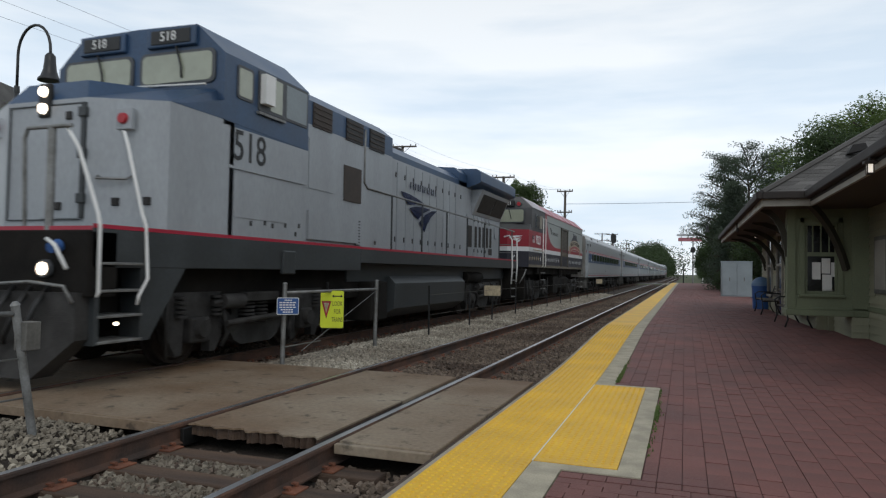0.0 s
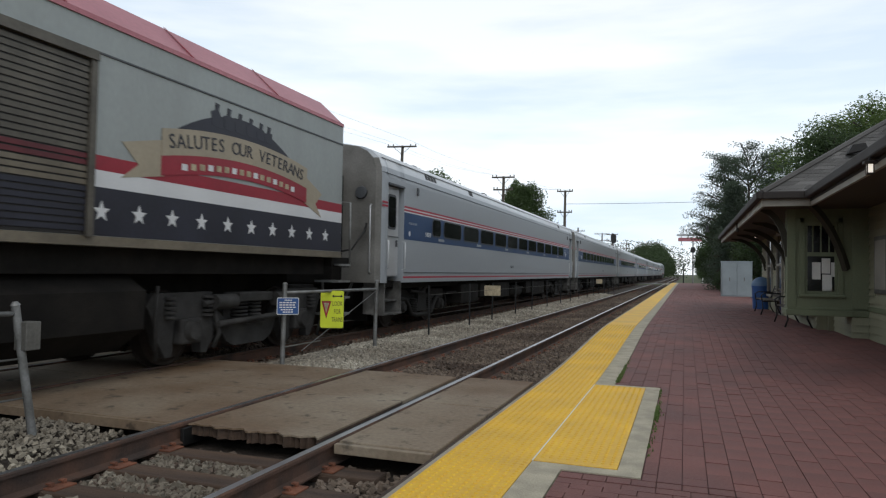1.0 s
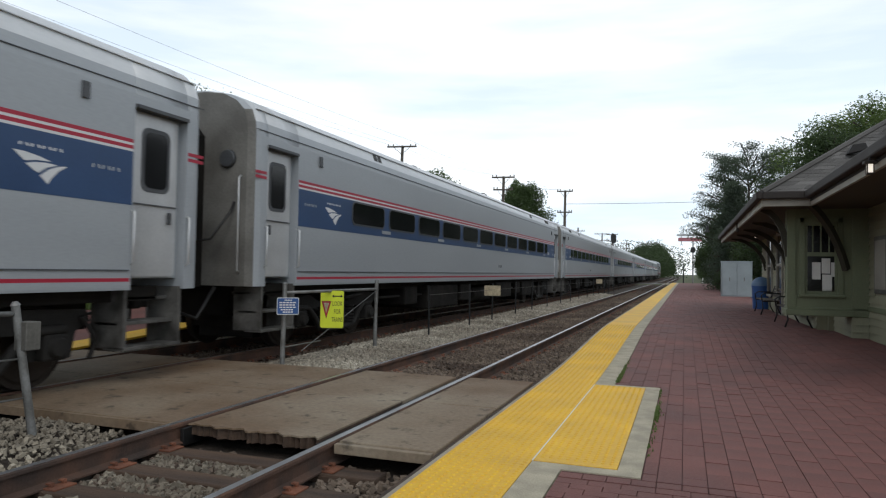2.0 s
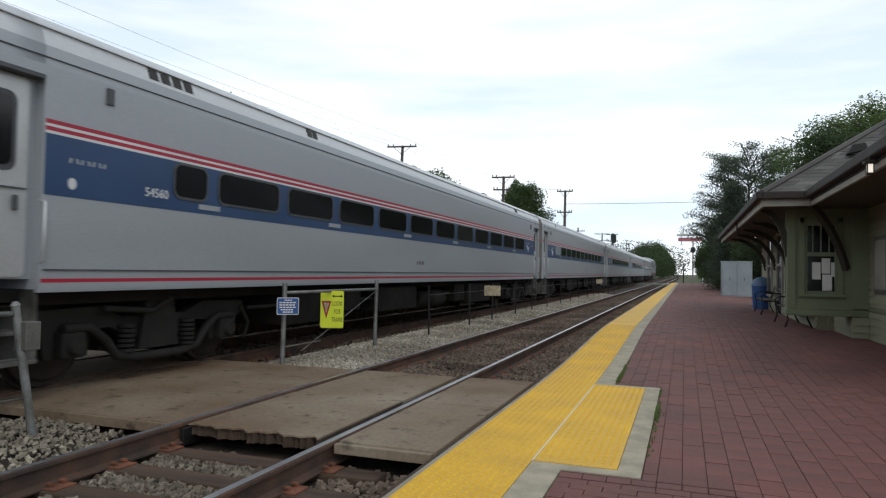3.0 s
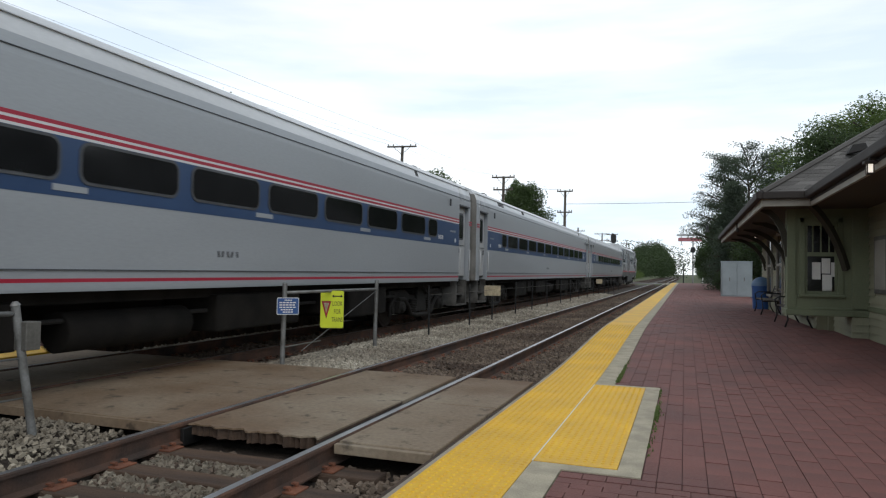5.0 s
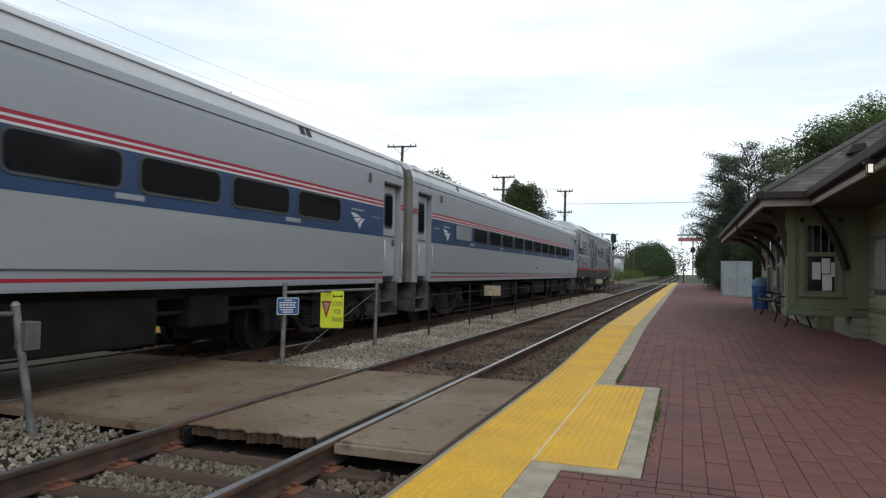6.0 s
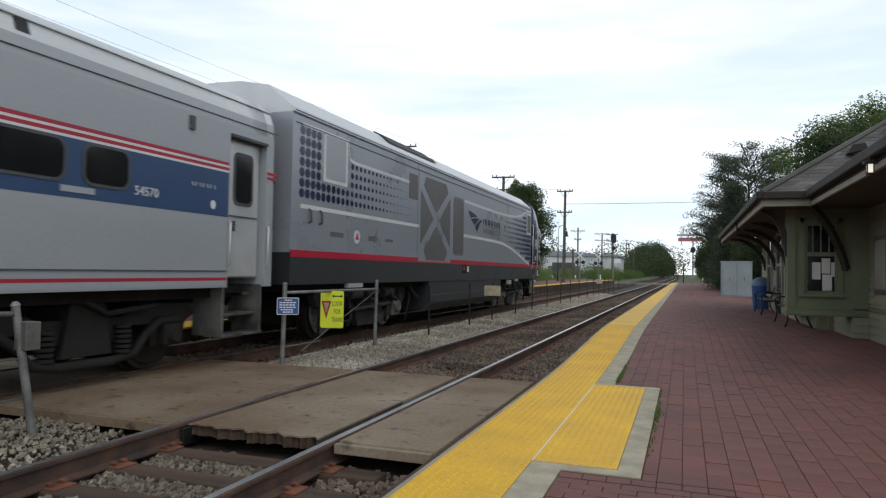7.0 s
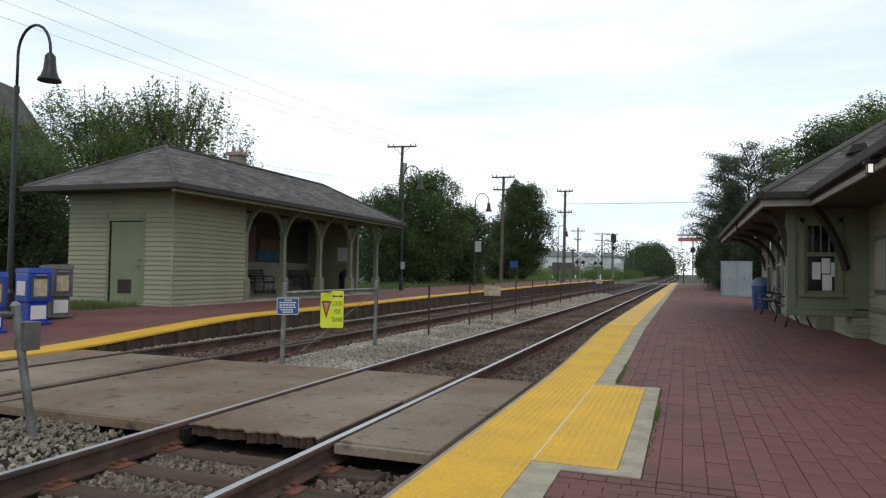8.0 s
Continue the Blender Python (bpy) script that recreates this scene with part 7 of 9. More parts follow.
        # marks: number, emblem, name bars, small plates
        lettering("car_number", number, 0.15, on_side(s, W + 0.006, 2.68, 2.20), STRIPE_W, car)
        name_bars(s, W + 0.003, 1.45, 1.95, 2.38, 2.43, 7, SILVER, car)
        swoosh(s, W + 0.003, L - 2.64, L - 2.04, 2.13, 2.42, STRIPE_W, car)
        name_bars(s, W + 0.003, L - 2.59, L - 2.09, 2.47, 2.50, 8, STRIPE_W, car)
        name_bars(s, W + 0.003, L - 1.75, L - 1.35, 2.38, 2.42, 6, SILVER, car)
        name_bars(s, W + 0.003, 11.0, 11.5, 1.48, 1.56, 5, GASKET, car)
        plate("round_decal", [(1.5 + 0.05 * math.cos(a), 2.17 + 0.06 * math.sin(a)) for a in [i * 0.524 for i in range(12)]], s, W + 0.003, 0.004, STRIPE_W, car)
        bm = bmesh.new()
        for y in (1.9, L - 1.9):
            box(bm, min(s * 1.53, s * 1.56), max(s * 1.53, s * 1.56), y, y + 0.09, 3.08, 3.26, 0.008)
        pieces("marker_lamp", bm, GASKET, car)
    # roof vents
    bm = bmesh.new()
    for s in (-1, 1):
        for y in ((4.2, L - 3.4) if blank else (2.55, 2.75, 2.95, 3.15, 6.1, 6.28, L - 4.4, L - 4.2)):
            extrude(bm, [(s * 1.50, 3.545), (s * 1.507, 3.545), (s * 1.458, 3.678), (s * 1.45, 3.675)], "y", y, y + 0.15)
    pieces("roof_vent", bm, GRILLE, car)
    bm = bmesh.new()
    for y in (5.0, 12.0, 19.0):
        box(bm, -0.4, 0.4, y, y + 1.3, 4.0, 4.09, 0.02)
    pieces("roof_hatch", bm, ROOF, car)
    # underframe
    bm = bmesh.new()
    box(bm, -1.3, 1.3, 0.5, L - 0.5, 0.93, 1.10)
    box(bm, -0.5, 0.5, 0.8, L - 0.8, 0.56, 0.93)
    part("underframe", bm, UNDER, car)
    for name, a, b, z, x in (("equipment_box", 5.7, 7.4, 0.42, 1.42), ("equipment_box", 7.7, 8.4, 0.55, 1.40), ("battery_box", 9.2, 11.3, 0.46, 1.43), ("equipment_box", 14.2, 15.1, 0.5, 1.4), ("equipment_box", 15.4, 17.8, 0.40, 1.42), ("equipment_box", 18.4, 19.2, 0.55, 1.4)):
        bm = bmesh.new()
        box(bm, -x, x, a, b, z, 0.97, 0.03)
        part(name, bm, UNDER, car)
    bm = bmesh.new()
    cyl(bm, (1.15, 11.7, 0.62), (1.15, 13.6, 0.62), 0.22, 0.22, 16)
    cyl(bm, (-1.15, 11.7, 0.62), (-1.15, 13.6, 0.62), 0.22, 0.22, 16)
    pieces("air_tank", bm, UNDER, car)
    bm = bmesh.new()
    for s in (-1, 1):
        tube(bm, [(s * 1.25, 4.9, 0.75), (s * 1.25, L - 4.9, 0.75)], 0.03, 6)
    pieces("brake_pipe", bm, TRUCK, car)
    bogie(car, 3.15)
    bogie(car, L - 3.15)
    return car


def make_coaches():
    plain = coach("54560", False, "silver-grey passenger coach with blue window band and red stripes")
    blanked = coach("54533", True, "silver-grey passenger coach with one pale blanked window")
    for i, (src, num) in enumerate(((plain, "54510"), (plain, "54526"), (plain, "54560"), (blanked, "54533"), (blanked, "54518"), (plain, "54548"), (blanked, "54570"))):
        first = {2: plain, 3: blanked}.get(i)
        car = first or copy_thing(src, pose(0, 0, 0))
        if not first:
            for o in [c for c in car.children if c.name.startswith("car_number")]:
                m = o.matrix_basis.copy()
                bpy.data.objects.remove(o)
                lettering("car_number", num, 0.15, m, STRIPE_W, car)
        TRAIN.append((car, CAR_0 + PITCH_CAR * i + SLACK[i]))
        if i in (1, 3, 4, 6):
            TURNED.add(car)


make_coaches()


def lamp(name, vehicle, x, y, z, r, face, material, ring=GASKET):
    """A round lamp on a face looking along y (face -1 forwards, +1 backwards)."""
    bm = bmesh.new()
    cyl(bm, (x, y, z), (x, y + face * 0.05, z), r * 1.35, r * 1.25, 18)
    ob = part(name, bm, ring, vehicle)
    bm = bmesh.new()
    cyl(bm, (x, y + face * 0.04, z), (x, y + face * 0.062, z), r, r * 0.9, 18)
    part("lens", bm, material, ob)
    return ob


def star(cy, cz, r):
    return [(cy + (r if i % 2 == 0 else r * 0.42) * math.sin(i * math.pi / 5), cz + (r if i % 2 == 0 else r * 0.42) * math.cos(i * math.pi / 5)) for i in range(10)]


# the leading diesel, with a wide nose and a hood behind the cab
def lead_locomotive():
    lo = thing("lead_locomotive", "grey and blue wide-nosed diesel locomotive numbered 518, headlights lit", "locomotive")
    W = 1.50
    # deck and sills
    bm = bmesh.new()
    box(bm, -W, W, 0.25, 6.6, 1.32, 1.745, 0.01)
    part("front_sill", bm, LOCO_DARK, lo, "dark grey deep sill under the cab")
    bm = bmesh.new()
    box(bm, -W, W, 6.6, 19.6, 1.47, 1.745, 0.01)
    box(bm, -1.2, 1.2, 6.6, 19.4, 1.1, 1.46)
    part("rear_sill", bm, LOCO_DARK, lo)
    for s in (-1, 1):
        plate("red_stripe", rect(0.26, 6.6, 1.745, 1.79), s, W - 0.01, 0.013, STRIPE, lo)
        plate("red_stripe", rect(6.6, 19.55, 1.74, 1.785), s, W, 0.004, STRIPE, lo)
    bm = bmesh.new()
    box(bm, -W + 0.01, W - 0.01, 0.245, 0.255, 1.70, 1.765)
    pieces("red_stripe", bm, STRIPE, lo)
    bm = bmesh.new()
    box(bm, -1.15, 1.15, 0.7, 8.2, 0.78, 1.32)
    box(bm, -1.15, 1.15, 13.4, 19.2, 0.78, 1.2)
    box(bm, -1.1, 1.1, 18.5, 19.5, 0.3, 1.3)
    pieces("underframe", bm, UNDER, lo)
    # nose in facets
    plan = [(-1.5, 1.34), (-0.66, 0.90), (0.66, 0.90), (1.5, 1.34), (1.5, 2.6), (-1.5, 2.6)]
    bm = bmesh.new()
    extrude(bm, plan, "z", 1.79, 3.36)
    part("nose", bm, LOCO_GREY, lo, "grey faceted nose")
    bm = bmesh.new()
    low = [bm.verts.new((x, y, 3.36)) for x, y in plan]
    top = [bm.verts.new(p) for p in ((-1.12, 1.62, 3.60), (-0.5, 1.05, 3.62), (0.5, 1.05, 3.62), (1.12, 1.62, 3.60), (1.35, 2.6, 3.86), (-1.35, 2.6, 3.86))]
    for i in range(6):
        bm.faces.new((low[i], low[(i + 1) % 6], top[(i + 1) % 6], top[i]))
    bm.faces.new(top)
    bm.faces.new(low[::-1])
    part("nose_top", bm, LOCO_BLUE, lo, "blue sloped nose top")
    bm = bmesh.new()
    box(bm, 0.60, 0.66, 0.86, 0.95, 1.9, 3.3, 0.008)
    part("nose_door_hinge", bm, LOCO_DARK, lo)
    bm = bmesh.new()
    box(bm, -0.05, 0.60, 0.885, 0.90, 1.9, 3.28, 0.005)
    part("nose_door", bm, LOCO_GREY, lo)
    # seams, latches and small fittings of the nose
    bm = bmesh.new()
    for z in (1.88, 3.29):
        box(bm, -0.60, 0.60, 0.880, 0.904, z, z + 0.012)
    box(bm, -0.60, -0.588, 0.880, 0.904, 1.88, 3.30)
    for z in (2.08, 2.62, 3.12):
        box(bm, 0.57, 0.69, 0.84, 0.89, z, z + 0.12, 0.01)
    pieces("nose_seam", bm, LOCO_DARK, lo)
    bm = bmesh.new()
    for x, z in ((0.22, 2.0), (0.35, 3.1)):
        box(bm, x, x + 0.09, 0.86, 0.89, z, z + 0.10, 0.01)
    for x, z in ((0.92, 2.06), (1.24, 2.08)):
        box(bm, x, x + 0.09, 0.90 + (x - 0.66) * 0.52, 1.0 + (x - 0.66) * 0.52, z, z + 0.10, 0.01)
    pieces("nose_latch", bm, GRILLE, lo)
    bm = bmesh.new()
    tube(bm, [(0.80, 0.96, 2.42), (0.82, 0.90, 2.38), (1.12, 1.06, 2.38), (1.14, 1.13, 2.42)], 0.016, 6)
    part("nose_grab_iron", bm, GALV, lo)
    housing = bmesh.new()
    box(housing, -0.095, 0.095, 0.85, 0.93, 3.14, 3.57, 0.03)
    hob = part("headlight_housing", housing, GRILLE, lo)
    for z in (3.25, 3.46):
        bm = bmesh.new()
        cyl(bm, (0, 0.85, z), (0, 0.825, z), 0.068, 0.06, 18)
        part("headlight", bm, LAMP_ON, hob, "lit headlight")
    for x in (-0.95, 0.95):
        bm = bmesh.new()
        box(bm, x * 1.12 - 0.12, x * 1.12 + 0.12, 1.05, 1.12, 2.98, 3.24, 0.01)
        ob = part("marker_plate", bm, LOCO_GREY, lo)
        bm = bmesh.new()
        cyl(bm, (x * 1.12, 1.05, 3.11), (x * 1.12, 1.01, 3.11), 0.07, 0.06, 16)
        part("marker_lamp", bm, RED, ob, "red marker lens")
        lamp("ditch_light", lo, x, 0.17, 1.30, 0.075, -1, LAMP_ON)
    # cab
    bm = bmesh.new()
    r = half_profile(1.5, 3.3, [(1.5, 4.28), (1.02, 4.72), (0.0, 4.74)])
    extrude(bm, r, "y", 2.35, 4.55)
    part("cab", bm, LOCO_BLUE, lo, "blue cab with a chamfered roof")
    bm = bmesh.new()
    box(bm, -1.5, 1.5, 2.5, 4.55, 1.79, 3.3)
    part("cab_side", bm, LOCO_GREY, lo, "grey lower cab side")
    # the blue sweeps up from the side to the nose
    for s in (-1, 1):
        plate("blue_flash", [(1.36, 3.36), (2.35, 3.36), (4.55, 3.30), (4.55, 3.56), (2.35, 3.62), (1.60, 3.40)], s, 1.495, 0.009, LOCO_BLUE, lo)
        cabwin = plate("side_window_frame", rounded(2.62, 3.0, 3.72, 4.2, 0.05), s, 1.5, 0.015, GASKET, lo)
        plate("pane", rounded(2.66, 2.96, 3.76, 4.16, 0.04), s, 1.505, 0.014, LGLASS, cabwin)
        cabwin = plate("side_window_frame", rounded(3.12, 4.5, 3.66, 4.26, 0.04), s, 1.5, 0.015, GASKET, lo)
        plate("pane", rect(3.42, 3.74, 3.71, 4.21), s, 1.505, 0.016, LGLASS, cabwin)
        plate("pane", rect(3.86, 4.46, 3.70, 4.22), s, 1.505, 0.016, CABINET, cabwin)
        plate("wind_deflector", rect(3.16, 3.40, 3.76, 4.20), s, 1.52, 0.10, WHITE, lo, "pale mirror beside the cab window")
        plate("arm_rest", rect(3.1, 3.8, 3.60, 3.64), s, 1.5, 0.05, GALV, lo)
        lettering("road_number", "518", 0.62, on_side(s, 1.505, 2.97, 3.04), BLACK, lo, stretch=0.85)
        plate("hatch_lip", rect(2.5, 4.45, 2.72, 2.76), s, 1.5, 0.02, LOCO_GREY, lo)
        plate("hatch", rect(2.62, 3.9, 2.05, 2.68), s, 1.5, 0.008, LOCO_GREY, lo)
    # windscreens, number boards, wipers
    for x0, x1 in ((0.06, 1.36), (-1.36, -0.06)):
        bm = bmesh.new()
        extrude(bm, rounded(x0, x1, 3.88, 4.36, 0.10), "y", 2.325, 2.352)
        fr = part("windscreen_frame", bm, GASKET, lo)
        bm = bmesh.new()
        extrude(bm, rounded(x0 + 0.05, x1 - 0.05, 3.92, 4.32, 0.08), "y", 2.318, 2.34)
        part("windscreen", bm, LGLASS, fr, "pale reflecting windscreen")
        bm = bmesh.new()
        tube(bm, [((x0 + x1) / 2, 2.30, 4.42), ((x0 + x1) / 2 + 0.1, 2.29, 4.12), ((x0 + x1) / 2 + 0.1, 2.30, 3.97)], 0.014, 6)
        part("wiper", bm, BLACK, lo)
        bm = bmesh.new()
        c = 0.62 if x0 > 0 else -0.62
        box(bm, c - 0.42, c + 0.42, 2.29, 2.40, 4.42, 4.70, 0.02)
        nb = part("number_board", bm, LOCO_BLUE, lo)
        bm = bmesh.new()
        box(bm, c - 0.34, c + 0.34, 2.275, 2.295, 4.46, 4.66, 0.01)
        part("board_face", bm, BLACK, nb)
        lettering("board_number", "518", 0.19, pose(c - 0.03, 2.268, 4.56, 90, 0, 0), WHITE, nb)
        bm = bmesh.new()
        tube(bm, [(x0 + 0.05, 2.2, 3.86), (x1 - 0.05, 2.2, 3.82)], 0.014, 6)
        part("nose_grab_rail", bm, WHITE, lo)
    # wide equipment bay, then the narrow hood
    bm = bmesh.new()
    box(bm, -1.46, 1.46, 4.55, 8.1, 1.66, 3.78)
    part("equipment_bay", bm, LOCO_GREY, lo)
    bm = bmesh.new()
    extrude(bm, half_profile(1.46, 3.78, [(1.46, 4.18), (1.15, 4.42), (0, 4.44)]), "y", 4.55, 8.1)
    part("equipment_bay_top", bm, LOCO_BLUE, lo)
    for s in (-1, 1):
        for a, b, m in ((4.75, 5.4, GRILLE_BROWN), (5.95, 6.65, GRILLE), (6.95, 7.65, GRILLE)):
            g = plate("intake_grille", rect(a, b, 3.76, 4.17), s, 1.46, 0.02, m, lo, "dark louvred intake")
            for i in range(4):
                plate("louvre", rect(a + 0.02, b - 0.02, 3.80 + i * 0.095, 3.83 + i * 0.095), s, 1.478, 0.012, GRILLE_BROWN, g)
        plate("side_grille", rect(5.9, 6.6, 2.62, 3.28), s, 1.46, 0.02, GRILLE_BROWN, lo)
        plate("door_panel", rect(4.65, 5.5, 2.70, 3.55), s, 1.46, 0.01, LOCO_GREY, lo)
        plate("side_hatch", rect(4.62, 6.45, 1.84, 2.32), s, 1.46, 0.05, LOCO_GREY, lo)
        g = plate("side_louvres", rect(6.38, 6.56, 1.80, 2.28), s, 1.47, 0.02, LOCO_DARK, lo)
        for i in range(8):
            plate("louvre", rect(6.38, 6.56, 1.82 + i * 0.057, 1.85 + i * 0.057), s, 1.49, 0.014, LOCO_GREY, g)
        bm = bmesh.new()
        for y, z in ((3.0, 1.95), (3.35, 1.98), (3.1, 2.08), (3.55, 1.95), (3.9, 1.98), (4.3, 2.0), (4.2, 1.86), (5.0, 2.0), (5.7, 1.98), (7.2, 1.85)):
            bar(bm, s, 1.49, 1.507, y, y + 0.05, z, z + 0.07)
        pieces("sill_latch", bm, GRILLE, lo)
    bm = bmesh.new()
    box(bm, -1.05, 1.05, 8.1, 18.7, 1.60, 3.92)
    part("hood", bm, LOCO_GREY, lo, "grey engine hood with access doors")
    bm = bmesh.new()
    extrude(bm, half_profile(1.05, 3.92, [(1.05, 4.06), (0.8, 4.28), (0, 4.30)]), "y", 8.1, 18.7)
    part("hood_top", bm, LOCO_BLUE, lo)
    for s in (-1, 1):
        y = 8.2
        while y < 13.6:
            d = plate("hood_door", rect(y + 0.015, y + 0.50, 1.75, 3.86), s, 1.05, 0.018, LOCO_GREY, lo)
            bm = bmesh.new()
            bar(bm, s, 1.068, 1.085, y + 0.42, y + 0.46, 2.0, 2.12)
            bar(bm, s, 1.068, 1.085, y + 0.42, y + 0.46, 3.5, 3.62)
            pieces("latch", bm, GRILLE, d)
            y += 0.54
        for i in range(6):
            y0, y1 = (14.72, 15.36) if i == 0 else (14.98 + 0.44 * i, 15.38 + 0.44 * i)
            d = plate("hood_door", rect(y0, y1, 1.80, 3.12), s, 1.05, 0.018, LOCO_GREY, lo)
            v0, v1 = (14.84, 15.22) if i == 0 else (y0 + 0.13, y0 + 0.35)
            plate("hood_vent", rect(v0, v1, 2.10 + 0.01 * i, 2.77 + 0.01 * i), s, 1.066, 0.012, GRILLE, d, "dark louvre let into the hood door")
            bm = bmesh.new()
            bar(bm, s, 1.068, 1.085, y0 + 0.03, y0 + 0.07, 1.95, 2.05)
            bar(bm, s, 1.068, 1.085, y0 + 0.03, y0 + 0.07, 2.92, 3.02)
            pieces("latch", bm, GRILLE, d)
        bm = bmesh.new()
        cyl(bm, (s * 1.05, 18.15, 2.72), (s * 1.085, 18.15, 2.72), 0.24, 0.25, 20)
        part("blower_grille", bm, LOCO_GREY, lo, "round grey blower cover")
        swoosh(s, 1.09, 9.45, 11.95, 2.32, 3.22, CH_BLUE, lo)
        name_bars(s, 1.09, 10.0, 11.9, 3.33, 3.50, 12, CH_BLUE, lo)
        # handrail along the walkway
        bm = bmesh.new()
        tube(bm, [(s * 1.47, 6.75, 4.1), (s * 1.47, 6.75, 3.05), (s * 1.47, 6.9, 2.96), (s * 1.47, 19.3, 2.83)], 0.022, 6)
        part("handrail", bm, GALV, lo, "pale pipe handrail")
        for y in (8.1, 9.9, 11.7, 13.5, 15.3, 17.1, 18.9):
            bm = bmesh.new()
            cyl(bm, (s * 1.47, y, 1.6), (s * 1.47, y, 2.96 - (y - 6.9) * 0.0105), 0.022, 0.022, 6)
            part("stanchion", bm, LOCO_DARK, lo)
        # the radiator intake leans outwards under its wing
        bm = bmesh.new()
        extrude(bm, [(s * 1.05, 3.14), (s * 1.08, 3.14), (s * 1.42, 3.92), (s * 1.05, 3.92)], "y", 15.2, 18.62)
        intake = part("radiator_intake", bm, LOCO_GREY, lo, "grey casing leaning out under the radiator wing")
        for y0, y1 in ((15.52, 17.02), (17.08, 18.50)):
            bm = bmesh.new()
            extrude(bm, [(s * 1.105, 3.24), (s * 1.135, 3.24), (s * 1.385, 3.80), (s * 1.35, 3.80)], "y", y0, y1)
            part("radiator_grille", bm, GRILLE, intake, "dark slanted mesh")
        plate("blower_door", rect(17.2, 17.62, 1.9, 2.12), s, 1.06, 0.012, GRILLE, lo)
    bm = bmesh.new()
    extrude(bm, half_profile(1.06, 3.92, [(1.46, 4.06), (1.5, 4.12), (1.5, 4.40), (1.36, 4.50), (0, 4.54)]), "y", 14.7, 19.2)
    extrude(bm, half_profile(1.05, 3.92, [(1.05, 4.30), (0.9, 4.44), (0, 4.50)]), "y", 13.9, 14.7)
    pieces("radiator_wing", bm, LOCO_BLUE, lo, "blue overhanging radiator housing")
    bm = bmesh.new()
    cyl(bm, (0.2, 10.9, 4.28), (0.2, 10.9, 4.5), 0.33, 0.27, 16)
    part("exhaust_stack", bm, GRILLE, lo)
    bm = bmesh.new()
    for i, d in enumerate((-0.2, 0, 0.2)):
        cyl(bm, (0.6 + d, 7.9, 4.42), (0.6 + d, 8.35, 4.5), 0.04, 0.09, 10)
    cyl(bm, (0.6, 8.0, 4.2), (0.6, 8.0, 4.45), 0.04, 0.04, 8)
    pieces("horn", bm, GRILLE, lo)
    # front end: plough, coupler, steps, rails, hoses
    bm = bmesh.new()
    out = [(-1.45, 0.55), (-1.45, 1.05), (1.45, 1.05), (1.45, 0.55), (0.9, 0.12), (-0.9, 0.12)]
    r0 = [bm.verts.new((x, 0.10 + (0.0 if abs(x) > 1 else -0.05), z)) for x, z in out]
    r1 = [bm.verts.new((x * 0.98, 0.35, z)) for x, z in out]
    for i in range(6):
        bm.faces.new((r0[i], r0[(i + 1) % 6], r1[(i + 1) % 6], r1[i]))
    bm.faces.new(r0[::-1])
    bm.faces.new(r1)
    part("snow_plough", bm, LOCO_TRUCK, lo, "scuffed dark steel plough")
    for s in (-1, 1):
        bm = bmesh.new()
        tube(bm, [(s * 0.3, 0.02, 1.12), (s * 0.9, 0.0, 1.16), (s * 1.35, 0.04, 1.12), (s * 1.45, 0.06, 0.95)], 0.02, 6)
        part("uncoupling_lever", bm, GALV, lo)
        bm = bmesh.new()
        tube(bm, [(s * 1.0, 0.12, 1.62), (s * 1.2, 0.05, 1.55), (s * 1.38, 0.04, 1.3)], 0.022, 6)
        part("end_grab", bm, WHITE, lo)
    bm = bmesh.new()
    box(bm, -1.5, 1.5, 0.2, 0.6, 1.0, 1.72, 0.02)
    part("pilot", bm, UNDER, lo)
    bm = bmesh.new()
    box(bm, -0.22, 0.22, -0.3, 0.3, 0.72, 1.02, 0.05)
    cyl(bm, (0.0, -0.22, 0.68), (0.0, -0.22, 1.06), 0.14, 0.14, 12)
    pieces("coupler", bm, TRUCK, lo)
    for s in (-1, 1):
        bm = bmesh.new()
        bar(bm, s, 1.1, 1.5, 0.3, 0.36, 0.48, 1.4)
        extrude(bm, [(0.95, 0.48), (1.1, 0.48), (1.75, 1.4), (0.95, 1.4)], "x", min(s * 1.2, s * 1.495), max(s * 1.2, s * 1.495))
        pieces("step_well", bm, LOCO_DARK, lo)
        for z in (0.52, 0.80, 1.08, 1.38):
            bm = bmesh.new()
            bar(bm, s, 1.08, 1.52, 0.34, 0.97, z - 0.03, z, 0.005)
            part("step", bm, GALV, lo, "pale-edged boarding step")
        bm = bmesh.new()
        tube(bm, [(s * 1.05, 0.28, 2.86), (s * 1.22, 0.29, 2.62), (s * 1.48, 0.33, 1.9), (s * 1.51, 0.33, 1.78), (s * 1.52, 0.33, 1.05), (s * 1.46, 0.33, 0.97), (s * 1.3, 0.33, 0.96)], 0.021, 7)
        pieces("grab_rail", bm, WHITE, lo)
        bm = bmesh.new()
        tube(bm, [(s * 1.06, 1.06, 2.95), (s * 1.14, 1.0, 2.93), (s * 1.22, 0.97, 2.78), (s * 1.46, 0.98, 1.95), (s * 1.50, 1.0, 1.82), (s * 1.53, 1.02, 1.2), (s * 1.52, 0.90, 1.0), (s * 1.5, 0.90, 0.9)], 0.021, 7)
        pieces("grab_rail", bm, WHITE, lo)
        bm = bmesh.new()
        tube(bm, [(s * 0.45, 0.3, 1.7), (s * 0.45, 0.26, 2.75), (s * 0.5, 0.26, 2.86), (s * 1.15, 0.26, 2.86)], 0.025, 7)
        cyl(bm, (s * 0.85, 0.27, 1.7), (s * 0.85, 0.27, 2.86), 0.045, 0.045, 8)
        part("end_rail", bm, GALV, lo)
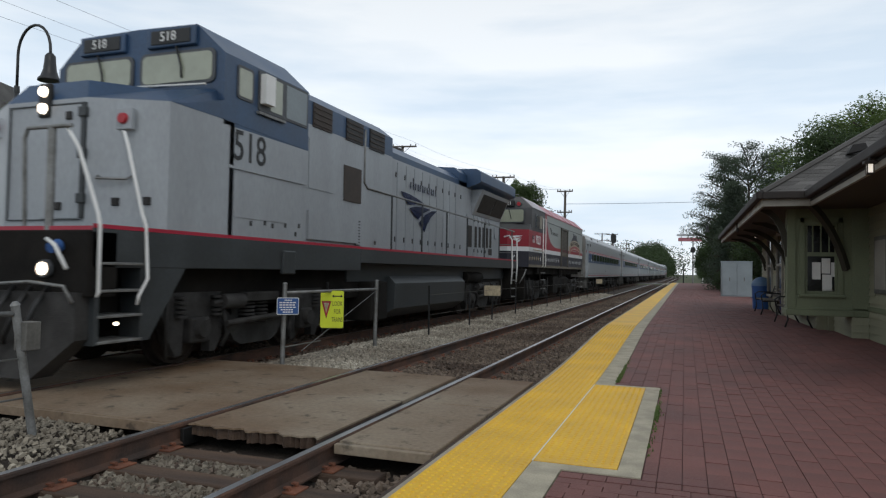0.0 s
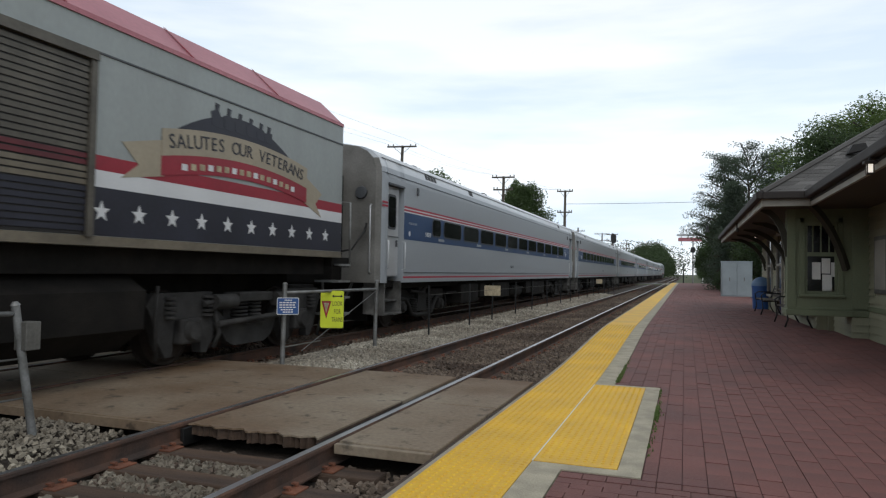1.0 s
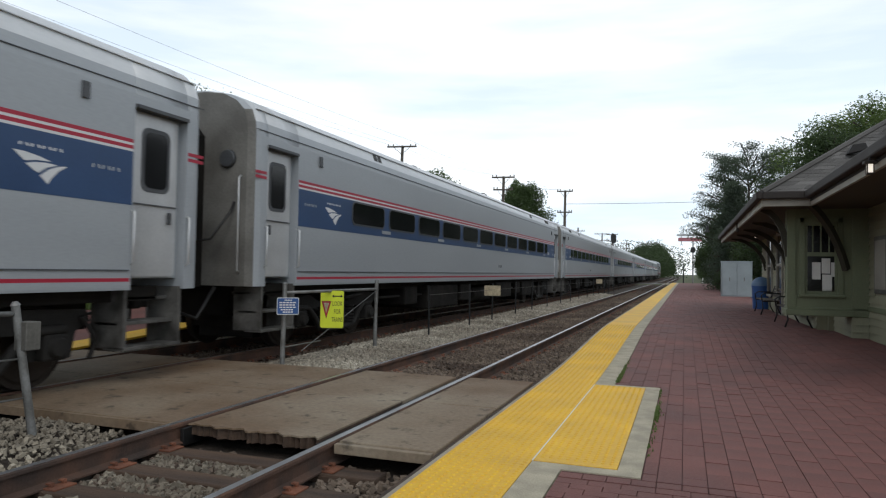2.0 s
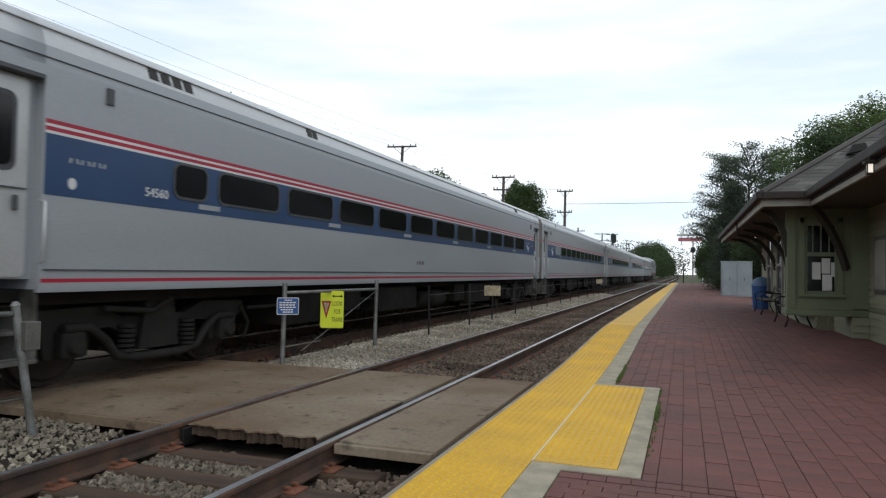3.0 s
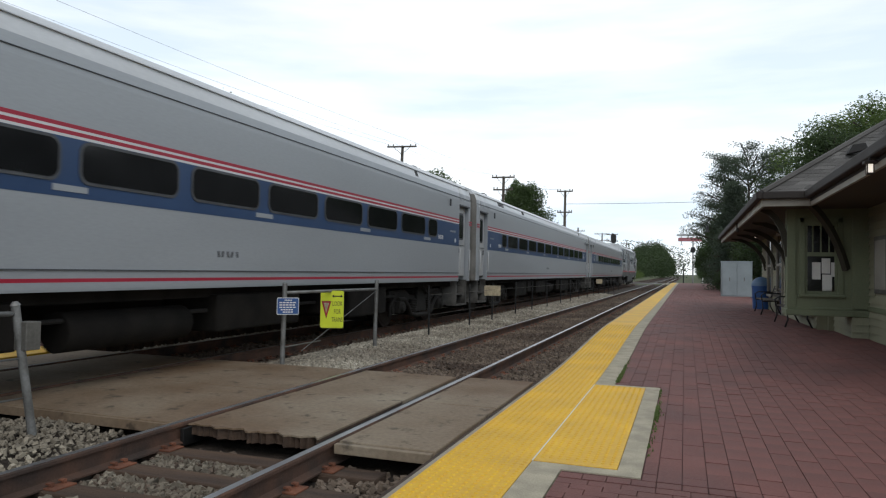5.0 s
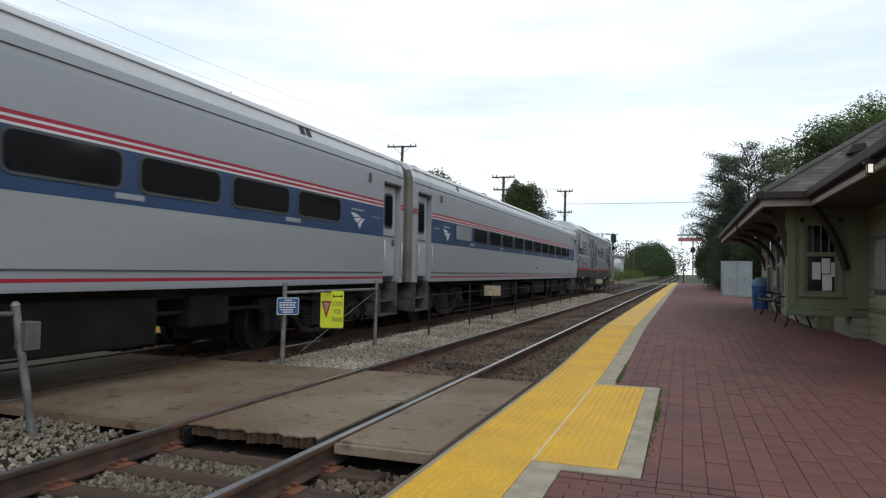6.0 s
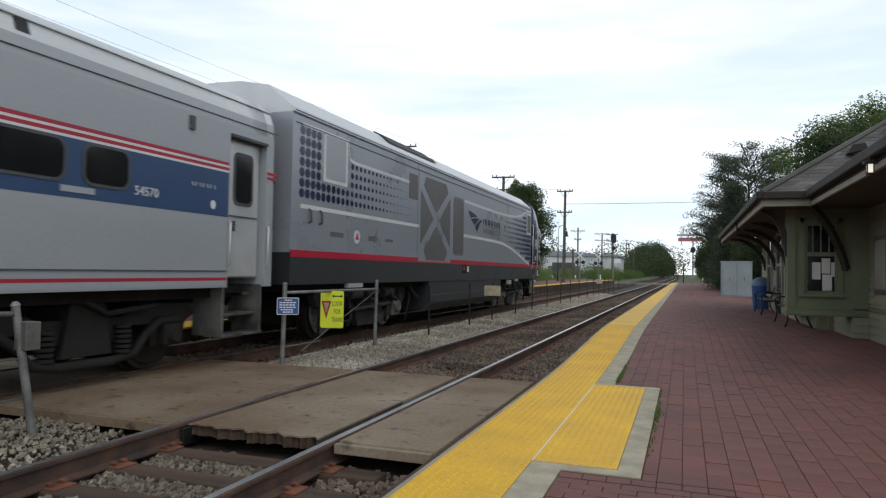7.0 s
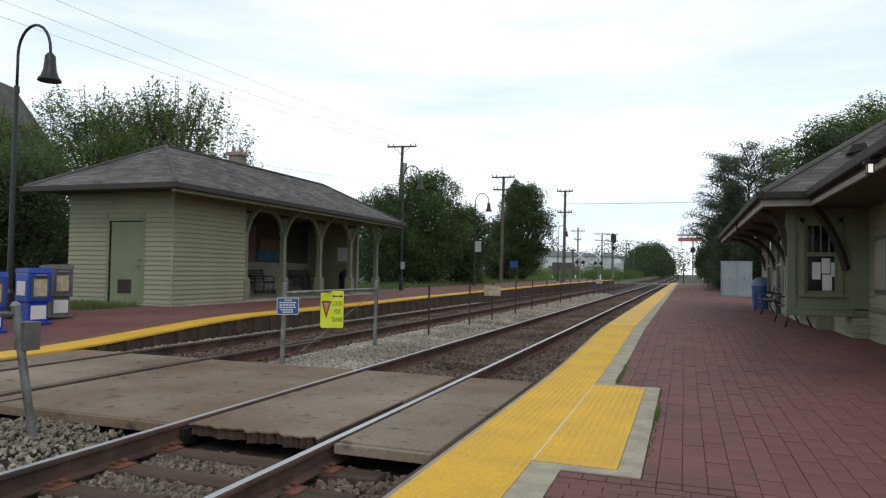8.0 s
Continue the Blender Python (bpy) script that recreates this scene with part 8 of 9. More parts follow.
        for i, x in enumerate((0.5, 0.75, 1.0)):
            bm = bmesh.new()
            tube(bm, [(s * x, 0.16, 1.1), (s * x, 0.0, 0.9), (s * (x - 0.12), -0.05, 0.55), (s * (x - 0.2), 0.02, 0.5)], 0.028, 7)
            pieces("air_hose", bm, BLACK, lo)
        # rear steps and rails
        for z in (0.45, 0.75, 1.05, 1.35):
            bm = bmesh.new()
            bar(bm, s, 1.1, 1.52, 18.85, 19.5, z - 0.03, z, 0.005)
            part("step", bm, GALV, lo, "pale-edged boarding step")
        bm = bmesh.new()
        bar(bm, s, 1.1, 1.48, 18.75, 18.85, 0.4, 1.5)
        pieces("step_well", bm, UNDER, lo)
        for y in (18.8, 19.55):
            bm = bmesh.new()
            tube(bm, [(s * 1.2, y, 2.62), (s * 1.4, y, 2.66), (s * 1.5, y, 2.5), (s * 1.52, y, 1.5), (s * 1.5, y - 0.05, 0.9)], 0.027, 7)
            pieces("grab_rail", bm, WHITE, lo)
        bm = bmesh.new()
        for z in (1.75, 2.05, 2.35):
            bar(bm, s, 0.5, 1.45, 19.56, 19.6, z, z + 0.03)
        pieces("end_gate", bm, GALV, lo)
    for x in (-1.5, 1.5):
        bm = bmesh.new()
        cyl(bm, (x * 0.98, 0.62, 0.70), (x * 1.01, 0.60, 0.70), 0.02, 0.018, 10)
        part("step_lamp", bm, LAMP_ON, lo, "small lit step lamp")
    bm = bmesh.new()
    cyl(bm, (1.1, 0.19, 1.55), (1.1, 0.08, 1.52), 0.075, 0.06, 10)
    part("glad_hand", bm, BIN_BLUE, lo, "bright blue jumper plug")
    # underside
    bm = bmesh.new()
    extrude(bm, half_profile(1.1, 0.28, [(1.42, 0.5), (1.45, 1.05), (1.3, 1.2), (0, 1.2)]), "y", 8.4, 13.4)
    part("fuel_tank", bm, LOCO_DARK, lo, "long dark grey fuel tank")
    bm = bmesh.new()
    for s in (-1, 1):
        bar(bm, s, 0.9, 1.45, 7.2, 8.0, 0.30, 1.1, 0.03)
    pieces("battery_box", bm, UNDER, lo)
    bm = bmesh.new()
    for s in (-1, 1):
        cyl(bm, (s * 1.2, 14.0, 1.15), (s * 1.2, 15.6, 1.15), 0.17, 0.17, 12)
    pieces("air_reservoir", bm, UNDER, lo)
    bm = bmesh.new()
    for s in (-1, 1):
        bar(bm, s, 1.46, 1.54, 3.85, 4.2, 1.25, 1.62, 0.02)
    pieces("battery_switch", bm, LOCO_DARK, lo)
    loco_bogie(lo, 3.7, 2.75, 0.51)
    loco_bogie(lo, 16.2, 2.75, 0.51)
    TRAIN.append((lo, 5.3))


lead_locomotive()


# the cab car rebuilt from an old diesel, in red, white and navy with stars
def cab_car():
    lo = thing("cab_control_car", "red, white and navy cab car with stars, numbered 90221", "railway cab car")
    W, L = 1.53, 15.5
    top = [(1.53, 3.98), (1.05, 4.42), (0.0, 4.46)]
    bm = bmesh.new()
    extrude(bm, half_profile(W, 1.55, [(1.53, 3.98), (0, 3.98)]), "y", 3.85, L)
    part("body", bm, VGREY, lo, "aged grey carbody")
    bm = bmesh.new()
    extrude(bm, [(W, 3.98), (1.05, 4.42), (0, 4.46), (-1.05, 4.42), (-W, 3.98)], "y", 3.85, L)
    part("roof", bm, VROOF, lo, "faded pinkish-red roof")
    # cab with its blunt nose
    plan = [(-1.53, 0.5), (-0.75, 0.06), (0.75, 0.06), (1.53, 0.5), (1.53, 3.85), (-1.53, 3.85)]
    bm = bmesh.new()
    extrude(bm, plan, "z", 2.36, 3.05)
    part("nose", bm, VRED, lo, "deep red nose")
    bm = bmesh.new()
    extrude(bm, [(x * 1.002, y - 0.003) for x, y in plan], "z", 2.18, 2.36)
    part("nose_band", bm, STRIPE_W, lo)
    bm = bmesh.new()
    extrude(bm, plan, "z", 1.55, 2.18)
    part("nose_base", bm, VNAVY, lo, "navy lower nose")
    bm = bmesh.new()
    low = [bm.verts.new((x, y, 3.05)) for x, y in plan]
    hi = [bm.verts.new((x, y, z)) for x, y, z in ((-1.50, 0.95, 3.30), (-0.72, 0.72, 3.32), (0.72, 0.72, 3.32), (1.50, 0.95, 3.30), (1.53, 3.85, 3.30), (-1.53, 3.85, 3.30))]
    for i in range(6):
        bm.faces.new((low[i], low[(i + 1) % 6], hi[(i + 1) % 6], hi[i]))
    bm.faces.new(hi)
    part("nose_top", bm, CABGREY, lo)
    bm = bmesh.new()
    extrude(bm, half_profile(W, 3.05, top), "y", 1.02, 3.85)
    fr = [bm.verts.new(p) for p in ((-1.53, 1.02, 3.05), (1.53, 1.02, 3.05), (1.53, 1.02, 3.98), (1.05, 1.02, 4.42), (-1.05, 1.02, 4.42), (-1.53, 1.02, 3.98))]
    ft = [bm.verts.new(p) for p in ((-0.95, 0.80, 3.25), (0.95, 0.80, 3.25), (0.95, 0.86, 3.95), (0.8, 0.9, 4.34), (-0.8, 0.9, 4.34), (-0.95, 0.86, 3.95))]
    for i in range(6):
        bm.faces.new((fr[i], fr[(i + 1) % 6], ft[(i + 1) % 6], ft[i]))
    bm.faces.new(ft)
    part("cab", bm, CABGREY, lo, "dark grey cab")
    # plates over the cab roof, their pale colour stands for the sky's reflection
    bm = bmesh.new()
    for s in (-1, 1):
        extrude(bm, [(s * 1.535, 3.985), (s * 1.06, 4.425), (0.0, 4.465), (0.0, 4.48), (s * 1.065, 4.44), (s * 1.55, 3.995)], "y", 1.15, 3.85)
    pieces("cab_roof", bm, CABROOF_SHEEN, lo, "cab roof plates coloured pale for reflected sky")
    for x0, x1 in ((0.1, 1.25), (-1.25, -0.1)):
        bm = bmesh.new()
        for yy, d in ((0.74, 0.12),):
            extrude(bm, rounded(x0 - 0.04, x1 + 0.04, 3.34, 3.92, 0.10), "y", yy, yy + d)
        f = part("windscreen_frame", bm, GASKET, lo)
        bm = bmesh.new()
        extrude(bm, rounded(x0 + 0.0, x1 - 0.0, 3.38, 3.88, 0.08), "y", 0.725, 0.75)
        part("windscreen", bm, LGLASS, f, "pale reflecting windscreen")
        c = 0.5 if x0 > 0 else -0.5
        bm = bmesh.new()
        box(bm, c - 0.34, c + 0.34, 0.74, 0.95, 4.02, 4.26, 0.02)
        nb = part("number_board", bm, BLACK, lo)
        lettering("board_number", "90221", 0.19, pose(c, 0.732, 4.14, 90, 0, 0), WHITE, nb)
        lamp("marker_lamp", lo, 1.02 if c > 0 else -1.02, 0.9, 4.12, 0.085, -1, RED, CABGREY)
        bm = bmesh.new()
        tube(bm, [(c * 1.5 - 0.25, 1.0, 4.42), (c * 1.5 - 0.22, 1.0, 4.52), (c * 1.5 + 0.22, 1.0, 4.52), (c * 1.5 + 0.25, 1.0, 4.42)], 0.016, 6)
        part("roof_grab", bm, GALV, lo)
        bm = bmesh.new()
        tube(bm, [(c * 1.3, 0.70, 3.88), (c * 1.3 + 0.1, 0.69, 3.5)], 0.012, 6)
        part("wiper", bm, BLACK, lo)
        lamp("ditch_light", lo, c * 2.2, 0.14, 1.86, 0.09, -1, GASKET, GRILLE)
    bm = bmesh.new()
    box(bm, -0.16, 0.16, 0.0, 0.08, 2.55, 2.95, 0.03)
    hb = part("headlight_housing", bm, GRILLE, lo)
    for z in (2.65, 2.85):
        bm = bmesh.new()
        cyl(bm, (0, 0.0, z), (0, -0.02, z), 0.075, 0.07, 16)
        part("headlight", bm, WHITE, hb)
    # emblem and star on the facet of the nose
    for s in (-1, 1):
        bm = bmesh.new()
        for b in ([(0, 0.9), (0.5, 1.0), (1.0, 1.0), (0.6, 0.75), (0.3, 0.7)], [(0.15, 0.55), (0.5, 0.62), (0.85, 0.75), (0.6, 0.4), (0.42, 0.3)], [(0.5, 0.25), (0.8, 0.5), (0.95, 0.8), (0.72, 0.2), (0.6, 0.05)]):
            pts = [(0.02 + 0.55 * u, 2.50 + 0.30 * v) for u, v in b]
            extrude(bm, pts, "y", -0.006, 0.0)
        em = part("nose_emblem", bm, STRIPE_W, lo)
        em.matrix_basis = Matrix.Translation((s * 0.75, 0.06, 0)) @ Matrix.Rotation(s * radians(29.4), 4, "Z") @ Matrix.Translation((0.08 if s > 0 else -0.68, 0, 0))
        bm = bmesh.new()
        extrude(bm, star(0, 1.9, 0.14), "y", -0.006, 0.0)
        em = part("nose_star", bm, STRIPE_W, lo)
        em.matrix_basis = Matrix.Translation((s * 0.75, 0.06, 0)) @ Matrix.Rotation(s * radians(29.4), 4, "Z") @ Matrix.Translation((s * 0.30, 0, 0))
    for s in (-1, 1):
        # painted side: navy band, white band, red sweep
        plate("navy_band", rect(3.85, 15.49, 1.66, 2.18), s, W, 0.003, VNAVY, lo, "navy band with white stars")
        plate("sill_line", rect(0.52, 15.49, 1.55, 1.655), s, W, 0.012, DULL_TAN, lo)
        plate("white_band", rect(3.85, 15.49, 2.18, 2.36), s, W, 0.004, STRIPE_W, lo)
        pts = [(3.85, 2.36), (15.49, 2.36), (15.49, 2.52), (6.9, 2.52)]
        cur = [(6.3, 2.535), (5.7, 2.60), (5.2, 2.74), (4.8, 2.95), (4.5, 3.2), (4.3, 3.5), (4.22, 3.97), (3.85, 3.97)]
        plate("red_sweep", pts + cur, s, W, 0.003, VRED, lo, "red sweeping up behind the cab")
        plate("side_seam", rect(4.2, 15.49, 3.60, 3.62), s, W, 0.014, GASKET, lo)
        plate("eave_line", rect(3.85, 15.49, 3.93, 3.985), s, W, 0.02, VROOF, lo)
        # stars
        ys = [0.72 + 0.43 * i for i in range(7)] + [4.3 + 0.51 * i for i in range(7)] + [10.1 + 0.535 * i for i in range(10)]
        for i, y in enumerate(ys):
            if 8.0 < y < 9.9:
                continue
            plate("star", star(y, 1.92, 0.115), s, W + 0.003, 0.004, TANPRINT if i < 5 else STRIPE_W, lo)
        # roller shutter in its opening
        curtain = plate("roller_shutter", rect(7.98, 9.88, 1.66, 3.52), s, W + 0.004, 0.004, GRILLE, lo, "ribbed roller shutter with dulled stripes")
        for i in range(26):
            z = 1.70 + i * 0.069
            m = VNAVY if z < 2.14 else DULL_TAN if z < 2.33 else DULL_RED if z < 2.50 else SHUTTER
            plate("slat", rect(7.98, 9.88, z, z + 0.05), s, W + 0.006, 0.014, m, curtain)
        bm = bmesh.new()
        bar(bm, s, 1.535, 1.60, 7.88, 7.98, 1.64, 3.55)
        bar(bm, s, 1.535, 1.58, 9.88, 9.96, 1.64, 3.55)
        bar(bm, s, 1.535, 1.60, 7.88, 9.96, 3.50, 3.60)
        pieces("shutter_frame", bm, SHUTTER, lo)
        # cab windows, doors, rails
        f = plate("side_window_frame", rounded(1.72, 2.40, 3.18, 3.80, 0.10), s, W, 0.02, GASKET, lo)
        plate("pane", rounded(1.78, 2.36, 3.23, 3.75, 0.08), s, W + 0.004, 0.02, CABGLASS, f)
        f = plate("side_window_frame", rounded(2.42, 3.0, 3.14, 3.80, 0.05), s, W, 0.018, GASKET, lo)
        plate("pane", rounded(2.58, 2.95, 3.2, 3.75, 0.04), s, W + 0.004, 0.018, CABGLASS, f)
        plate("mirror", rect(2.45, 2.62, 3.2, 3.74), s, 1.56, 0.09, PALE_TRIM, lo)
        d = plate("cab_door", rect(3.16, 3.64, 2.30, 3.05), s, W + 0.001, 0.008, VRED, lo, "cab door, red below and dark grey above")
        plate("door_top", rounded(3.16, 3.64, 3.052, 3.84, 0.05), s, W + 0.001, 0.008, CABGREY, d)
        plate("pane", rounded(3.24, 3.56, 3.22, 3.74, 0.05), s, W + 0.004, 0.012, CABGLASS, d)
        # no hollow here: a black plate paints the shade of the step recess
        plate("recess_shade", rect(3.16, 3.64, 1.66, 2.26), s, W + 0.004, 0.008, BLACK, lo, "flat black plate as the shade of the cab step recess")
        bm = bmesh.new()
        for y in (3.11, 3.68):
            tube(bm, [(s * 1.54, y, 3.72), (s * 1.60, y, 3.70), (s * 1.60, y, 1.60), (s * 1.54, y, 1.58)], 0.02, 6)
        pieces("grab_rail", bm, WHITE, lo)
        bm = bmesh.new()
        for z in (1.0, 1.3, 1.72, 2.0, 0.62):
            bar(bm, s, 1.45, 1.60, 3.16, 3.64, z, z + 0.035)
        pieces("cab_step", bm, GALV, lo)
        bm = bmesh.new()
        for y in (3.06, 3.76):
            bar(bm, s, 1.46, 1.5, y - 0.02, y + 0.02, 0.6, 1.6)
        pieces("ladder_side", bm, UNDER, lo)
        bm = bmesh.new()
        tube(bm, [(s * 1.56, 1.3, 2.28), (s * 1.58, 1.3, 2.26), (s * 1.58, 3.0, 2.26), (s * 1.56, 3.0, 2.28)], 0.018, 6)
        part("side_rail", bm, TANPRINT, lo)
        lettering("road_number", "90221", 0.53, on_side(s, W + 0.004, 2.41, 2.69), STRIPE_W, lo, stretch=0.80)
        for i in range(6):
            plate("flag_stripe", rect(1.18 if i < 3 else 1.18, 1.68, 2.56 + i * 0.047, 2.58 + i * 0.047), s, W + 0.001, 0.004, STRIPE_W, lo)
        c0, c1 = (1.16, 1.40)
        plate("flag_canton", rect(c0, c1, 2.70, 2.85), s, W + 0.002, 0.006, CABGREY, lo)
        swoosh(s, W + 0.003, 5.0, 5.55, 3.1, 3.42, CABGREY, lo)
        name_bars(s, W + 0.003, 5.6, 7.1, 3.10, 3.24, 12, CABGREY, lo)
        # the banner: black mound with plain upright figures, ribbon, scroll with its words
        def arc(y):
            return 0.22 * (1 - ((y - 12.6) / 1.95) ** 2)
        n = 14
        ya = [10.95 + 3.3 * i / n for i in range(n + 1)]
        mound = [(y, 2.74 + arc(y)) for y in ya] + [(y, 2.80 + 0.62 * max(0, 1 - ((y - 12.5) / 1.75) ** 2) ** 1.2) for y in ya[::-1]]
        plate("banner_mound", mound, s, W + 0.003, 0.005, VNAVY, lo)
        for i, y in enumerate((11.95, 12.2, 12.45, 12.7, 12.95, 13.15)):
            plate("banner_bar", [(y - 0.09, 3.22), (y + 0.09, 3.2), (y + 0.08, 3.36), (y + 0.03, 3.44 - 0.015 * i), (y + 0.05, 3.52 - 0.015 * i), (y - 0.03, 3.53 - 0.015 * i), (y - 0.04, 3.43 - 0.015 * i), (y - 0.12, 3.40 - 0.015 * i)], s, W + 0.003, 0.007, VNAVY, lo)
        scroll = [(y, 2.60 + arc(y)) for y in ya] + [(y, 2.93 + arc(y)) for y in ya[::-1]]
        plate("banner_scroll", scroll, s, W + 0.009, 0.005, BANNER_TAN, lo, "tan scroll with dark lettering")
        ribbon = [(y, 2.36 + arc(y)) for y in ya] + [(y, 2.60 + arc(y)) for y in ya[::-1]]
        plate("banner_ribbon", ribbon, s, W + 0.008, 0.004, VRED, lo)
        for i in range(16):
            y = 11.3 + i * 0.165
            plate("ribbon_bar", rect(y, y + 0.10, 2.42 + arc(y), 2.50 + arc(y)), s, W + 0.012, 0.004, TANPRINT if i % 3 else STRIPE_W, lo)
        for a, b in ((10.35, 11.0), (14.2, 14.75)):
            tail = [(a, 2.32), (a + 0.25, 2.5), (a, 2.72), (b, 2.86), (b, 2.42)] if a < 12 else [(a, 2.42), (a, 2.86), (b, 2.62), (b - 0.2, 2.44), (b, 2.22)]
            plate("ribbon_end", tail, s, W + 0.004, 0.005, BANNER_TAN, lo)
        words = "SALUTES OUR VETERANS"
        for i, ch in enumerate(words):
            if ch == " ":
                continue
            u = i / (len(words) - 1)
            y = 11.12 + 2.95 * (u if s > 0 else 1 - u)
            slope = math.degrees(math.atan(-0.44 * (y - 12.6) / 1.95 ** 2)) * s
            lettering("banner_word", ch, 0.25, on_side(s, W + 0.016, y, 2.765 + arc(y)) @ Matrix.Rotation(radians(slope), 4, "Z"), VNAVY, lo)
        bm = bmesh.new()
        tube(bm, [(s * 1.2, 15.5, 2.6), (s * 1.2, 15.95, 2.62), (s * 1.45, 15.98, 2.6), (s * 1.47, 15.98, 1.4)], 0.022, 6)
        part("end_handrail", bm, GALV, lo)
        bm = bmesh.new()
        for z in (0.5, 0.8, 1.1, 1.4):
            bar(bm, s, 1.0, 1.5, 15.5, 15.95, z, z + 0.04)
        pieces("end_step", bm, GALV, lo)
    bm = bmesh.new()
    box(bm, -1.4, 1.4, 15.4, 16.1, 1.38, 1.56)
    part("end_deck", bm, UNDER, lo)
    for i in range(1, 6):
        bm = bmesh.new()
        y = 3.85 + i * 1.9
        for s in (-1, 1):
            extrude(bm, [(s * 1.53, 3.99), (s * 1.06, 4.425), (s * 1.05, 4.44), (s * 1.54, 4.0)], "y", y, y + 0.03)
        pieces("roof_seam", bm, VRED, lo)
    bm = bmesh.new()
    box(bm, -1.3, 1.3, 0.3, 15.3, 1.25, 1.56)
    box(bm, -0.6, 0.6, 0.4, 15.2, 0.8, 1.25)
    part("underframe", bm, UNDER, lo)
    bm = bmesh.new()
    extrude(bm, half_profile(1.0, 0.32, [(1.4, 0.6), (1.42, 1.05), (1.1, 1.25), (0, 1.25)]), "y", 7.6, 10.9)
    part("fuel_tank", bm, UNDER, lo)
    bm = bmesh.new()
    for s in (-1, 1):
        bar(bm, s, 1.0, 1.46, 6.3, 7.5, 0.34, 1.15, 0.02)
        bar(bm, s, 1.4, 1.5, 7.9, 8.05, 1.1, 1.6)
        bar(bm, s, 1.4, 1.5, 8.35, 8.5, 1.1, 1.6)
        bar(bm, s, 1.35, 1.48, 2.5, 2.8, 1.3, 1.6)
    pieces("equipment_box", bm, UNDER, lo)
    bm = bmesh.new()
    box(bm, -1.45, 1.45, 0.1, 0.3, 0.25, 1.45, 0.03)
    part("pilot", bm, UNDER, lo)
    bm = bmesh.new()
    box(bm, -0.2, 0.2, -0.55, 0.3, 0.74, 1.02, 0.05)
    box(bm, -0.2, 0.2, 15.9, 16.9, 0.74, 1.02, 0.05)
    pieces("coupler", bm, TRUCK, lo)
    bm = bmesh.new()
    for s in (-1, 1):
        tube(bm, [(s * 1.5, 0.2, 1.45), (s * 1.5, -0.2, 1.2), (s * 1.35, -0.3, 0.9)], 0.025, 6)
        tube(bm, [(s * 1.0, 0.1, 1.3), (s * 0.9, -0.3, 0.9), (s * 0.6, -0.3, 0.8)], 0.025, 6)
    pieces("air_hose", bm, GALV, lo)
    loco_bogie(lo, 3.9, 2.75, 0.5)
    loco_bogie(lo, 13.3, 2.75, 0.5)
    TRAIN.append((lo, 26.27))


cab_car()


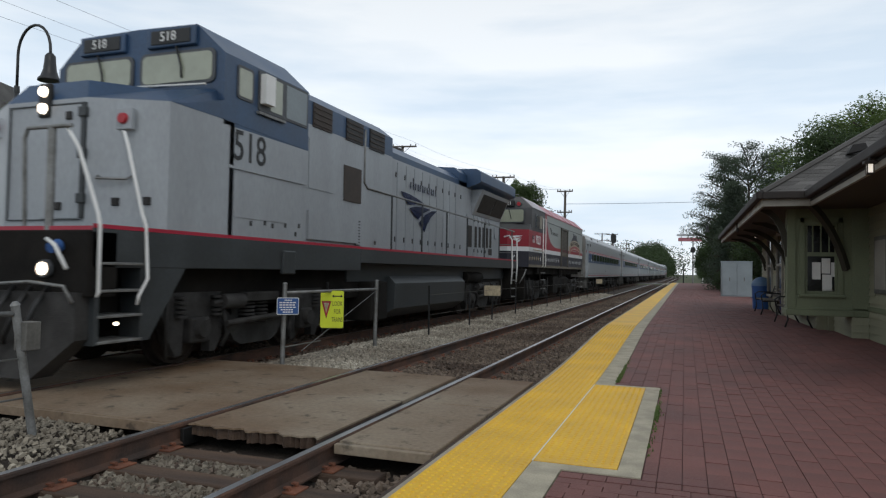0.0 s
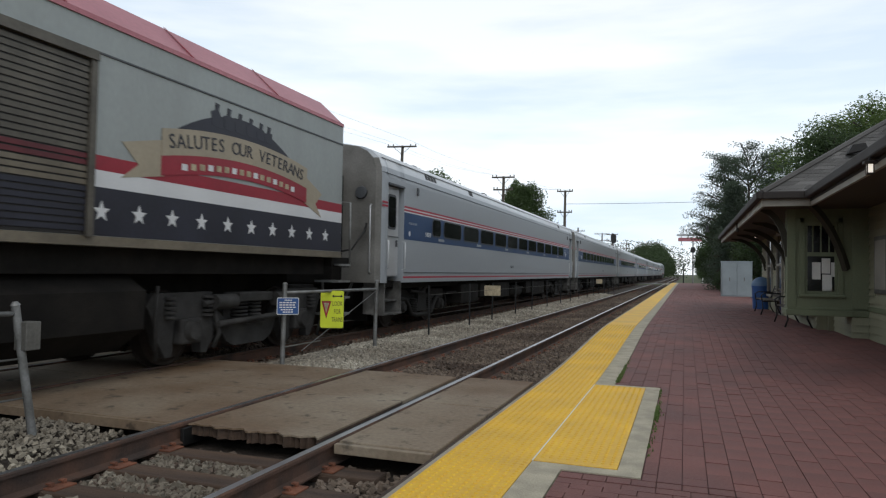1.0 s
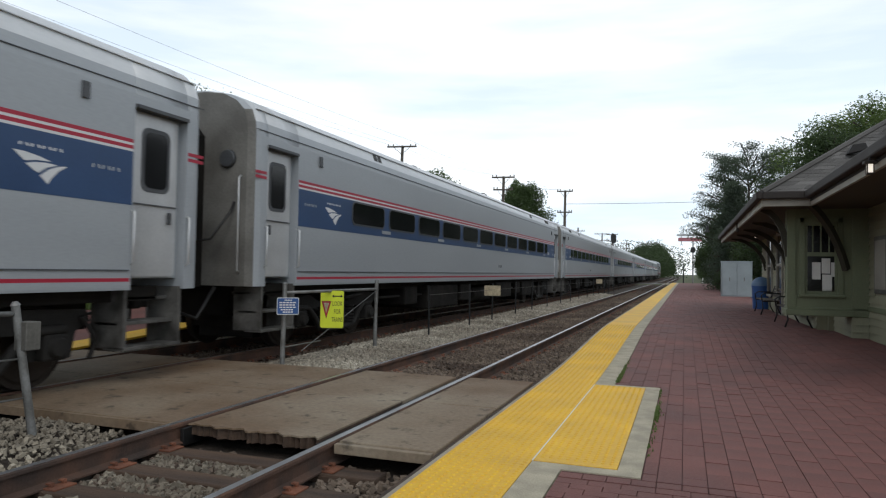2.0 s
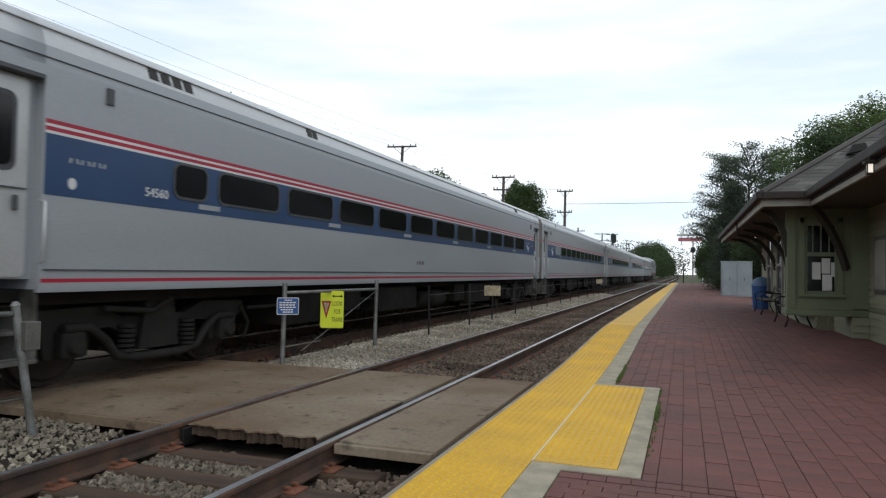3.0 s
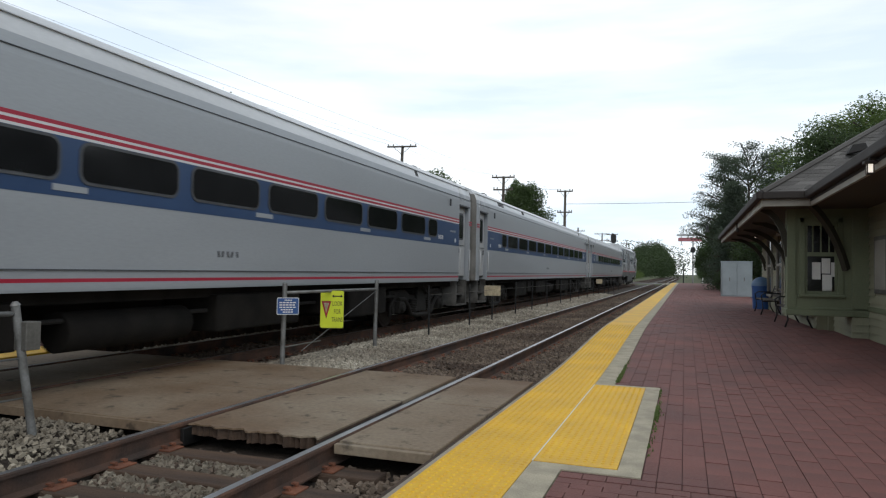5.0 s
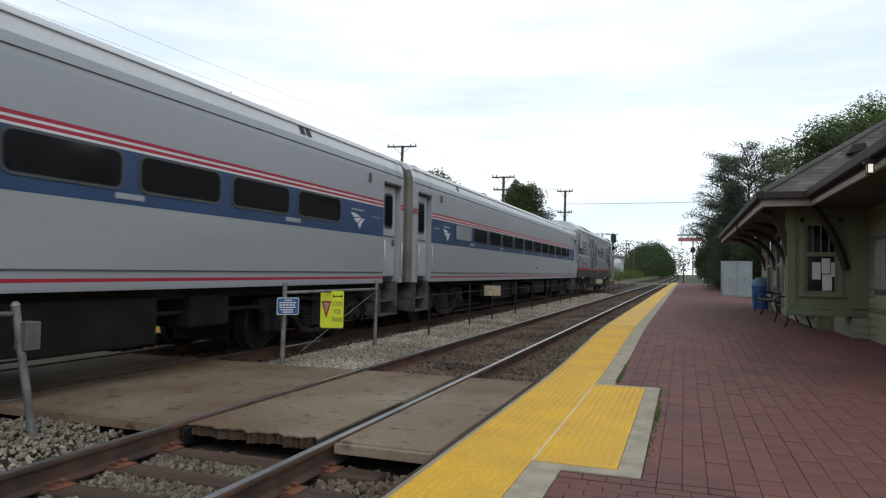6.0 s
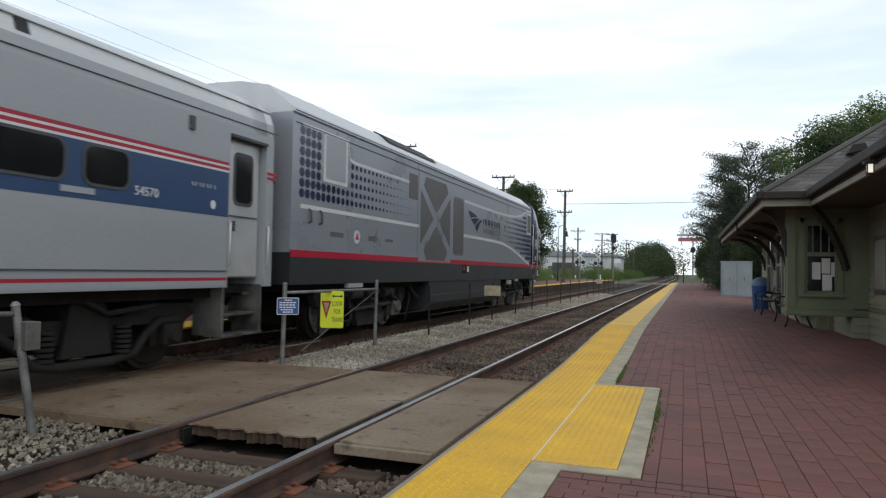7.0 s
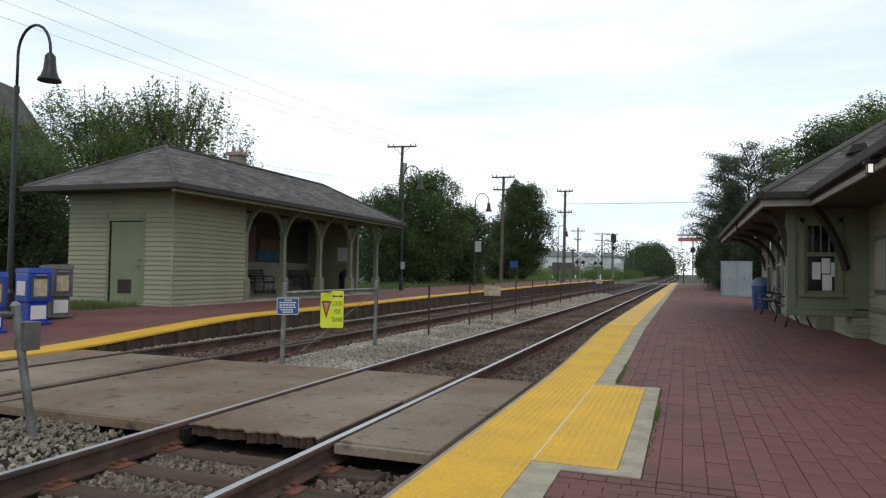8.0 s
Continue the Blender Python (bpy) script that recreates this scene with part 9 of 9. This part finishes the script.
# the modern locomotive pushing at the rear
def rear_locomotive():
    lo = thing("rear_locomotive", "silver and dark grey modern diesel with dot pattern and navy cab", "locomotive")
    W, L = 1.52, 17.9
    bm = bmesh.new()
    extrude(bm, half_profile(W, 1.602, [(W, 3.86), (0, 3.86)]), "y", 0, L)
    part("body", bm, CH_SILVER, lo, "silver carbody")
    bm = bmesh.new()
    extrude(bm, half_profile(W, 3.86, [(1.5, 3.95), (1.05, 4.32), (0.5, 4.42), (0, 4.43)]), "y", 0.0, L)
    part("roof", bm, ROOF, lo, "pale sloped roof")
    bm = bmesh.new()
    extrude(bm, half_profile(W, 1.08, [(W, 1.60), (0, 1.60)]), "y", 0, 19.6)
    extrude(bm, [(-W, 19.6), (W, 19.6), (1.34, 20.48), (-1.34, 20.48)], "z", 1.08, 1.598)
    pieces("sill", bm, CH_DARK, lo, "dark grey skirt")
    # curved navy cab, rounded at its shoulders and drawn in towards the front
    def ring(y, top, w, low):
        c = 0.42
        pts = [(w, low), (w, top - c)]
        for i in range(1, 7):
            t = i * math.pi / 14
            pts.append((w - c * 1.15 * (1 - math.cos(t)), top - c + c * math.sin(t)))
        pts.append((0.0, top + 0.02))
        return pts + [(-x, z) for x, z in pts[::-1] if x > 0.001]
    line = [(17.9, 4.27, 1.52), (18.3, 4.25, 1.52), (18.7, 4.14, 1.51), (19.0, 3.98, 1.50), (19.3, 3.74, 1.48), (19.6, 3.44, 1.455), (19.85, 3.16, 1.42), (20.05, 2.92, 1.38), (20.2, 2.70, 1.33), (20.28, 2.45, 1.29)]
    bm = bmesh.new()
    loft(bm, [(ring(y, top, w, 1.602), y + 0.17 * max(0.0, y - 18.6)) for y, top, w in line])
    for f in bm.faces:
        f.smooth = len(f.verts) == 4
    part("cab", bm, CH_BLUE, lo, "glossy navy cab with a raked front")
    bm = bmesh.new()
    extrude(bm, rounded(-1.05, 1.05, 0.0, 0.95, 0.12), "y", -0.012, 0.012)
    glass = part("windscreen", bm, DGLASS, lo, "dark raked windscreen")
    glass.matrix_basis = Matrix.Translation((0, 20.26, 3.0)) @ Matrix.Rotation(radians(46), 4, "X")
    for s in (-1, 1):
        plate("red_line", rect(0.0, 19.55, 1.53, 1.645), s, W - 0.01, 0.014, CH_RED, lo, "bright red line")
        bm = bmesh.new()
        extrude(bm, [(s * 1.51, 19.55), (s * 1.525, 19.55), (s * 1.355, 20.46), (s * 1.33, 20.46)], "z", 1.53, 1.645)
        part("red_line", bm, CH_RED, lo)
        plate("roof_line", rect(0, L, 3.84, 3.87), s, W, 0.012, GASKET, lo)
        # grilles: braced bay, tall grille, small one
        bay = plate("grille_bay", rect(5.5, 7.82, 1.56, 3.66), s, W, 0.006, CH_SILVER, lo)
        for pts in ([(5.92, 3.60), (7.40, 3.60), (7.56, 3.38), (6.68, 2.78), (5.80, 3.38)], [(5.60, 3.26), (6.46, 2.62), (5.60, 1.96)], [(7.74, 3.26), (6.88, 2.62), (7.74, 1.96)], [(6.68, 2.46), (7.54, 1.84), (7.36, 1.60), (6.0, 1.60), (5.82, 1.84)]):
            plate("grille", pts, s, W + 0.004, 0.006, CH_GRILLE, bay, "brown-grey mesh grille")
        g = [(8.08, 1.90), (8.16, 1.82), (8.80, 1.82), (8.88, 1.90), (8.88, 3.22), (8.80, 3.32), (8.16, 3.32), (8.08, 3.22)]
        plate("grille_frame", [(y + (0.05 if y > 8.5 else -0.05), z + (0.05 if z > 2.5 else -0.05)) for y, z in g], s, W, 0.005, GALV, lo)
        plate("grille", g, s, W, 0.010, CH_GRILLE, lo, "brown-grey mesh grille")
        plate("body_seam", rect(5.42, 5.435, 1.66, 3.84), s, W, 0.004, CH_GRILLE, lo)
        plate("body_seam", rect(13.98, 13.995, 3.0, 3.84), s, W, 0.004, CH_GRILLE, lo)
        for z in (3.70, 3.90):
            plate("rain_gutter", rect(0.1, 17.85, z, z + 0.012), s, W - (0.012 if z > 3.8 else 0), 0.012, GASKET, lo)
        plate("grille", rounded(4.88, 5.38, 2.98, 3.56, 0.04), s, W, 0.008, CH_GRILLE, lo)
        plate("grille_frame", rounded(17.08, 17.78, 2.84, 3.68, 0.03), s, W, 0.006, STRIPE_W, lo)
        plate("grille", rounded(17.15, 17.71, 2.91, 3.60, 0.02), s, W, 0.012, CH_GRILLE, lo)
        plate("panel_frame", rounded(1.0, 1.88, 2.86, 3.74, 0.03), s, W, 0.006, STRIPE_W, lo)
        plate("blank_panel", rounded(1.08, 1.80, 2.93, 3.68, 0.03), s, W, 0.012, SILVER, lo)
        # white lines
        def line(pts, t=0.05):
            return pts + [(y, z - t) for y, z in pts[::-1]]
        for pts in (line([(0.30, 3.74), (1.9, 3.74), (1.98, 3.42), (2.2, 3.38), (4.9, 3.38)], 0.06), line([(0.28, 2.40), (5.55, 2.42)], 0.07)):
            plate("white_line", pts, s, W, 0.005, STRIPE_W, lo)
        plate("white_line", line([(9.0, 3.37), (12.2, 3.34), (14.0, 3.36), (15.2, 3.42), (16.2, 3.54), (17.0, 3.76), (17.85, 3.83)], 0.075), s, W, 0.005, STRIPE_W, lo)
        plate("white_line", line([(8.95, 2.39), (12.2, 2.38), (13.4, 2.34), (14.4, 2.24), (15.3, 2.10), (16.2, 1.94), (17.5, 1.70)], 0.085), s, W, 0.006, STRIPE_W, lo)
        # printed dots that shrink along the side
        bm = bmesh.new()

        def dot(y, z, r):
            ring = [(y + r * math.cos(a), z + r * math.sin(a)) for a in [k * math.pi / 4 for k in range(8)]]
            a, b = s * W, s * (W + 0.004)
            extrude(bm, ring, "x", min(a, b), max(a, b))
        def column(y, low, high, r, skip):
            z = 1.72
            while z < high:
                if z > low and not (skip[0] < y < skip[1] and z > skip[2]):
                    dot(y, z, r)
                z += 0.172
        y = 0.30
        while y < 4.95:
            column(y, 2.48, 3.66 if y < 2.0 else 3.29, min(0.080, max(0.010, 0.078 * (1 - (y - 1.2) / 3.9))), (0.92, 1.96, 2.80))
            y += 0.178
        y = 13.18
        while y < 17.84:
            u = (y - 13.18) / 4.6
            high = 3.26 + 0.42 * max(0, (y - 14.5) / 3.3) ** 1.4
            low = 2.42 - 0.70 * max(0, (y - 13.6) / 4.0) ** 1.25
            column(y, low, high, 0.012 + 0.070 * min(1, u * 1.05), (17.0, 17.84, 2.78))
            y += 0.178
        part("dot_pattern", bm, CH_BLUE, lo, "navy dots growing towards the ends", kind="stuff")
        swoosh(s, W + 0.002, 9.32, 10.83, 2.52, 3.10, CH_BLUE, lo)
        name_bars(s, W + 0.002, 10.9, 12.95, 2.80, 2.98, 12, CH_BLUE, lo)
        plate("name_rule", rect(10.92, 12.92, 2.752, 2.762), s, W, 0.004, CH_BLUE, lo)
        name_bars(s, W + 0.002, 10.92, 12.9, 2.53, 2.69, 14, CH_GRILLE, lo)
        for y, w, h in ((1.28, 0.5, 0.09), (2.82, 0.42, 0.10), (3.62, 0.40, 0.06)):
            plate("small_decal", rounded(y, y + w, 1.96 - h / 2, 1.96 + h / 2, 0.03), s, W, 0.004, CH_GRILLE, lo)
        plate("round_decal", [(2.32 + 0.13 * math.cos(k * 0.3927), 1.96 + 0.13 * math.sin(k * 0.3927)) for k in range(16)], s, W, 0.004, STRIPE_W, lo)
        plate("round_decal_mark", [(2.24, 1.91), (2.40, 1.91), (2.32, 2.05)], s, W + 0.003, 0.004, RED, lo)
        bm = bmesh.new()
        for y in (0.55, 0.9):
            tube(bm, [(s * 1.5, y, 2.35), (s * 1.57, y, 2.3), (s * 1.57, y, 2.12), (s * 1.5, y, 2.1)], 0.02, 6)
        pieces("grab_iron", bm, GASKET, lo)
        # cab door, windows, rails, number
        d = plate("cab_door", rounded(18.12, 18.86, 1.66, 3.50, 0.05), s, W, 0.006, CH_BLUE, lo)
        plate("door_gasket", rounded(18.20, 18.70, 2.72, 3.30, 0.08), s, W + 0.003, 0.005, BLACK, d)
        plate("pane", rounded(18.24, 18.66, 2.77, 3.25, 0.06), s, W + 0.004, 0.007, DGLASS, d)
        plate("door_handle", rect(18.74, 18.78, 2.30, 2.72), s, W + 0.006, 0.05, STAINLESS, d)
        plate("lock", rect(18.60, 18.78, 2.44, 2.50), s, W + 0.006, 0.03, STAINLESS, d)
        plate("lock", rect(18.66, 18.76, 1.84, 2.0), s, W + 0.006, 0.03, STAINLESS, d)
        plate("kick_strip", rect(18.22, 18.7, 1.72, 1.745), s, W + 0.006, 0.02, STAINLESS, d)
        plate("cab_window", rounded(19.14, 19.42, 2.78, 3.22, 0.05), s, 1.46, 0.03, DGLASS, lo)
        plate("rear_mirror", [(19.21 + 0.10 * math.cos(k * 0.3927), 2.94 + 0.15 * math.sin(k * 0.3927)) for k in range(16)], s, 1.53, 0.10, STAINLESS, lo, "bright oval rear-view mirror")
        bm = bmesh.new()
        for y, z1 in ((18.03, 3.25), (18.93, 3.27)):
            tube(bm, [(s * 1.5, y, z1 + 0.05), (s * 1.58, y, z1), (s * 1.58, y - 0.06, 1.50), (s * 1.5, y - 0.06, 1.46)], 0.02, 6)
        tube(bm, [(s * 1.48, 19.45, 3.22), (s * 1.53, 19.45, 3.18), (s * 1.53, 19.42, 2.72), (s * 1.46, 19.42, 2.68)], 0.018, 6)
        pieces("grab_rail", bm, STAINLESS, lo)
        bm = bmesh.new()
        bar(bm, s, 1.535, 1.56, 17.99, 18.03, 2.42, 2.80)
        pieces("rail_grip", bm, STAINLESS, lo)
        # the number and bars lie on the side as it draws in
        inward = math.degrees(math.atan2(0.095, 0.45)) * s
        lettering("road_number", "4623", 0.36, on_side(s, 1.452, 19.93, 1.93) @ Matrix.Rotation(radians(inward), 4, "Y"), STRIPE_W, lo, stretch=0.8)
        name_bars(s, 1.458, 19.74, 20.02, 2.20, 2.29, 8, STRIPE_W, lo)
        name_bars(s, W, 19.05, 19.58, 1.20, 1.26, 9, STRIPE_W, lo)
        plate("white_tag", rect(19.12, 19.28, 1.28, 1.43), s, W, 0.006, STRIPE_W, lo)
        # flat black plate for the shaded step recess in the skirt, ladder below
        plate("recess_shade", rect(18.17, 18.52, 1.24, 1.50), s, W, 0.004, BLACK, lo)
        bm = bmesh.new()
        for z in (1.22, 1.10, 0.80, 0.50):
            bar(bm, s, 1.40, 1.55, 18.12, 18.56, z, z + 0.03)
        for y in (18.08, 18.56):
            bar(bm, s, 1.42, 1.50, y, y + 0.05, 0.48, 1.10)
        pieces("cab_step", bm, GALV, lo)
        bm = bmesh.new()
        cyl(bm, (s * 1.45, 18.75, 0.97), (s * 1.53, 18.75, 0.97), 0.06, 0.06, 12)
        bar(bm, s, 1.44, 1.53, 2.0, 2.6, 1.0, 1.08)
        bar(bm, s, 1.44, 1.53, 14.2, 14.6, 0.90, 1.05)
        bar(bm, s, 1.44, 1.52, 15.3, 15.7, 1.0, 1.08)
        pieces("side_fitting", bm, STAINLESS, lo)
        plate("emergency_panel", rect(8.9, 9.35, 1.28, 1.52), s, W, 0.008, TRUCK, lo)
        plate("emergency_panel", rect(9.3, 9.45, 1.32, 1.48), s, W, 0.012, WHITE, lo)
        bm = bmesh.new()
        cyl(bm, (s * W, 8.98, 1.42), (s * (W + 0.02), 8.98, 1.42), 0.06, 0.06, 12)
        part("fuel_filler", bm, RED, lo)
    # flat rear end with details
    bm = bmesh.new()
    box(bm, -0.55, 0.55, -0.25, 0.0, 1.5, 3.4, 0.03)
    part("gangway", bm, UNDER, lo)
    for x in (-1.1, 1.1):
        lamp("tail_lamp", lo, x, 0.0, 2.75, 0.09, -1, RED, GASKET)
    bm = bmesh.new()
    extrude(bm, [(1.2, 4.25), (1.32, 4.13), (0.95, 4.4), (0.85, 4.38)], "y", 4.2, 7.2)
    part("roof_opening", bm, GRILLE, lo)
    bm = bmesh.new()
    box(bm, -1.3, 1.3, 0.2, 20.0, 0.95, 1.16)
    part("underframe", bm, UNDER, lo)
    bm = bmesh.new()
    extrude(bm, half_profile(1.3, 0.36, [(1.48, 0.55), (1.5, 1.08), (0, 1.08)]), "y", 6.3, 13.2)
    part("fuel_tank", bm, CH_DARK, lo, "long dark belly tank")
    bm = bmesh.new()
    box(bm, -1.05, 1.05, 19.9, 20.2, 0.28, 1.08, 0.04)
    part("pilot", bm, UNDER, lo)
    bm = bmesh.new()
    box(bm, -0.2, 0.2, -0.5, 0.2, 0.74, 1.02, 0.05)
    box(bm, -0.2, 0.2, 20.2, 20.9, 0.74, 1.02, 0.05)
    pieces("coupler", bm, TRUCK, lo)
    for y in (3.5, 15.9):
        bm = bmesh.new()
        for s in (-1, 1):
            for d in (-1.9, -0.5, 0.6, 1.9):
                tube(bm, [(s * 1.25, y + d, 1.1), (s * 1.36, y + d + 0.3, 0.75), (s * 1.36, y + d + 0.5, 0.7)], 0.05, 8)
        pieces("damper", bm, TRUCK, lo)
    loco_bogie(lo, 3.5, 2.8, 0.53, True)
    loco_bogie(lo, 15.9, 2.8, 0.53, True)
    TRAIN.append((lo, 224.6))


rear_locomotive()


# ---- brick pieces of the near platform, last ----
def make_pavers():
    rnd = random.Random(21)
    bm = bmesh.new()
    L, B, G = 0.312, 0.156, 0.005
    box(bm, -B / 2 + G / 2, B / 2 - G / 2, -L / 2 + 0.0015, L / 2 - 0.0015, -0.05, 0.0)
    whole = mesh_of("brick", bm, PAVER)
    verts, faces = [], []
    count = 0
    def brick(x0, x1, y0, y1, own):
        nonlocal count
        ym = (y0 + y1) / 2
        dz = rnd.uniform(-0.003, 0.002) + z_near(ym)
        i = len(verts)
        slope = (z_near(ym + 0.1) - z_near(ym - 0.1)) / 0.2
        if own and count < 300:
            count += 1
            share("brick", whole, platform_near, pose((x0 + x1) / 2, ym, dz, rnd.uniform(-0.2, 0.2), rnd.uniform(-0.3, 0.3), 0))
            return
        verts.extend((px, py, dz + zz + (py - ym) * slope) for zz in (-0.03, 0.0) for px, py in ((x0, y0), (x1, y0), (x1, y1), (x0, y1)))
        faces.extend(tuple(i + k for k in q) for q in ((4, 5, 6, 7), (0, 1, 5, 4), (1, 2, 6, 5), (2, 3, 7, 6), (3, 0, 4, 7)))
    # courses that run along the platform, staggered
    col = 0
    x = -0.79
    while x < 3.30:
        y = 4.69 - (L / 2 if col % 2 else 0.0)
        while y < 60:
            y0, y1 = max(4.69, y) + 0.0015, y + L - 0.0015
            x0, x1 = x + G / 2, x + B - G / 2
            if x < -0.262 and y0 < 8.58:
                if x1 > -0.2 and y1 <= 8.6:
                    x0 = -0.258
                elif y1 <= 8.6:
                    y += L
                    continue
                else:
                    y0 = 8.575
            whole_one = x0 == x + G / 2 and y1 - y0 > L - 0.004 and y > 4.7
            brick(x0, x1, y0, y1, whole_one and 4.7 < y < 9.0 and 0.05 < x < 3.2)
            y += L
        x += B
        col += 1
    # crosswise courses nearest the eye
    y, row = 4.55 - 0.104, 0
    while y > 2.4:
        x = -0.79 - (0.104 if row % 2 else 0.0)
        while x < 3.3:
            x0, x1 = max(-0.79, x) + 0.003, x + 0.208 - 0.003
            if x1 - x0 > 0.02:
                brick(x0, x1, y + 0.003, y + 0.101, False)
            x += 0.208
        y -= 0.104
        row += 1

    # filler bricks beside the margins, and the crosswise course
    def filler(x0, x1, y0, y1):
        z = z_near((y0 + y1) / 2)
        i = len(verts)
        verts.extend((px, py, z + zz) for zz in (-0.03, 0.0) for px, py in ((x0, y0), (x1, y0), (x1, y1), (x0, y1)))
        faces.extend(tuple(i + k for k in q) for q in ((4, 5, 6, 7), (0, 1, 5, 4), (1, 2, 6, 5), (2, 3, 7, 6), (3, 0, 4, 7)))
    x = -0.79
    while x < 3.2:
        filler(x + 0.004, x + 0.152, 4.565, 4.675)
        x += 0.156
    bm = bmesh.new()
    strip(bm, -0.79, 3.44, [60.2, 64, 82, 99.5], lambda px, py: z_near(py) - 0.002, 0.05)
    part("far_paving", bm, PAVER, platform_near)
    raw_mesh("joined_bricks", verts, faces, PAVER, platform_near, kind="stuff")


make_pavers()


def motions():
    for vehicle, start in TRAIN:
        walk(vehicle, [(t, pose(TRACK_FAR, start - SPEED * t, 0)) if vehicle not in TURNED else (t, pose(TRACK_FAR, start + COACH_L - SPEED * t, 0, 0, 0, 180)) for t in (0.0, 2.0, 4.0, 6.0, 8.0)])


motions()
